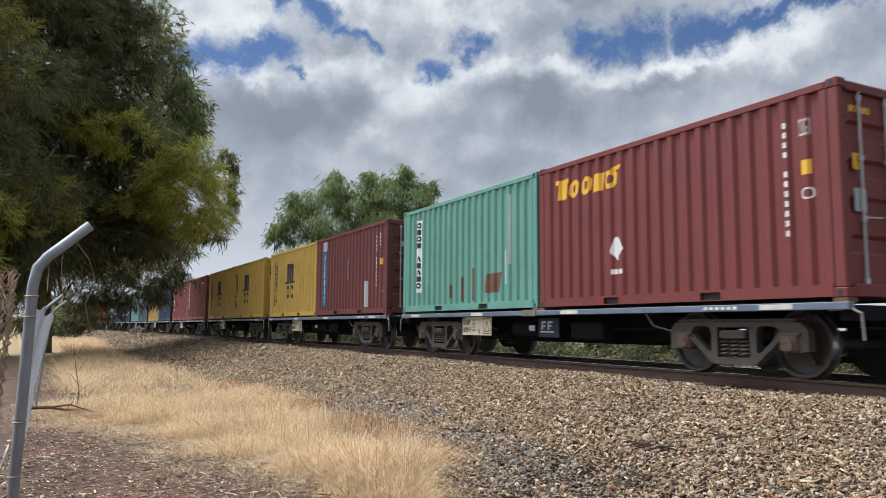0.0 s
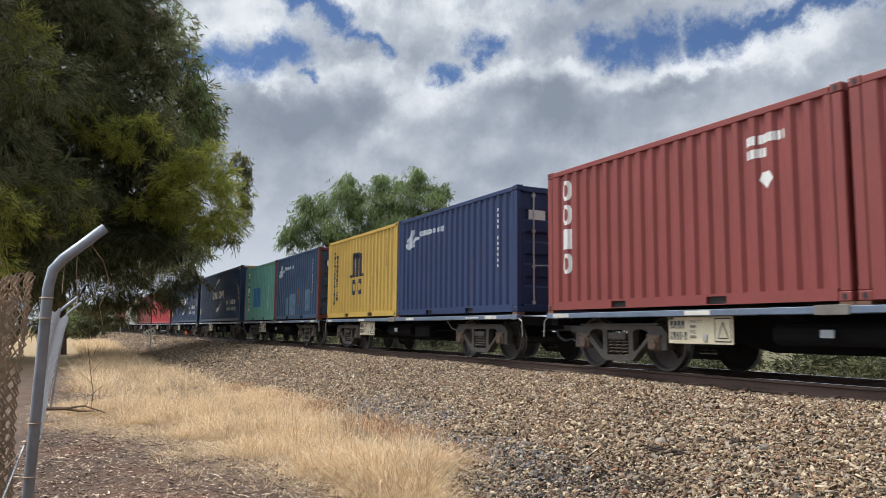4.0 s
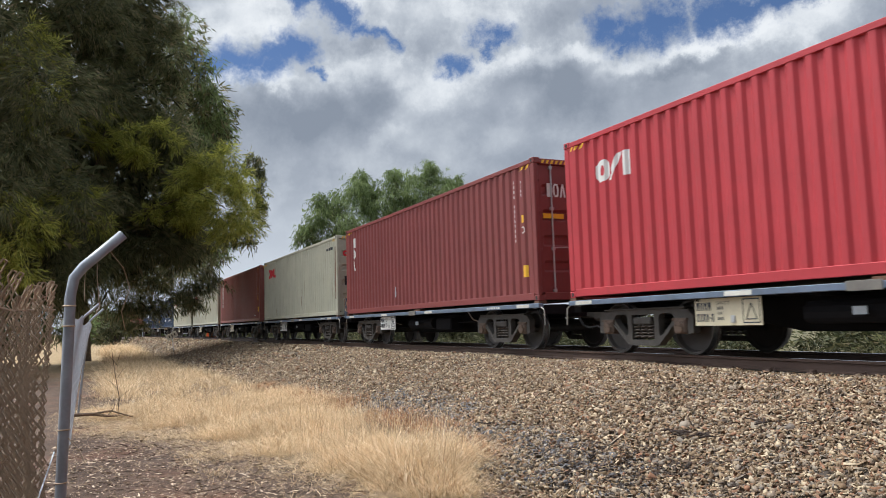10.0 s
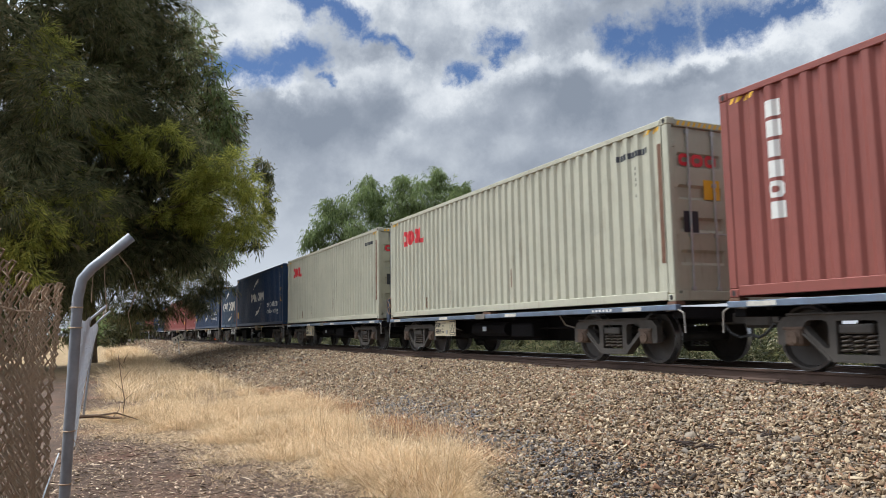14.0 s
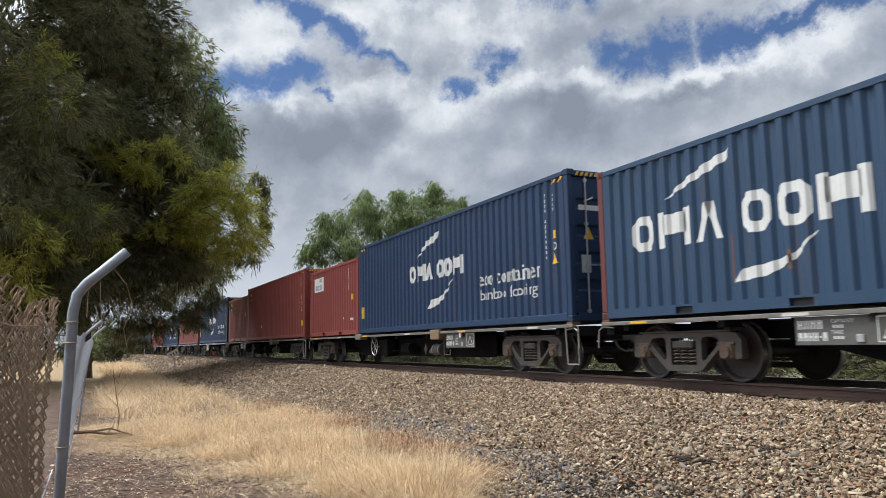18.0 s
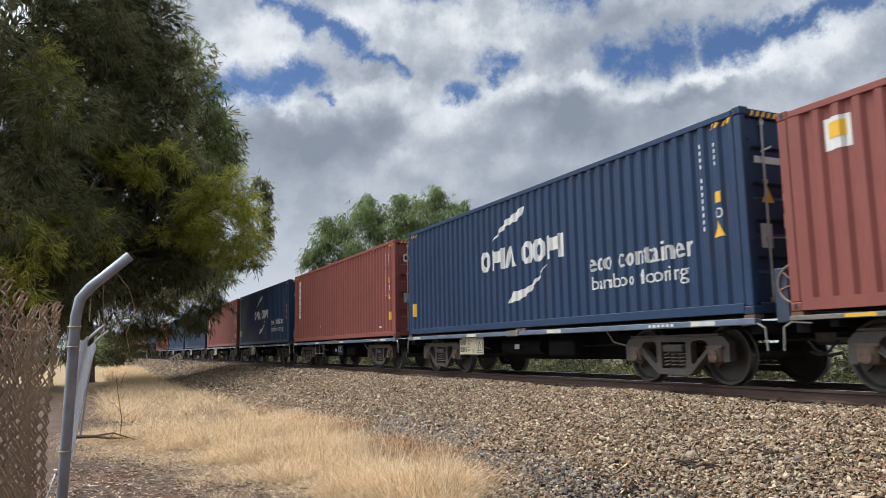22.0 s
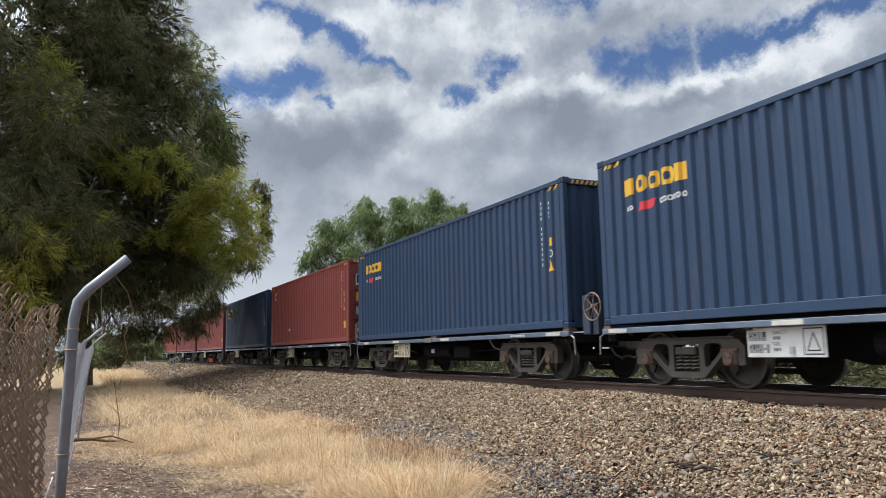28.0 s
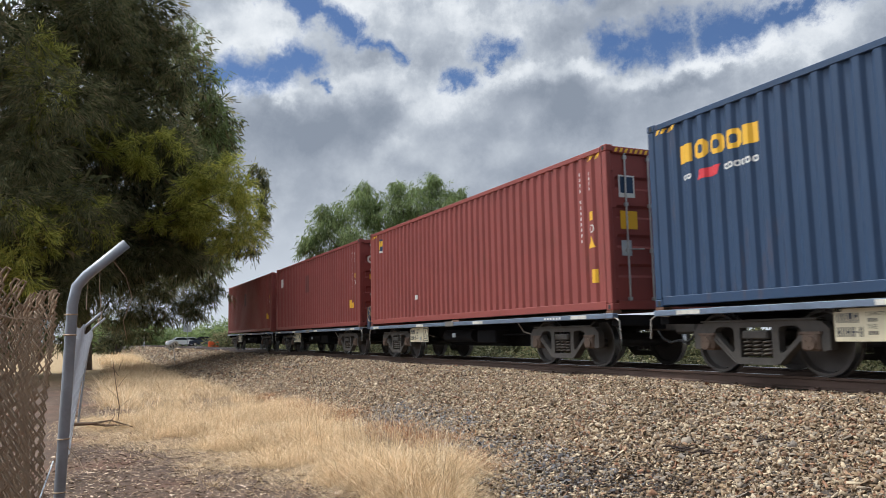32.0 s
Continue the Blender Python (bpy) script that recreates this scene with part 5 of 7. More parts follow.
def build_short_wagon(wheel, seed):
    """A 40-foot skeleton wagon, rail head at z = 0, load centred at the origin."""
    rnd = random.Random(seed)
    w = tagged(empty("container_wagon"), "black skeleton wagon with blue-grey sill and cream data plate", "wagon", "wagons of the train")
    x = 6.12
    bm = bmesh.new()
    plate(bm, [(-x, 0.84), (-x, 0.66), (-3.3, 0.62), (-1.9, 0.34), (1.9, 0.34), (3.3, 0.62), (x, 0.66), (x, 0.84)], [], -0.28, 0.28)
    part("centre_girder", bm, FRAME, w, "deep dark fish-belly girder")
    for s in (-1, 1):
        bm = boxed(-x, x, *sorted((s * 1.245, s * 1.13)), 0.845, 0.935, bevel=0.008)
        sill = part("side_sill", bm, SILL, w, "dull blue side sill with pale strips")
        if s < 0:
            for u in (-5.5, -2.4, 1.0, 5.3):
                a = u + rnd.uniform(-0.3, 0.3)
                part("reflector", boxed(a - 0.24, a + 0.24, -1.249, -1.243, 0.858, 0.922), STRIP, sill)
            part("sill_bracket", boxed(-0.5, -0.05, -1.262, -1.246, 0.83, 0.95, bevel=0.004), SILLGREY, sill)
            bm = bmesh.new()
            for k in range(6):
                box(bm, 4.0 + 0.1 * k, 4.06 + 0.1 * k, -1.249, -1.244, 0.87, 0.91)
            tagged(part("sill_print", bm, WHITE, sill), kind="stuff")
        for u in (-5.5, -3.0, -1.0, 1.0, 3.0, 5.5):
            part("cross_bearer", boxed(u - 0.05, u + 0.05, *sorted((s * 1.13, s * 0.2)), 0.80, 0.92), FRAME, w)
    part("deck_beam", boxed(-x, x, -0.55, 0.55, 0.84, 0.90), FRAME, w)
    part("air_reservoir", boxed(0.6, 1.5, -0.95, -0.55, 0.42, 0.72, bevel=0.03), FRAME, w)
    part("brake_cylinder", rod(bmesh.new(), (-1.4, -0.75, 0.60), (0.2, -0.75, 0.60), 0.15, 12), FRAME, w)
    part("brake_rod", rod(bmesh.new(), (1.5, -0.75, 0.6), (3.2, -0.7, 0.62), 0.02, 6), FRAME, w)
    for u in (-2.5, 2.6):
        bm = bmesh.new()
        for a, b in (((u, -1.0, 0.84), (u + 0.05, -0.9, 0.66)), ((u + 0.05, -0.9, 0.66), (u + 0.35, -0.8, 0.58))):
            rod(bm, a, b, 0.014, 5)
        part("brake_pipe", bm, BARE, w)
    twistlocks(w, (-x + 0.11, -0.1, 0.1, x - 0.11))
    end_gear(w, x + 0.02, 1), end_gear(w, x + 0.02, -1)
    if seed == 18:
        # an empty card frame hangs where the others have their plate
        bm = bmesh.new()
        loop = [(-2.80, 0.86), (-1.60, 0.86), (-1.60, 0.48), (-2.80, 0.48)]
        for a, b in zip(loop, loop[1:] + loop[:1]):
            rod(bm, (a[0], -1.17, a[1]), (b[0], -1.17, b[1]), 0.010, 5)
        rod(bm, (-2.24, -1.17, 0.86), (-2.24, -1.17, 0.48), 0.009, 5)
        part("plate_frame", bm, BARE, w, "empty pale wire plate frame")
    else:
        number_plate(w, -3.06, -1.84, -1.13, 0.45, 0.84, WHITE if seed in (9, 10, 21) else CREAM, INK, seed)
    if seed in (0, 18):
        maker_panel(w)
    part("brake_notice", boxed(-0.62, -0.44, -1.01, -0.995, 0.56, 0.66), PALE, w)
    if wheel:
        handwheel(w, 6.62, -1.05, 1.36, 0.25, True)
    for b in (-4.32, 4.32):
        add_bogie(w, b)
    return w


def build_long_wagon(seed):
    """A 60-foot wagon with a deep frame and a side handwheel, load centred at the origin."""
    w = tagged(empty("container_wagon"), "long black container wagon with grey sill and side handwheel", "wagon", "wagons of the train")
    x = 9.18
    bm = bmesh.new()
    plate(bm, [(-x, 0.86), (-x, 0.66), (-5.9, 0.60), (-4.6, 0.30), (4.6, 0.30), (5.9, 0.60), (x, 0.66), (x, 0.86)], [], -0.4, 0.4)
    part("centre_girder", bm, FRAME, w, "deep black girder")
    for s in (-1, 1):
        sill = part("side_sill", boxed(-x, x, *sorted((s * 1.235, s * 1.16)), 0.875, 0.935, bevel=0.006), SILLGREY, w, "thin grey side sill")
        if s < 0:
            for u in (-8.2, -5.2, -2.4, 1.2, 4.6, 7.8):
                part("reflector", boxed(u - 0.2, u + 0.2, -1.24, -1.233, 0.885, 0.925), STRIP if int(u) % 2 else AMBER, sill)
        for u in (-8.6, -6.5, -4.2, -2.0, 0.2, 2.4, 4.6, 6.6, 8.6):
            part("cross_bearer", boxed(u - 0.06, u + 0.06, *sorted((s * 1.17, s * 0.3)), 0.78, 0.92), FRAME, w)
    side_wheel = 1.43 if seed == 14 else -1.74
    for u, mat, drop in ((-3.05, SILLGREY, 0.80), (3.08, TAN, 0.73)):
        bm = boxed(u - 0.3, u + 0.3, -1.26, -1.0, drop, DECK - 0.004, bevel=0.015)
        for v in bm.verts:
            if v.co.z < drop + 0.03:
                v.co.x = u + (v.co.x - u) * 0.86
        part("load_pedestal", bm, mat, w, "load pedestal")
    part("wheel_bracket", boxed(side_wheel - 0.08, side_wheel + 0.45, -1.24, -1.0, 0.80, 0.872, bevel=0.01), FRAME, w)
    part("gear_case", boxed(-1.30, -0.95, -1.02, -0.7, 0.26, 0.80, bevel=0.02), FRAME, w)
    tank = part("air_reservoir", rod(bmesh.new(), (2.30, -0.86, 0.47), (2.80, -0.86, 0.47), 0.15, 16), DULL, w, "dull grey air reservoir")
    for u in (2.36, 2.74):
        part("tank_strap", ring(bmesh.new(), (u, -0.86, 0.47), 0.152, 0.012, "X", 18, 5), BARE, tank)
    part("brake_valve", boxed(2.02, 2.24, -0.95, -0.78, 0.36, 0.48, bevel=0.03), DULL, w)
    bm = bmesh.new()
    for a, b in (((3.02, 0.80), (3.02, 0.34)), ((3.02, 0.34), (3.38, 0.34)), ((3.38, 0.34), (3.38, 0.48))):
        rod(bm, (a[0], -0.95, a[1]), (b[0], -0.95, b[1]), 0.014, 6)
    part("guard_iron", bm, BARE, w)
    part("brake_cylinder", rod(bmesh.new(), (0.2, -0.86, 0.50), (0.75, -0.86, 0.50), 0.16, 12), FRAME, w)
    part("brake_rod", rod(bmesh.new(), (-0.9, -0.86, 0.42), (0.2, -0.86, 0.46), 0.02, 6), FRAME, w)
    # stiffened plate that closes the side of the deep frame
    part("side_plate", boxed(-4.4, 1.2, -0.62, -0.6, 0.28, 0.80), FRAME, w)
    if seed == 15:
        bm = bmesh.new()
        rod(bm, (1.80, -0.94, 0.49), (1.80, -0.92, 0.49), 0.125, 4)
        bmesh.ops.scale(bm, vec=(0.75, 1.0, 1.15), space=Matrix.Translation((-1.8, 0.93, -0.49)), verts=bm.verts)
        part("diamond_plate", bm, DULL, w, "grey diamond plate")
        part("side_plate", boxed(1.2, 5.2, -0.62, -0.6, 0.28, 0.80), FRAME, w)
    part("pull_tag", boxed(4.50, 4.58, -1.25, -1.238, 0.76, 0.87), WHITE, w)
    handwheel(w, side_wheel, -1.14, 0.57, 0.27, False)
    twistlocks(w, (-x + 0.11, -3.1, -2.9, x - 0.11))
    end_gear(w, x + 0.02, 1), end_gear(w, x + 0.02, -1)
    number_plate(w, *((3.60, 5.15) if seed == 15 else (-5.27, -3.77)), -1.17, 0.52, 0.87, DULL, WHITE, seed)
    bm = bmesh.new()
    pts = [(8.9, -1.2, 0.90), (8.95, -1.2, 0.20), (9.3, -1.2, 0.20), (9.3, -1.2, 0.90)]
    for a, b in zip(pts, pts[1:]):
        rod(bm, a, b, 0.014, 6)
    part("step_iron", bm, BARE, w, "pale step iron")
    for b in (-7.4, 7.4):
        add_bogie(w, b)
    return w


# ---- the train: wagon kind, place of its load's rear end at mid clip, its load from rear to front ----
GAP = 0.076
STEP = 13.271
FIRST, SECOND = 157.60, -98.72
LOADS = {0: "teal maroon", 1: "yellow strip", 2: "yellow yellow", 3: "red red", 4: "yellow lion", 5: "patched fadedlion", 6: "bamboo", 7: "bamboo", 8: "scarlet", 9: "wine",
         10: "offwhite", 11: "brick", 12: "offwhite", 13: "offwhite", 14: "swoosh bamboo", 15: "sticker bamboo", 16: "flag darkred", 17: "bamboo", 18: "brick", 19: "bamboo", 20: "brick",
         21: "seablue", 22: "seablue", 23: "darkred", 24: "seablue", 25: "darkred", 26: "plainred", 27: "lastred"}
HAND = (2, 7, 8, 10, 11, 13, 17, 19, 20, 22, 23, 24, 26)
LONGREAR = {14: -34.22, 15: -53.45, 16: -72.67}
MAKERS = {"teal": make_teal, "maroon": make_maroon_twenty, "yellow": make_yellow, "strip": make_strip_maroon, "red": make_red_twenty, "lion": lambda: make_lion_twenty(False),
          "patched": lambda: make_teal(True), "fadedlion": lambda: make_lion_twenty(True), "bamboo": make_bamboo, "scarlet": make_scarlet, "wine": make_wine, "offwhite": make_offwhite,
          "brick": make_brick, "swoosh": make_old_swoosh, "sticker": make_sticker_red, "flag": make_flag_twenty, "darkred": make_dark_red, "seablue": make_sea_blue,
          "plainred": lambda: make_plain_red("red", "red container with a darker patch and white emblem bars"),
          "lastred": lambda: make_plain_red("darkred", "plain dark red container closing the train")}
SHORT = ("teal", "maroon", "yellow", "strip", "red", "lion", "patched", "fadedlion", "swoosh", "sticker", "flag")
TRAIN = []
BOXES = {}


def load(kind):
    if kind not in BOXES:
        BOXES[kind] = MAKERS[kind]()
        tagged(BOXES[kind], group="containers on the train")
        return BOXES[kind]
    return copy_thing(BOXES[kind], Matrix())


def build_train():
    for i, names in LOADS.items():
        names = names.split()
        if i in LONGREAR:
            rear = LONGREAR[i]
            wagon = build_long_wagon(i)
        else:
            rear = FIRST - STEP * i if i < 14 else SECOND - STEP * (i - 18)
            wagon = build_short_wagon(i in HAND, i)
        sizes = [TWENTY if k in SHORT else FORTY for k in names]
        total = sum(sizes) + GAP * (len(sizes) - 1)
        centre = rear + total / 2
        TRAIN.append((wagon, centre, Matrix()))
        u = -total / 2
        for k, s in zip(names, sizes):
            TRAIN.append((load(k), centre, pose(u + s / 2, 0, DECK)))
            u += s + GAP


build_train()

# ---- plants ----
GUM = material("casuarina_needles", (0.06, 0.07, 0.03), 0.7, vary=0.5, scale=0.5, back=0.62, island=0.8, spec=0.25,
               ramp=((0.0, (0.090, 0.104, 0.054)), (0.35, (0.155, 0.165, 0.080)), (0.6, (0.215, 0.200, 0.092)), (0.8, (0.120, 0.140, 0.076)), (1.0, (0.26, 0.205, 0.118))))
# yellow-olive foliage; the brightness of sunlit clumps is put into its colour
OLIVE_LIT = material("lit_olive_needles", (0.11, 0.12, 0.03), 0.7, vary=0.4, scale=0.6, back=0.62, island=0.7, spec=0.25,
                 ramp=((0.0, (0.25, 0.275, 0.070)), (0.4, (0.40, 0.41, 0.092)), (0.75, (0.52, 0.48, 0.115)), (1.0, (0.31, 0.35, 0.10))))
PEPPER = material("pepper_leaves", (0.10, 0.16, 0.05), 0.6, vary=0.2, scale=0.3, back=0.45, island=0.6, spec=0.3,
                  ramp=((0.0, (0.15, 0.205, 0.080)), (0.4, (0.21, 0.275, 0.108)), (0.75, (0.27, 0.33, 0.14)), (1.0, (0.175, 0.23, 0.092))))
SCRUB = material("scrub_leaves", (0.08, 0.13, 0.04), 0.65, vary=0.2, scale=0.6, back=0.3, island=0.7, spec=0.3,
                 ramp=((0.0, (0.045, 0.055, 0.024)), (0.4, (0.080, 0.090, 0.038)), (0.75, (0.135, 0.125, 0.062)), (1.0, (0.075, 0.072, 0.042))))
STRAW = material("dry_grass", (0.5, 0.36, 0.18), 0.8, vary=0.2, scale=1.6, back=0.3, island=0.6, spec=0.2,
                 ramp=((0.0, (0.44, 0.29, 0.155)), (0.3, (0.66, 0.485, 0.285)), (0.6, (0.76, 0.60, 0.39)), (0.85, (0.56, 0.385, 0.215)), (1.0, (0.82, 0.70, 0.52))))
RUSSET = material("russet_weeds", (0.35, 0.15, 0.07), 0.85, vary=0.25, scale=1.6, back=0.3, island=0.6, spec=0.2,
                  ramp=((0.0, (0.24, 0.105, 0.052)), (0.4, (0.42, 0.215, 0.110)), (0.7, (0.54, 0.32, 0.175)), (1.0, (0.34, 0.165, 0.085))))
REED = material("dry_reed", (0.4, 0.3, 0.15), 0.8, vary=0.12, scale=0.8, back=0.3, island=0.35, spec=0.2,
                ramp=((0.0, (0.14, 0.125, 0.06)), (0.4, (0.34, 0.27, 0.16)), (0.7, (0.50, 0.43, 0.29)), (1.0, (0.11, 0.10, 0.05))))
BARK = material("grey_bark", (0.12, 0.095, 0.075), 0.9, vary=0.3, scale=3.0, bump=0.02, bump_scale=9.0)
LITTER = material("bark_litter", (0.2, 0.14, 0.09), 0.9, vary=0.2, scale=9.0, island=0.6,
                  ramp=((0.0, (0.055, 0.032, 0.020)), (0.30, (0.125, 0.078, 0.048)), (0.55, (0.235, 0.155, 0.098)), (0.78, (0.40, 0.295, 0.20)), (0.92, (0.58, 0.46, 0.34)), (1.0, (0.08, 0.048, 0.032))))
ROT = material("rotten_wood", (0.035, 0.022, 0.016), 0.9, vary=0.3, scale=8.0)
TWIG = material("dead_twig", (0.13, 0.085, 0.055), 0.9, vary=0.3, scale=8.0)


def quads_object(name, p, mat, label, category="", kind="", parent=None, corners=4):
    """One mesh of many separate small faces; p is (faces, corners, 3)."""
    c = len(p)
    me = bpy.data.meshes.new(name)
    me.vertices.add(c * corners)
    me.vertices.foreach_set("co", p.astype(np.float32).ravel())
    me.loops.add(c * corners)
    me.loops.foreach_set("vertex_index", np.arange(c * corners, dtype=np.int32))
    me.polygons.add(c)
    me.polygons.foreach_set("loop_start", np.arange(0, c * corners, corners, dtype=np.int32))
    me.update(calc_edges=True)
    ob = from_mesh(name, me, mat, parent, label)
    return tagged(ob, "", category, kind=kind)


def unit(v):
    return v / np.maximum(np.linalg.norm(v, axis=-1, keepdims=True), 1e-9)


def leaf_quads(rng, base, way, length, width):
    """Lance-shaped leaves from base along way: a diamond each."""
    c = len(base)
    side = unit(np.cross(way, rng.normal(size=(c, 3))))
    tip = base + way * length[:, None]
    mid = base + way * (length * 0.42)[:, None] + np.array((0, 0, 0.0))
    return np.stack([base, mid + side * (width / 2)[:, None], tip, mid - side * (width / 2)[:, None]], 1)


def foliage(name, lobes, per, length, width, droop, mat, seed, parent, sprays=9, hollow=0.35, label=""):
    """A crown: sprays of drooping leaves in uneven lobes. lobes: x, y, z, radius across, radius up."""
    rng = np.random.default_rng(seed)
    out = []
    for x, y, z, r, v in lobes:
        n = max(8, int(per * r * max(r, v)))
        d = unit(rng.normal(size=(n, 3)))
        rad = (hollow + (1 - hollow) * rng.uniform(0, 1, n) ** 0.55) * (1 + 0.22 * np.sin(3 * d[:, 0] + 5 * d[:, 2] + x) + 0.12 * rng.normal(size=n))
        centre = np.array((x, y, z)) + d * rad[:, None] * (r, r, v)
        spine = unit(d * (1, 1, 0.6) + rng.normal(0, 0.45, (n, 3)) + (0, 0, -droop))
        k = sprays
        along = rng.uniform(-0.5, 0.9, (n, k, 1)) * length * 1.3
        base = centre[:, None, :] + spine[:, None, :] * along + rng.normal(0, length * 0.14, (n, k, 3))
        way = unit(spine[:, None, :] + rng.normal(0, 0.42, (n, k, 3)) + (0, 0, -droop * 0.4))
        m = n * k
        out.append(leaf_quads(rng, base.reshape(m, 3), way.reshape(m, 3), length * rng.uniform(0.5, 1.3, m), width * rng.uniform(0.6, 1.4, m)))
    return quads_object(name, np.concatenate(out), mat, label, parent=parent)


def clumped(lobes, seed, count=9, keep=0.8):
    """Break each lobe into smaller uneven clumps with gaps between them."""
    rnd = random.Random(seed)
    out = []
    for x, y, z, r, v in lobes:
        for _ in range(count):
            if rnd.random() > keep:
                continue
            d = Vector((rnd.gauss(0, 1), rnd.gauss(0, 1), rnd.gauss(0, 1))).normalized() * rnd.uniform(0.45, 1.08)
            k = rnd.uniform(0.18, 0.46)
            out.append((x + d.x * r, y + d.y * r, z + d.z * v, r * k, v * k * 0.85))
    return out


def at(left, up, far):
    a, e = radians(left), radians(up)
    return (-math.sin(a) * far, math.cos(a) * far, EYE[2] + math.tan(e) * far)


def lobes_of(rows):
    return [(*at(a, e, d), r, v) for a, e, d, r, v in rows]


def limb(bm, points, r0, r1, sides=7, knotty=0.12):
    """A tapered, bent limb."""
    n = len(points)
    whole = Vector(points[-1]) - Vector(points[0])
    ref = Vector((1, 0, 0)) if abs(whole.x) < 0.5 * whole.length else Vector((0, 0, 1)) if abs(whole.z) < 0.5 * whole.length else Vector((0, 1, 0))
    rows = []
    for i, p in enumerate(points):
        p = Vector(p)
        d = (Vector(points[min(i + 1, n - 1)]) - Vector(points[max(i - 1, 0)])).normalized()
        u = d.cross(ref).normalized()
        w = d.cross(u)
        r = r0 + (r1 - r0) * i / (n - 1)
        rows.append([bm.verts.new(p + (u * math.cos(q) + w * math.sin(q)) * r * (1 + knotty * math.sin(3 * q + i))) for q in (2 * math.pi * k / sides for k in range(sides))])
    for a, b in zip(rows, rows[1:]):
        for k in range(sides):
            bm.faces.new((a[k], a[(k + 1) % sides], b[(k + 1) % sides], b[k]))
    bm.faces.new(rows[-1])
    return bm


def wander(a, b, n, amount, rnd):
    a, b = Vector(a), Vector(b)
    return [a.lerp(b, i / n) + Vector((rnd.uniform(-1, 1), rnd.uniform(-1, 1), rnd.uniform(-1, 1))) * amount * (0 if i in (0,) else 1) for i in range(n + 1)]


def tree(name, label, foot, top, lobes, leaf, trunk_r, seed, crowns):
    """A trunk, a limb to every second lobe, and crowns of leaves."""
    rnd = random.Random(seed)
    t = tagged(empty(name, pose(*foot)), label, "tree")
    inv = Matrix.Translation(foot).inverted()
    trunk = wander(foot, top, 6, 0.12, rnd)
    trunk[0] = Vector(foot) - Vector((0, 0, 0.15))
    bm = limb(bmesh.new(), [inv @ p for p in trunk], trunk_r, trunk_r * 0.35, 10)
    stem = part("trunk", bm, BARK, t, smooth=True)
    for i, l in enumerate(lobes):
        if i % 2 and len(lobes) > 8:
            continue
        start = trunk[min(5, 2 + i % 4)]
        bm = limb(bmesh.new(), [inv @ p for p in wander(start, l[:3], 5, 0.10 * l[3], rnd)], trunk_r * 0.38, 0.02, 6)
        part("limb", bm, BARK, stem, smooth=True)
    for k, (pick, per, length, width, droop, mat, sprays) in enumerate(crowns):
        sub = [(x - foot[0], y - foot[1], z - foot[2], r, v) for x, y, z, r, v in pick]
        foliage("crown", sub, per, length, width, droop, mat, seed * 10 + k, t, sprays)
    return t


def tufts(name, lobes, per, length, width, droop, mat, seed, parent, strands):
    """Hanging foliage: brushes of long thin leaves, each fanning out from its twig."""
    rng = np.random.default_rng(seed)
    out = []
    for x, y, z, r, v in lobes:
        n = max(5, int(per * r * max(r, v)))
        d = unit(rng.normal(size=(n, 3)))
        rad = rng.uniform(0.25, 1.0, n) ** 0.5
        centre = np.array((x, y, z)) + d * rad[:, None] * (r, r, v)
        spine = unit(d * (1, 1, 0.8) + rng.normal(0, 0.35, (n, 3)) + (0, 0, 0.25 - droop))
        k = strands
        base = centre[:, None, :] + spine[:, None, :] * rng.uniform(-0.6, 0.7, (n, k, 1)) * length + rng.normal(0, length * 0.20, (n, k, 3))
        way = unit(spine[:, None, :] + rng.normal(0, 0.38, (n, k, 3)) + (0, 0, -droop * 0.7))
        m = n * k
        out.append(leaf_quads(rng, base.reshape(m, 3), way.reshape(m, 3), length * rng.uniform(0.45, 1.2, m), width * rng.uniform(0.6, 1.4, m)))
    return quads_object(name, np.concatenate(out), mat, "", parent=parent)


def spread(rows, k):
    """The same lobes seen from the fence, k times as far and as large."""
    return [(x * k, y * k, EYE[2] + (z - EYE[2]) * k, r * k, v * k) for x, y, z, r, v in rows]


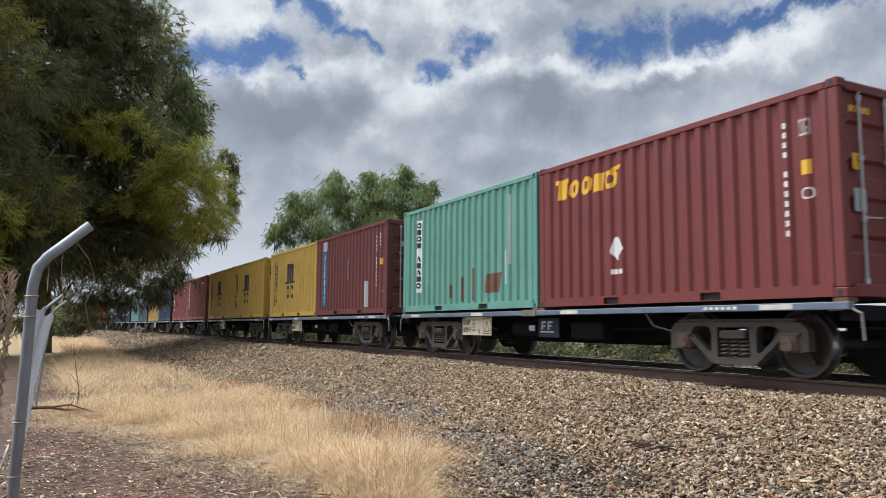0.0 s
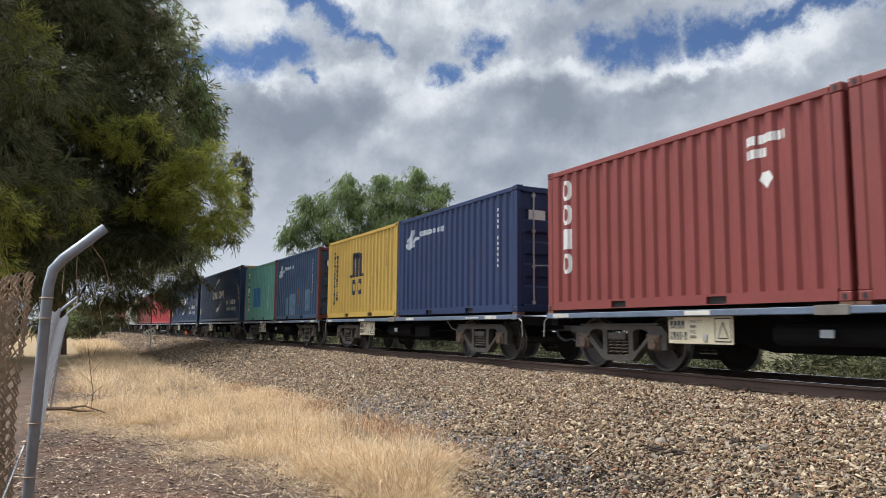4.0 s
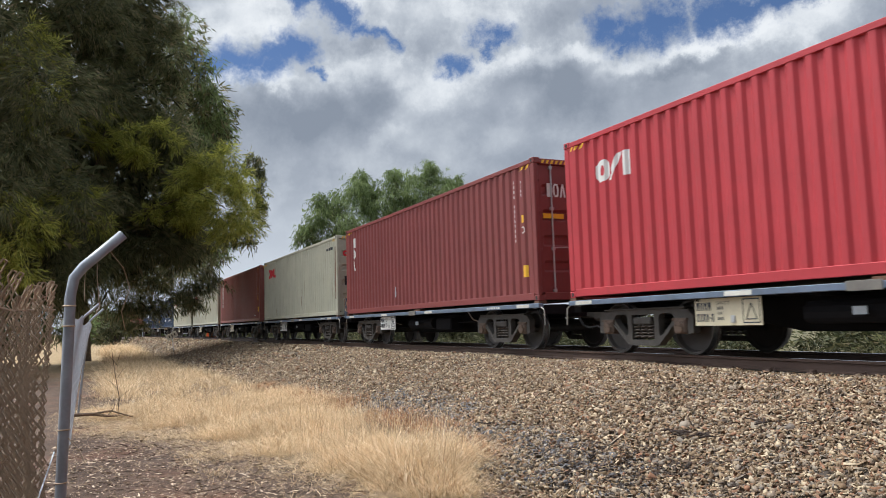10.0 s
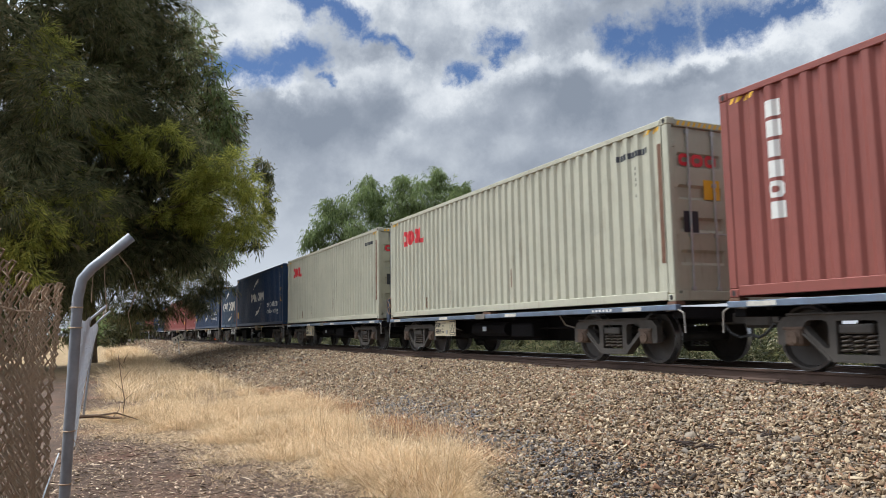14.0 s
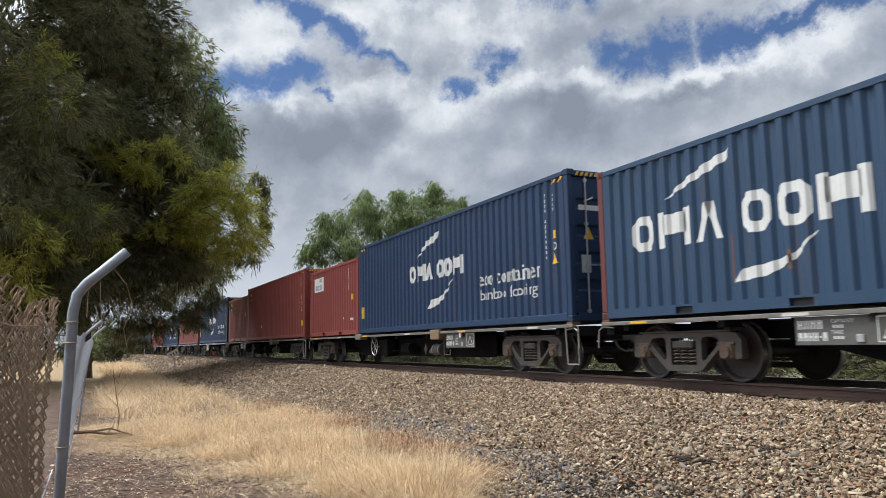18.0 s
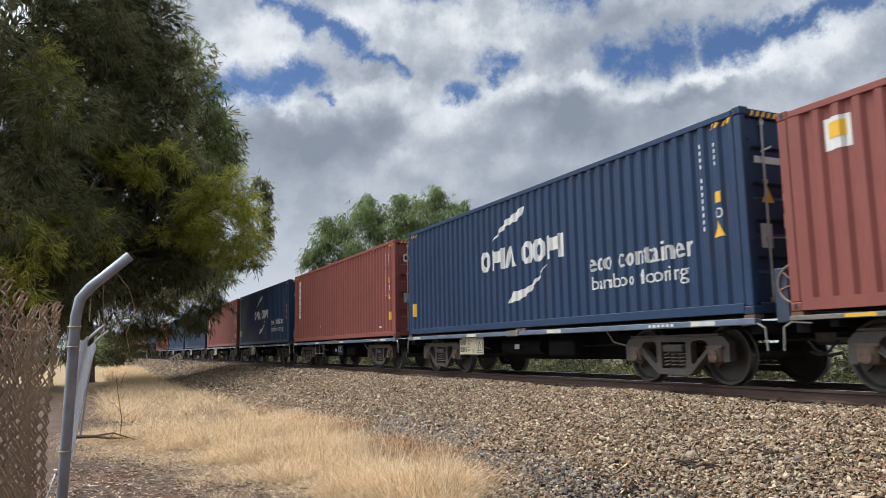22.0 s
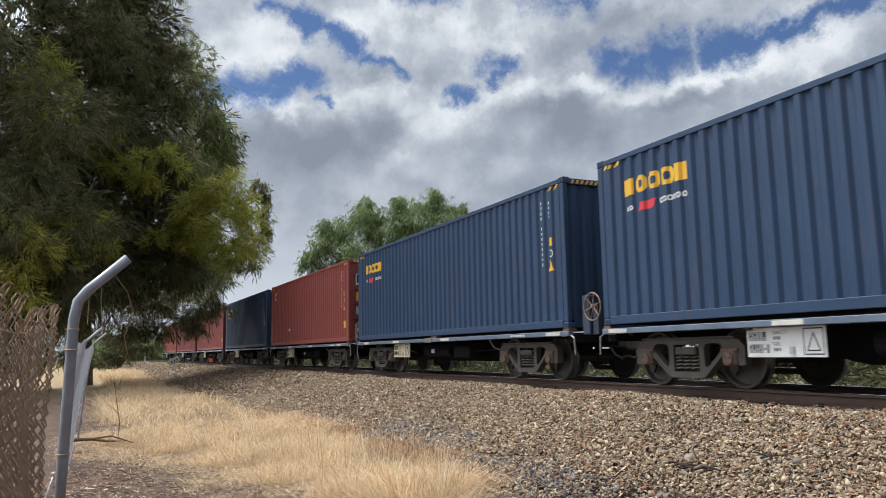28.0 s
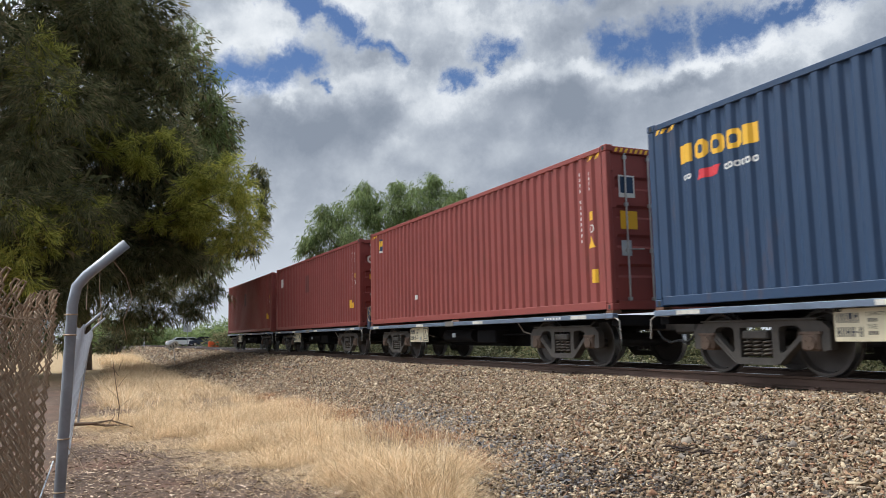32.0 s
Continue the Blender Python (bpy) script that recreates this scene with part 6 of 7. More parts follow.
def build_trees():
    # it stands well down the fence: left, up, far, reach across, reach up
    dark = spread(lobes_of([(99, 22, 14, 2.3, 2.3), (94, 25, 14.5, 2.0, 2.2), (90.5, 25, 15, 1.3, 2.0), (87.6, 23.0, 15, 0.75, 1.3), (88.3, 17.5, 15, 1.05, 1.2), (86.2, 15.5, 15, 0.5, 0.9), (92, 17, 14.5, 1.6, 1.5),
                            (97, 15, 13.5, 1.7, 1.6), (90, 11.5, 15, 1.4, 1.2), (86.4, 11.2, 15, 1.0, 0.9), (95, 8.5, 13, 1.5, 1.3), (91, 6.5, 14.5, 1.3, 1.0), (87, 7.0, 15, 1.1, 0.75), (84.8, 6.6, 15.5, 0.8, 0.5),
                            (85.6, 13, 15, 0.6, 0.7), (99, 9, 13, 1.5, 1.5)]), 3.0)
    skirt = spread(lobes_of([(82.6, 5.0, 16, 0.50, 0.30), (86.5, 4.0, 16.5, 0.75, 0.35), (90, 3.4, 15, 0.8, 0.5), (94, 4.2, 13, 0.9, 0.6), (84.2, 3.9, 17, 0.55, 0.3), (88.0, 2.8, 15.5, 0.6, 0.4), (86.0, 5.4, 15.5, 0.8, 0.4), (89.0, 4.6, 15.0, 0.8, 0.5), (91.0, 2.2, 14.5, 0.5, 0.4), (82.6, 3.7, 14.5, 0.32, 0.25), (83.6, 2.4, 14.5, 0.36, 0.24), (84.8, 2.6, 15, 0.5, 0.32), (86.2, 1.8, 15, 0.5, 0.30), (87.4, 1.3, 15, 0.5, 0.28), (97, 3.2, 13, 1.2, 0.8), (100, 4.6, 13, 1.2, 1.0), (93.5, 1.6, 14, 0.7, 0.5), (96.5, 0.8, 14, 0.8, 0.4), (99.5, 0.6, 14, 0.9, 0.45)]), 3.0)
    lit_gold = spread(lobes_of([(82.2, 10.6, 13.6, 0.66, 0.64), (80.9, 11.3, 13.6, 0.50, 0.40), (81.2, 8.8, 13.6, 0.62, 0.55), (79.8, 9.6, 14.3, 0.36, 0.44), (83.6, 9.0, 14.2, 0.5, 0.4), (81.0, 7.2, 14.4, 0.36, 0.35), (94.3, 17.8, 12.6, 0.42, 0.8),
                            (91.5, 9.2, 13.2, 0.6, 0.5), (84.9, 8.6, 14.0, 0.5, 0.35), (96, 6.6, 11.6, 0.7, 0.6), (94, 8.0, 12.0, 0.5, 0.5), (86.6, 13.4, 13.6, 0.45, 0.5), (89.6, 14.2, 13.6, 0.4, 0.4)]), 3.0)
    tips = spread(lobes_of([(79.0, 10.9, 14.6, 0.18, 0.30), (78.7, 8.9, 14.6, 0.15, 0.22), (80.0, 6.6, 14.6, 0.2, 0.2), (79.3, 12.3, 14.6, 0.18, 0.2)]), 3.0)
    wisps = spread(lobes_of([(85.9, 23.4, 15, 0.32, 0.55), (86.6, 25.6, 15, 0.40, 0.5), (85.2, 21.6, 15, 0.18, 0.35), (87.6, 27.0, 15, 0.5, 0.5), (85.4, 2.9, 15.5, 0.5, 0.22), (83.4, 4.1, 15.5, 0.45, 0.22), (88.2, 2.2, 14.5, 0.5, 0.3)]), 3.0)
    foot = (-47.0, -0.7, 0.0)
    t = tree("casuarina_tree", "tall dark casuarina with drooping foliage behind the wire fence", foot, (-45.2, -2.2, 21.0), dark + lit_gold, None, 0.5, 11, [])

    def crown(rows, *rest):
        tufts("crown", [(x - foot[0], y - foot[1], z - foot[2], r, v) for x, y, z, r, v in rows], *rest)
    # dark inner mass, then the brushes that hang about it
    crown([(x, y, z, r * 0.8, v * 0.8) for x, y, z, r, v in dark], 8, 0.80, 0.16, 0.5, GUM, 110, t, 14)
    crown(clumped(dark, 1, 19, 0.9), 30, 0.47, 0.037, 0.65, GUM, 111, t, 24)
    crown(clumped(lit_gold, 2, 13, 0.9), 52, 0.41, 0.036, 0.45, OLIVE_LIT, 112, t, 24)
    crown(clumped(tips, 3, 8), 64, 0.46, 0.054, 0.8, GUM, 113, t, 14)
    crown(clumped(skirt, 4, 15, 0.85), 27, 0.45, 0.037, 0.8, GUM, 114, t, 18)
    crown(clumped(wisps, 5, 9), 16, 0.48, 0.029, 0.3, GUM, 115, t, 12)
    back = spread(lobes_of([(83.7, 17.3, 27, 0.9, 1.6), (82.5, 15.6, 27, 0.75, 1.1), (85.5, 20.0, 27, 1.2, 1.4), (81.9, 14.6, 28, 0.4, 0.6), (82.4, 5.9, 28, 0.8, 0.7), (84.6, 9, 28, 1.5, 2.0), (83.4, 13.5, 28, 0.9, 1.0), (84.8, 14, 28, 1.3, 1.6)]), 2.45)
    tree("gum_tree", "dense green gum tree beyond the casuarina", (-71.0, -4.6, 0.0), (-67.5, 4.0, 19.5), back, None, 0.28, 12,
         [(clumped(back, 9, 12, 0.9), 21, 0.58, 0.084, 0.9, PEPPER, 12), (back, 14, 0.70, 0.126, 0.7, GUM, 12)])
    pep = lobes_of([(74.6, 8.2, 45, 1.0, 1.0), (75.2, 6.7, 45, 0.95, 0.95), (73.3, 8.0, 45, 1.2, 1.2), (71.5, 10.0, 45, 1.3, 1.25), (69.4, 9.6, 45, 1.55, 1.5), (70.9, 7.7, 45, 2.05, 2.0), (67.1, 10.2, 45, 1.55, 1.5), (65.3, 9.9, 45, 1.35, 1.35),
                    (67.8, 7.9, 45, 2.05, 2.0), (64.4, 9.3, 45, 0.9, 0.9), (68.7, 11.4, 45, 0.55, 0.55), (71.2, 11.4, 45, 0.55, 0.55), (65.7, 11.9, 45, 0.48, 0.48), (63.8, 10.6, 45, 0.48, 0.48), (74.4, 9.5, 45, 0.51, 0.51),
                    (75.8, 7.1, 45, 0.48, 0.48), (70.6, 4.2, 45, 2.4, 1.5), (65, 4.4, 45, 2.4, 1.5)])
    tree("pepper_tree", "bushy light green pepper tree beyond the line", (-41.2, 17.6, 0.0), (-41.0, 17.8, 7.0), pep, None, 0.35, 13,
         [(clumped(pep, 8, 16, 0.85), 150, 0.30, 0.036, 1.1, PEPPER, 10), (pep, 22, 0.34, 0.05, 0.9, PEPPER, 9)])


build_trees()


def shrub(label, seed, mat=SCRUB, tall=1.0):
    """A low bush about a metre across with its foot at the origin."""
    rnd = random.Random(seed)
    s = tagged(empty("shrub"), label, "shrub")
    lobes = [(rnd.uniform(-0.5, 0.5), rnd.uniform(-0.4, 0.4), rnd.uniform(0.25, 0.75) * tall, rnd.uniform(0.3, 0.5), rnd.uniform(0.25, 0.45) * tall) for _ in range(7)]
    bm = bmesh.new()
    for l in lobes:
        limb(bm, [(0, 0, -0.1), (l[0] * 0.4, l[1] * 0.4, l[2] * 0.5), l[:3]], 0.02, 0.006, 5)
    part("branchwork", bm, BARK, s)
    foliage("leaves", lobes, 150, 0.19, 0.046, 0.1, mat, seed, s, 9, 0.2)
    return s


def build_shrubs():
    rnd = random.Random(5)
    kinds = [shrub("low green scrub bush beyond the track", 21), shrub("dark grey-green scrub bush beyond the track", 22, GUM), shrub("taller olive-green scrub bush beyond the track", 23, SCRUB, 1.3), shrub("bright green rounded bush by the level crossing", 24, PEPPER, 1.2)]
    spots = []
    for k in range(70):
        x = 1.0 - k * 1.05 + rnd.uniform(-0.5, 0.5)
        spots.append((x, line_y(x) + rnd.uniform(6.0, 8.5), rnd.uniform(0.6, 1.1)))
    for k in range(48):
        x = 1.0 - k * 1.7 + rnd.uniform(-0.6, 0.6)
        spots.append((x, line_y(x) + rnd.uniform(10, 14.0), rnd.uniform(1.2, 1.8)))
    for k in range(16):
        x = -60 - k * 7 + rnd.uniform(-2, 2)
        spots.append((x, line_y(x) + rnd.uniform(9, 22), rnd.uniform(1.6, 3.4)))
    # a dark clump by the line, and bushes behind the fence and by the crossing
    spots += [(-14.0, -5.2, 1.6), (-17.5, -5.0, 1.6), (-21.0, -4.8, 1.8), (-95.0, 2.1, 3.2)]
    for k in range(34):
        left, far, size = 77.0 + 0.42 * k + rnd.uniform(-0.2, 0.2), rnd.uniform(132, 160) - max(0.0, k - 26) * 3.0, rnd.uniform(2.6, 4.2)
        x, y, _ = at(left, 0, far)
        spots.append((x, y, size))
    crossing = len(spots) - 34
    for i, (x, y, size) in enumerate(spots):
        m = Matrix.Translation((x, y, bank(x, y) - 0.02)) @ pose(0, 0, 0, 0, 0, rnd.uniform(0, 360))
        s = copy_thing(kinds[3 if i >= crossing and i % 4 else (i * 7 + i // 3) % 3], m)
        s.scale = (size * 1.1, size * 1.1, size)
    for k in kinds:
        for o in list(k.children_recursive) + [k]:
            bpy.data.objects.remove(o)


build_shrubs()


# ---- dry grass ----
def lerp_table(rows, x):
    for (a, p), (b, q) in zip(rows, rows[1:]):
        if a <= x <= b:
            return p + (q - p) * (x - a) / (b - a)
    return rows[0][1] if x < rows[0][0] else rows[-1][1]


LOWER = ((-44, 0.6), (-22, -0.2), (-14.6, 0.2), (-12.4, 0.8), (-11.6, 1.55), (-9.5, 2.1), (-7.7, 2.35), (-6.2, 2.9))
UPPER = ((-44, 2.9), (-38, 3.2), (-23, 3.7), (-18, 3.85), (-14, 4.0), (-9, 4.2), (-7.4, 3.8), (-6.2, 3.0))


def blades(name, x, y, height, width, lean, rng, mat, label, heading=None):
    """Grass blades: three joined pieces each, bending over."""
    c = len(x)
    z = np.array([bank(a, b) + roll_noise(a, b) for a, b in zip(x, y)]) - 0.02
    a = rng.uniform(0, 2 * np.pi, c) if heading is None else heading
    way = np.stack([np.cos(a), np.sin(a), np.zeros(c)], -1)
    twist = a + rng.normal(0, 0.9, c)
    side = np.stack([-np.sin(twist), np.cos(twist), np.zeros(c)], -1) * (width / 2)[:, None]
    root = np.stack([x, y, z], -1)
    bend = lean * height
    p1 = root + (way * (bend * 0.25)[:, None]) + np.stack([0 * z, 0 * z, height * 0.45], -1)
    p2 = root + (way * (bend * 0.75)[:, None]) + np.stack([0 * z, 0 * z, height * 0.85], -1)
    p3 = root + (way * (bend * 1.35)[:, None]) + np.stack([0 * z, 0 * z, height * (1.0 - 0.30 * lean)], -1)
    v = np.stack([root - side, root + side, p1 - side * 0.85, p1 + side * 0.85, p2 - side * 0.6, p2 + side * 0.6, p3], 1)
    me = bpy.data.meshes.new(name)
    me.vertices.add(c * 7)
    me.vertices.foreach_set("co", v.astype(np.float32).ravel())
    pat = np.array([0, 1, 3, 2, 2, 3, 5, 4, 4, 5, 6])
    loops = (pat[None] + 7 * np.arange(c)[:, None]).ravel()
    me.loops.add(len(loops))
    me.loops.foreach_set("vertex_index", loops.astype(np.int32))
    me.polygons.add(c * 3)
    start = (np.array([0, 4, 8])[None] + 11 * np.arange(c)[:, None]).ravel()
    me.polygons.foreach_set("loop_start", start.astype(np.int32))
    me.update(calc_edges=True)
    me.materials.append(mat)
    return tagged(new(name, me), label, "grass", kind="stuff")


def build_grass():
    rng = np.random.default_rng(8)

    def field(count, x0, x1, tall, wide, name, label, extra=0.0, power=1.0, bald=-0.10):
        """Tufts whose blades fan out and lie over one another, with bald spots between."""
        px, py, ph, pa = [], [], [], []
        made = 0
        while made < count:
            cx = x1 - (x1 - x0) * rng.uniform() ** power
            ragged = 0.55 * noise.noise((cx * 0.9, 4.4, 0)) + 0.3 * noise.noise((cx * 3.0, 9.4, 0))
            lo, hi = lerp_table(LOWER, cx) - extra + ragged, lerp_table(UPPER, cx) + extra + 0.8 * ragged
            cy = rng.uniform(lo, hi)
            patch = noise.noise((cx * 0.75, cy * 0.9, 2.0)) + 0.5 * noise.noise((cx * 2.3, cy * 2.3, 6.0))
            edge = min(1.0, (min(cy - lo, hi - cy) / 0.5 + 0.25))
            if patch - (1 - edge) * 0.45 < bald + rng.normal(0, 0.10):
                made += 1
                continue
            h = tall * edge * rng.uniform(0.35, 1.25) * (0.75 + 0.75 * patch)
            k = int(30 * rng.uniform(0.4, 1.6))
            r = np.abs(rng.normal(0, 0.10, k)) * (0.6 + h / tall)
            a = rng.uniform(0, 2 * np.pi, k)
            lay = rng.uniform(0, 2 * np.pi)
            px.append(cx + r * np.cos(a)), py.append(cy + r * np.sin(a)), ph.append(np.full(k, max(0.05, h)))
            pa.append(np.where(rng.uniform(0, 1, k) < 0.35, lay, a) + rng.normal(0, 0.7, k))
            made += k
        px, py, ph, pa = map(np.concatenate, (px, py, ph, pa))
        c = len(px)
        blades(name, px, py, ph * rng.uniform(0.35, 1.2, c), wide * rng.uniform(0.5, 1.5, c), np.abs(rng.normal(1.15, 0.65, c)).clip(0, 2.4), rng, STRAW, label, pa)

    field(90000, -17, -6.0, 0.30, 0.0040, "dry_grass", "tangled straw-coloured dry grass beside the ballast", 0.1)
    field(24000, -40, -16, 0.42, 0.008, "dry_grass", "straw-coloured dry grass farther along the fence")
    field(9000, -85, -38, 0.5, 0.02, "dry_grass", "distant patch of dry grass below the bank", 0.3)
    field(12000, -14, -5.4, 0.10, 0.0045, "short_grass", "sparse short dry grass on bare dirt", 1.3, bald=0.0)
    # thin seed stalks standing above the tufts
    c = 1500
    x = rng.uniform(-15, -6.4, c)
    y = np.array([rng.uniform(lerp_table(LOWER, a) + 0.2, lerp_table(UPPER, a) - 0.1) for a in x])
    blades("dry_grass", x, y, rng.uniform(0.3, 0.62, c), rng.uniform(0.003, 0.0055, c), np.abs(rng.normal(0.3, 0.3, c)), rng, STRAW, "thin pale seed stalks above the dry grass")
    # reddish dried weeds along the upper edge, where the stones begin
    c = 9000
    x = rng.uniform(-19.5, -7.2, c)
    y = np.array([lerp_table(UPPER, a) + 0.25 * noise.noise((a * 1.3, 1.1, 0)) for a in x]) + rng.normal(-0.02, 0.20, c)
    thin = np.array([noise.noise((a * 1.1, 8.8, 0)) for a in x]) + rng.normal(0, 0.15, c) > -0.08
    x, y = x[thin], y[thin]
    c = len(x)
    blades("dried_weeds", x, y, rng.uniform(0.05, 0.22, c), rng.uniform(0.004, 0.010, c), np.abs(rng.normal(1.2, 0.6, c)).clip(0, 2.2), rng, RUSSET, "low rust-red dried weeds at the edge of the stones")
    # flattened straw lying over the dirt at the lower edge
    c = 16000
    x = rng.uniform(-17, -6.2, c)
    y = np.array([lerp_table(LOWER, a) for a in x]) + rng.normal(0.0, 0.42, c)
    blades("flattened_straw", x, y, rng.uniform(0.03, 0.09, c), rng.uniform(0.003, 0.005, c), rng.uniform(1.5, 3.2, c), rng, STRAW, "flattened broken straw on the dirt")
    # the far side of the line
    x = rng.uniform(-75, 1, 16000)
    y = np.array([line_y(a) for a in x]) + rng.uniform(5.0, 9.0, 16000)
    blades("dry_grass", x, y, rng.uniform(0.2, 0.75, 16000), rng.uniform(0.006, 0.014, 16000), np.abs(rng.normal(0.2, 0.25, 16000)), rng, REED, "dry grass and reeds beyond the track")


build_grass()


def build_litter():
    """Bark chips, dead leaves and twigs on the dirt."""
    rng = np.random.default_rng(17)
    c = 38000
    x = -4.6 - 16 * rng.uniform(0, 1, c) ** 1.5
    y = rng.uniform(-0.5, 4.2, c)
    z = np.array([bank(a, b) + roll_noise(a, b) for a, b in zip(x, y)]) + rng.uniform(0.002, 0.014, c)
    a = rng.uniform(0, np.pi, c)
    way = np.stack([np.cos(a), np.sin(a), rng.normal(0, 0.15, c)], -1)
    side = np.stack([-np.sin(a), np.cos(a), rng.normal(0, 0.25, c)], -1)
    le, wi = rng.lognormal(-3.75, 0.5, c)[:, None] * way, rng.lognormal(-4.95, 0.4, c)[:, None] * side
    o = np.stack([x, y, z], -1)
    up = np.array((0, 0, 0.006))
    quads_object("ground_litter", np.stack([o - le, o - wi + up, o + le, o + wi + up], 1), LITTER, "brown bark chips and dead leaves scattered over the dirt", "litter", "stuff")
    # dark rotted bits along the toe of the bank
    c = 2600
    x, y = rng.normal(-6.0, 0.75, c), rng.normal(4.45, 0.28, c)
    z = np.array([bank(a, b) + roll_noise(a, b) for a, b in zip(x, y)]) + 0.045 - np.clip(3.9 - y, 0, 1) * 0.10 + rng.uniform(0.0, 0.03, c)
    a = rng.uniform(0, np.pi, c)
    way = np.stack([np.cos(a), np.sin(a), rng.normal(0, 0.2, c)], -1)
    side = np.stack([-np.sin(a), np.cos(a), rng.normal(0, 0.3, c)], -1)
    le, wi = rng.lognormal(-3.7, 0.5, c)[:, None] * way, rng.lognormal(-5.0, 0.4, c)[:, None] * side
    o = np.stack([x, y, z], -1)
    quads_object("ground_litter", np.stack([o - le, o - wi + up, o + le, o + wi + up], 1), ROT, "dark rotted leaves and bark at the toe of the ballast", "litter", "stuff")
    rnd = random.Random(3)
    for k in range(26):
        x0, y0 = rnd.uniform(-13, -5.5), rnd.uniform(0.2, 4.6)
        a, l = rnd.uniform(0, 6.3), rnd.uniform(0.15, 0.55)
        pts = []
        for i in range(4):
            px, py = x0 + math.cos(a) * l * i / 3 + rnd.uniform(-0.02, 0.02), y0 + math.sin(a) * l * i / 3 + rnd.uniform(-0.02, 0.02)
            pts.append((px, py, bank(px, py) + roll_noise(px, py) + 0.018 + (0.03 if y0 > 3.7 else 0)))
        tagged(obj("dead_twig", limb(bmesh.new(), pts, 0.008, 0.003, 5), TWIG), "brown dead twig lying on the dirt", "twig", "dead twigs")
    # one tall dead stalk in the grass
    sx, sy, _ = at(88.6, 0, 14.6)
    sz = bank(sx, sy)
    stalk = tagged(empty("dead_stalk", pose(sx, sy, sz)), "tall thin brown dead weed stalk in the grass", "stalk")
    stem = part("stem", limb(bmesh.new(), [(0, 0, -0.03), (0.02, 0.03, 0.4), (0.03, -0.04, 0.8), (0.0, -0.10, 1.22)], 0.009, 0.004, 5), TWIG, stalk)
    for z0, dy, dx in ((0.35, 0.22, 0.1), (0.55, -0.2, 0.05), (0.75, 0.15, -0.1), (0.95, -0.16, 0.05), (1.05, 0.07, 0.1)):
        part("side_shoot", limb(bmesh.new(), [(0.02, 0, z0), (dx * 0.5, dy * 0.5, z0 + 0.12), (dx, dy, z0 + 0.20)], 0.005, 0.002, 4), TWIG, stem)
    # a forked branch by the fence, and dark wood on the stones
    b = tagged(empty("fallen_branch", pose(-14.4, 0.1, 0.06)), "dead grey branch lying by the fence", "branch")
    part("stem", limb(bmesh.new(), [(0.6, -0.55, 0.16), (0.2, -0.15, 0.12), (0, 0.1, 0.05), (-0.2, 0.45, 0.02)], 0.035, 0.015, 6), TWIG, b)
    part("fork", limb(bmesh.new(), [(0.2, -0.15, 0.12), (0.25, 0.15, 0.16), (0.3, 0.5, 0.03)], 0.02, 0.008, 5), TWIG, b)
    part("fork", limb(bmesh.new(), [(0, 0.1, 0.05), (-0.2, 0.2, 0.16), (-0.35, 0.22, 0.24)], 0.014, 0.005, 5), TWIG, b)
    for x0, y0, n in ((-5.75, 5.35, 7), (-5.2, 5.9, 4), (-8.6, 4.6, 4)):
        w = tagged(empty("rotten_wood", pose(x0, y0, bank(x0, y0) + 0.07)), "dark rotten wood scraps on the ballast", "wood scrap")
        for k in range(n * 3):
            a = rnd.gauss(0.25, 0.5)
            o = Vector((rnd.gauss(0, 0.20), rnd.gauss(0, 0.08), rnd.uniform(-0.01, 0.012)))
            d = Vector((math.cos(a), math.sin(a), rnd.uniform(-0.2, 0.2))) * rnd.uniform(0.02, 0.09)
            part("splinter", limb(bmesh.new(), [o - d, o + Vector((0, rnd.uniform(-0.01, 0.01), 0.008)), o + d], rnd.uniform(0.006, 0.014), 0.004, 5), ROT, w)


build_litter()

# ---- the wire fence ----
PIPE = material("galvanised_pipe", (0.29, 0.305, 0.33), 0.55, 0.55, vary=0.25, scale=6.0, bump=0.001)
WIRE = material("rusty_wire", (0.37, 0.27, 0.18), 0.7, 0.2, vary=0.3, scale=7.0)
ZINC = material("bright_zinc_wire", (0.58, 0.61, 0.65), 0.5, 0.3, vary=0.15, scale=5.0)


def tube(bm, pts, r, sides=6):
    return limb(bm, pts, r, r, sides, 0.0)


def wires_mesh(name, lines, r, mat, parent, label=""):
    """Many thin wires as three-sided tubes in one mesh."""
    verts, faces = [], []
    for pts in lines:
        k = len(verts)
        for i, p in enumerate(pts):
            p = Vector(p)
            d = (Vector(pts[min(i + 1, len(pts) - 1)]) - Vector(pts[max(i - 1, 0)])).normalized()
            u = d.orthogonal().normalized()
            w = d.cross(u)
            for q in (0.0, 2.094, 4.189):
                verts.append(p + (u * math.cos(q) + w * math.sin(q)) * r)
        for i in range(len(pts) - 1):
            for q in range(3):
                a, b = k + i * 3 + q, k + i * 3 + (q + 1) % 3
                faces.append((a, b, b + 3, a + 3))
    me = mesh_of(name, [tuple(v) for v in verts], faces, mat)
    me.shade_smooth()
    ob = from_mesh(name, me, mat, parent, label)
    return tagged(ob, kind="stuff")


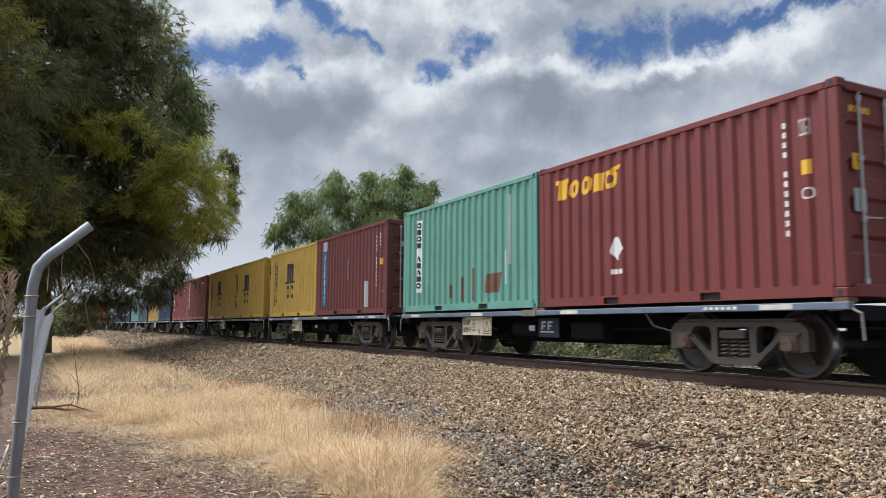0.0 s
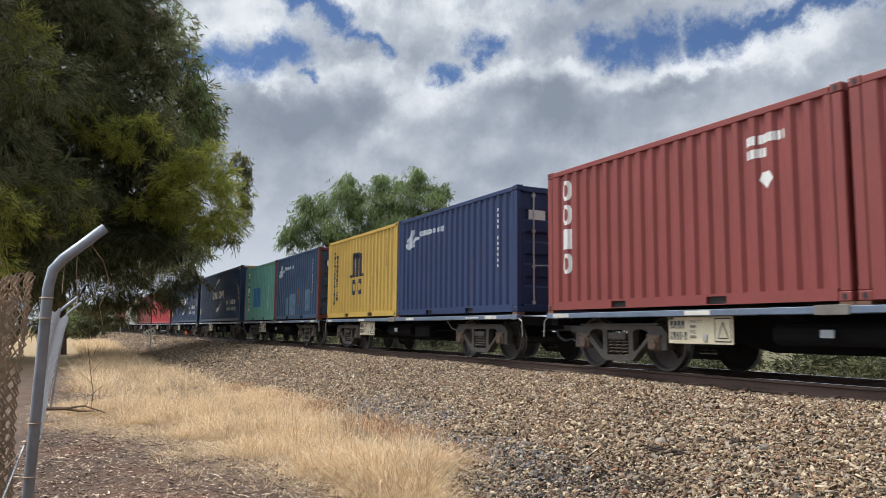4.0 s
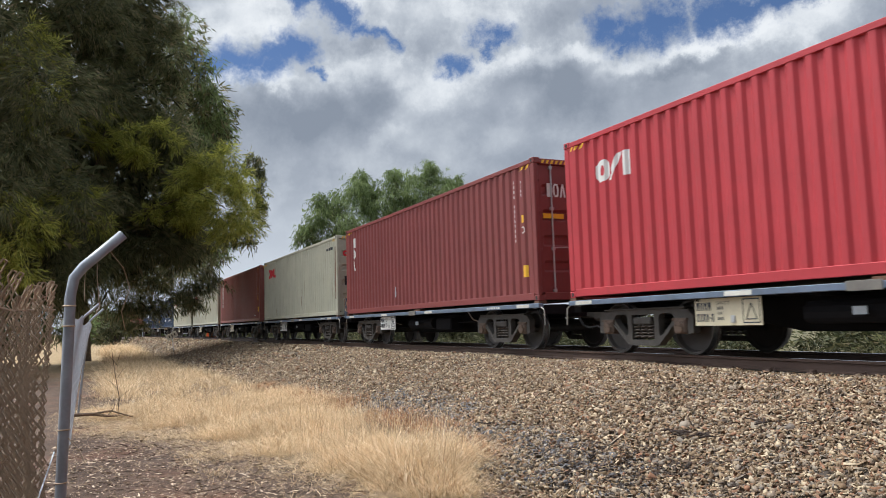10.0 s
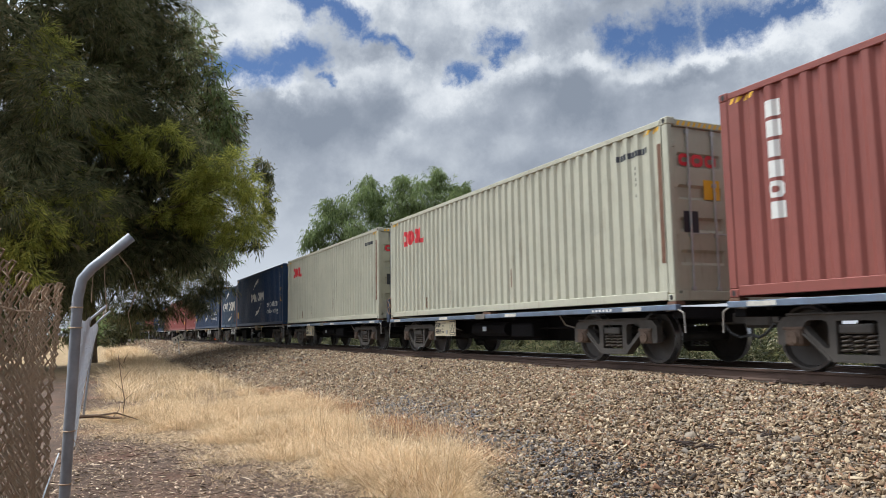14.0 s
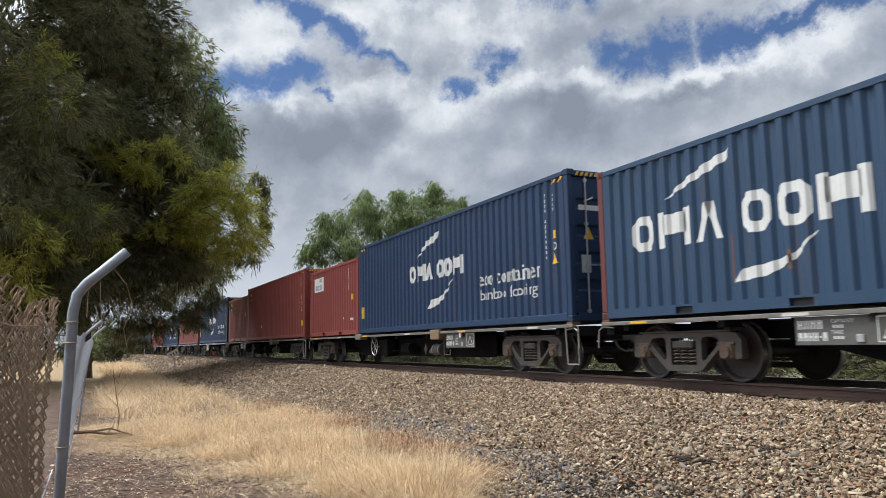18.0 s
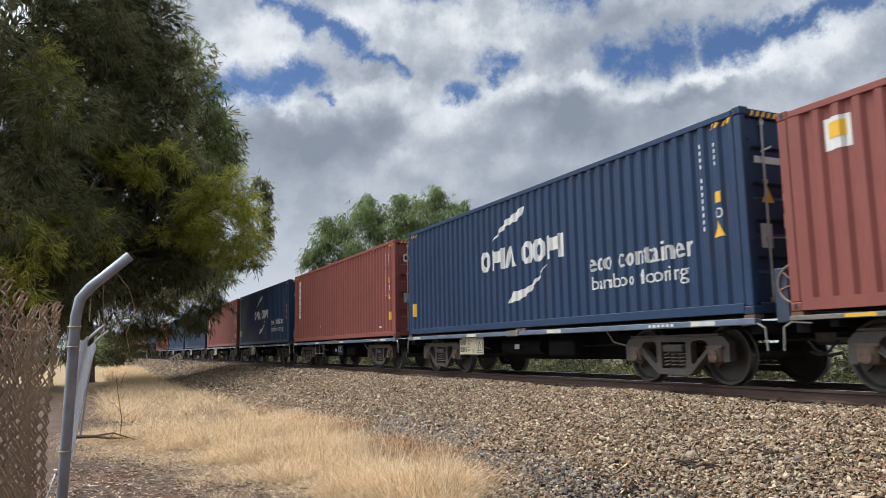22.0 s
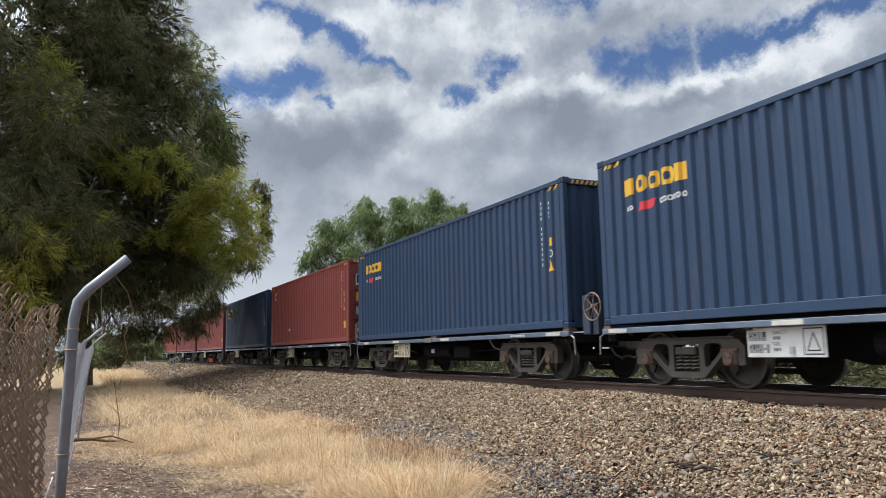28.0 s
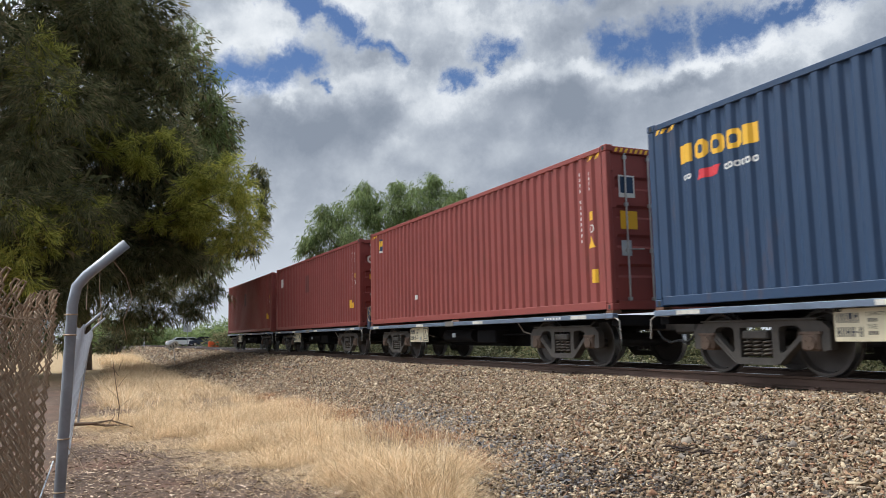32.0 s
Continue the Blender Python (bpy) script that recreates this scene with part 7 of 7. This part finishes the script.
def build_fence():
    rnd = random.Random(9)
    f = tagged(empty("wire_fence", pose(0, 0, 0)), "sagging chain-link fence on bent galvanised pipe posts", "fence")

    def fence_y(x):
        return -0.135 - 0.082 * (x + 3.3) if x > -3.3 else -0.165 + 0.004 * (-3.3 - x)

    def post(x, y0, y1, arm, r=0.024):
        pts = [(x, y0, -0.2), (x, y0 + (y1 - y0) * 0.5, 0.9), (x, y1, 1.70), (x, y1 + 0.012, 1.77), (x, y1 + 0.045, 1.815), (x, y1 + arm, 1.815 + (arm - 0.045) * 0.93)]
        p = part("fence_post", tube(bmesh.new(), pts, r, 12), PIPE, f, "grey galvanised pipe post with a bent arm", smooth=True)
        for z in (1.66, 1.58, 1.18, 0.98, 0.84):
            part("wire_tie", ring(bmesh.new(), (x, y1 - 0.002 + (z - 1.7) * (y1 - y0) / 1.7, z), r + 0.003, 0.003, "Z", 12, 4), WIRE, p)
        return p

    post(-3.3, -0.138, -0.095, 0.19, 0.0205)
    post(-12.6, -0.40, -0.20, 0.24, 0.02)
    post(-15.4, -0.30, -0.12, 0.24, 0.02)
    post(0.35, -0.47, -0.43, 0.19)
    # near bay: woven diamonds with a ragged upper edge
    lines = []
    x = 0.3
    while x > -3.28:
        y = fence_y(x) - 0.035 + rnd.uniform(-0.012, 0.012)
        top = 1.73 + 0.03 * math.sin(x * 3.1) + rnd.uniform(-0.04, 0.04) - (0.03 if x < -2.2 else 0) + (0.10 if -2.35 < x < -2.15 else 0)
        step = 0.0225
        n = int((top - 0.04) / step)
        bow = 0.07 * math.sin((x + 3.3) / 3.6 * math.pi)
        slack = rnd.uniform(0.75, 1.15)
        pts = []
        for i in range(n + 1):
            z = 0.04 + step * i
            s = 1 if (i + len(lines)) % 2 else -1
            k = 1 + 0.35 * noise.noise((x * 2.5, z * 3.0, 4.0))
            pts.append((x + s * 0.0225 * k * slack + 0.02 * noise.noise((x * 1.5, z * 2.0, 1.0)), y + s * 0.009 * k + bow * math.sin(z * 1.7) + 0.05 * noise.noise((x * 1.2, z * 1.6, 8.0)), z))
        e = pts[-1]
        pts += [(e[0] + 0.016, e[1] + 0.012, e[2] + 0.022), (e[0] + 0.03, e[1] + 0.004, e[2] + 0.026), (e[0] + 0.034, e[1] - 0.008, e[2] + 0.008), (e[0] + 0.022, e[1] - 0.006, e[2] - 0.010)]
        lines.append(pts)
        x -= 0.033
    back = []
    for pts in lines[::1]:
        back.append([(px + 0.021, py - 0.045 - 0.02 * noise.noise((px * 2.0, pz * 2.0, 3.0)), pz - 0.03) for px, py, pz in pts[:-3]])
    lines += back
    wires_mesh("chain_link", lines, 0.0034, WIRE, f, "rusty woven chain-link")
    # far bay: white welded netting that leans away
    def net(x, z):
        low, high = -0.15 - 0.030 * (-3.3 - x), -0.125 + 0.007 * (-3.3 - x)
        return (x, low + (high - low) * z / 1.7 + 0.02 * math.sin(z * 4 + x), z)

    lines = []
    x = -4.2
    while x > -12.4:
        low = max(0.1, 1.1 + (x + 4.2) * 0.16)
        lines.append([net(x, low + (1.66 + 0.03 * math.sin(x * 1.7) - low) * i / 5) for i in range(6)])
        x -= 0.10
    for j in range(21):
        row = [net(-4.2 - 8.2 * i / 20, 0.08 + 0.0745 * j) for i in range(21) if 0.08 + 0.0745 * j > 1.1 - 8.2 * i / 20 * 0.16]
        if len(row) > 1:
            lines.append(row)
    wires_mesh("welded_netting", lines, 0.0021, ZINC, f, "pale galvanised netting")
    for z in (1.64, 1.08):
        tw = [(x, fence_y(x) - 0.01, z - 0.02 * math.sin(x * 2.0)) for x in (0.3, -0.6, -1.5, -2.4, -3.28)]
        part("tension_wire", tube(bmesh.new(), tw, 0.0022, 5), WIRE, f)
    # loose strands about the post
    part("loose_wire", tube(bmesh.new(), [(-2.35, -0.235, 0.83), (-2.6, -0.20, 0.90), (-2.75, -0.19, 0.93), (-2.9, -0.17, 1.00), (-3.28, -0.14, 1.10)], 0.0028, 5), ZINC, f, "pale loose wire")
    part("loose_wire", tube(bmesh.new(), [(-3.3, -0.105, 1.16), (-3.25, -0.05, 1.10), (-3.2, -0.03, 1.06)], 0.002, 5), WIRE, f)
    part("loose_wire", tube(bmesh.new(), [(-3.3, 0.0, 1.88), (-3.3, 0.0, 1.78), (-3.32, 0.01, 1.66)], 0.0016, 5), WIRE, f)
    part("loose_wire", tube(bmesh.new(), [(-3.3, 0.03, 1.90), (-3.4, 0.10, 1.82), (-3.5, 0.13, 1.74), (-3.6, 0.10, 1.64), (-3.7, 0.12, 1.56)], 0.0016, 5), WIRE, f)
    part("loose_wire", tube(bmesh.new(), [(-3.3, -0.04, 1.85), (-3.32, -0.045, 1.75), (-3.3, -0.045, 1.68)], 0.0016, 5), WIRE, f)
    for z, y in ((1.90, 0.02), (1.98, 0.06)):
        pts = [(-12.6 - 0.28 * i, -0.02 + y + 0.01 * math.sin(i), z + 0.02 * math.cos(i * 2.0)) for i in range(11)]
        part("barbed_wire", tube(bmesh.new(), pts, 0.004, 5), WIRE, f)


build_fence()

# ---- the marker sign, the crossing and its cars ----
def build_marker():
    x, y, _ = at(85.0, 0, 50)
    z = bank(x, y)
    s = tagged(empty("marker_sign", pose(x, y, z + 0.02)), "small tilted white trackside board with dark bars on a thin post", "sign")
    part("sign_post", rod(bmesh.new(), (0, 0.06, -0.1), (0, -0.02, 1.05), 0.022, 8), PIPE, s)
    bm = boxed(-0.012, 0.012, -0.38, 0.30, 0.84, 1.22, bevel=0.004)
    bmesh.ops.rotate(bm, cent=(0, -0.04, 1.0), matrix=pose(0, 0, 0, 27).to_3x3(), verts=bm.verts)
    b = part("board", bm, REFLECT, s, "white board")
    bm = bmesh.new()
    for u in (-0.22, -0.05, 0.12):
        box(bm, 0.0125, 0.016, u, u + 0.06, 0.95, 1.11)
    bmesh.ops.rotate(bm, cent=(0, -0.04, 1.0), matrix=pose(0, 0, 0, 27).to_3x3(), verts=bm.verts)
    part("bars", bm, INK, b)
    s.rotation_euler.z = radians(-6)


build_marker()

GLASS = material("dark_car_glass", (0.015, 0.018, 0.022), 0.08, 0.0, vary=0.0)
TYRE = material("tyre_rubber", (0.02, 0.02, 0.02), 0.85)
CARS = {"white": paint("white_car_paint", (0.72, 0.73, 0.74), 0.0, 0.25, 0.02), "grey": paint("dark_car_paint", (0.03, 0.04, 0.07), 0.0, 0.25, 0.02)}
ORANGE = material("orange_barrier", (0.75, 0.12, 0.03), 0.6, vary=0.05)
LAMP = material("tail_lamp", (0.35, 0.01, 0.01), 0.3)


def car(colour, label, m):
    """A saloon: body, cabin glass, wheels and lamps."""
    c = tagged(empty("parked_car", m), label, "car", "cars at the crossing")
    prof = [(-2.2, 0.32), (-2.25, 0.62), (-2.1, 0.86), (-1.55, 0.93), (-0.75, 1.40), (0.35, 1.43), (1.15, 0.98), (2.0, 0.86), (2.22, 0.60), (2.2, 0.30)]
    body = part("body", plate(bmesh.new(), prof, [], -0.85, 0.85), CARS[colour], c)
    bmesh_win = [(-1.35, 0.96), (-0.72, 1.34), (0.30, 1.37), (0.98, 0.98)]
    for s in (-1, 1):
        part("side_window", plate(bmesh.new(), bmesh_win, [], *sorted((s * 0.851, s * 0.858))), GLASS, body)
    bm = bmesh.new()
    bm.faces.new([bm.verts.new(v) for v in ((-1.52, -0.7, 0.965), (-1.52, 0.7, 0.965), (-0.80, 0.65, 1.385), (-0.80, -0.65, 1.385))])
    part("rear_window", bm, GLASS, body)
    bm = bmesh.new()
    bm.faces.new([bm.verts.new(v) for v in ((0.42, -0.65, 1.415), (0.42, 0.65, 1.415), (1.13, 0.7, 1.01), (1.13, -0.7, 1.01))])
    part("windscreen", bm, GLASS, body)
    for s in (-1, 1):
        part("tail_lamp", boxed(-2.26, -2.2, s * 0.7 - 0.12, s * 0.7 + 0.12, 0.64, 0.78), LAMP, body)
        for x in (-1.35, 1.35):
            w = part("wheel", rod(bmesh.new(), (x, s * 0.70, 0.31), (x, s * 0.88, 0.31), 0.31, 18), TYRE, c)
            part("rim", rod(bmesh.new(), (x, s * 0.86, 0.31), (x, s * 0.885, 0.31), 0.19, 12), GALV, w)
    return c


def build_crossing():
    for colour, label, left, far, turn in (("white", "white car waiting at the level crossing", 84.5, 124, 96), ("grey", "dark blue-grey car at the level crossing", 82.9, 118, 84), ("white", "white van-like car behind the dark one", 83.8, 132, 90)):
        x, y, _ = at(left, 0, far)
        car(colour, label, pose(x, y, bank(x, y) + 0.65, 0, 0, turn))
    # the road climbs to the rails
    x, y, _ = at(83.5, 0, 125)
    road = boxed(-3.5, 3.5, -10, 9, -0.9, 0.65)
    tagged(obj("crossing_road", road, material("pale_asphalt", (0.15, 0.135, 0.115), 0.9, vary=0.2, scale=1.0)), "grey asphalt road rising to the level crossing", "road", kind="structure").matrix_basis = pose(x, y + 3.5, 0)
    x, y, _ = at(82.3, 0, 110)
    b = tagged(empty("road_barrier", pose(x, y, bank(x, y))), "orange plastic road barrier by the crossing", "barrier")
    part("barrier_body", boxed(-0.25, 0.25, -0.7, 0.7, 0.0, 1.35, bevel=0.1), ORANGE, b)
    x, y, _ = at(84.1, 0, 112)
    s = tagged(empty("road_sign", pose(x, y, bank(x, y))), "grey back of a road sign on a post", "sign")
    part("sign_post", rod(bmesh.new(), (0, 0, -0.1), (0, 0, 3.4), 0.04, 8), PIPE, s)
    part("board", boxed(-0.02, 0.02, -0.55, 0.55, 2.6, 3.5), PALE, s)
    x, y, _ = at(87.0, 0, 112)
    s = tagged(empty("crossing_signal", pose(x, y, bank(x, y))), "pale level-crossing signal mast", "signal")
    part("mast", rod(bmesh.new(), (0, 0, -0.1), (0, 0, 4.2), 0.06, 8), ZINC, s)
    part("lamp_head", boxed(-0.1, 0.1, -0.5, 0.5, 2.6, 2.95, bevel=0.05), INK, s)
    part("cross_arm", boxed(-0.03, 0.0, -0.6, 0.6, 3.6, 3.75), WHITE, s)


build_crossing()

# ---- what moves: the train rolls past, about 39 km/h ----
# metres run at each second, counted from mid clip
RUN = (-175.2, -163.65, -152.14, -140.7, -129.38, -118.19, -107.12, -96.09, -85.04, -73.90, -62.90, -52.07, -41.17, -30.26, -19.41, -8.59, 2.18, 12.91, 23.61, 34.25, 44.86, 55.41,
       65.91, 76.36, 86.75, 97.09, 107.4, 117.68, 127.95, 138.24, 148.53, 158.83, 169.13)


def run_at(t):
    i = min(31, int(t))
    return RUN[i] + (RUN[i + 1] - RUN[i]) * (t - i)


def motions():
    for thing, centre, offset in TRAIN:
        rows = []
        for t in range(33):
            s = centre + RUN[t]
            rows.append((t, pose(s, line_y(s), RAIL_Z, 0, 0, math.degrees(line_turn(s))) @ offset))
        walk(thing, rows)
    # every axle turns with the distance run; axles at the same place in their bogie share one set of keys
    done = {}
    for w, a in WHEELSETS:
        if a not in done:
            walk(w, [(f / FPS, pose(a, 0, 0.43, 0, math.degrees(run_at(f / FPS) / 0.43) % 360.0, 0)) for f in range(0, 961)])
            done[a] = w.animation_data
        else:
            w.rotation_mode = "QUATERNION"
            w.animation_data_create()
            w.animation_data.action = done[a].action
            w.animation_data.action_slot = done[a].action_slot


motions()
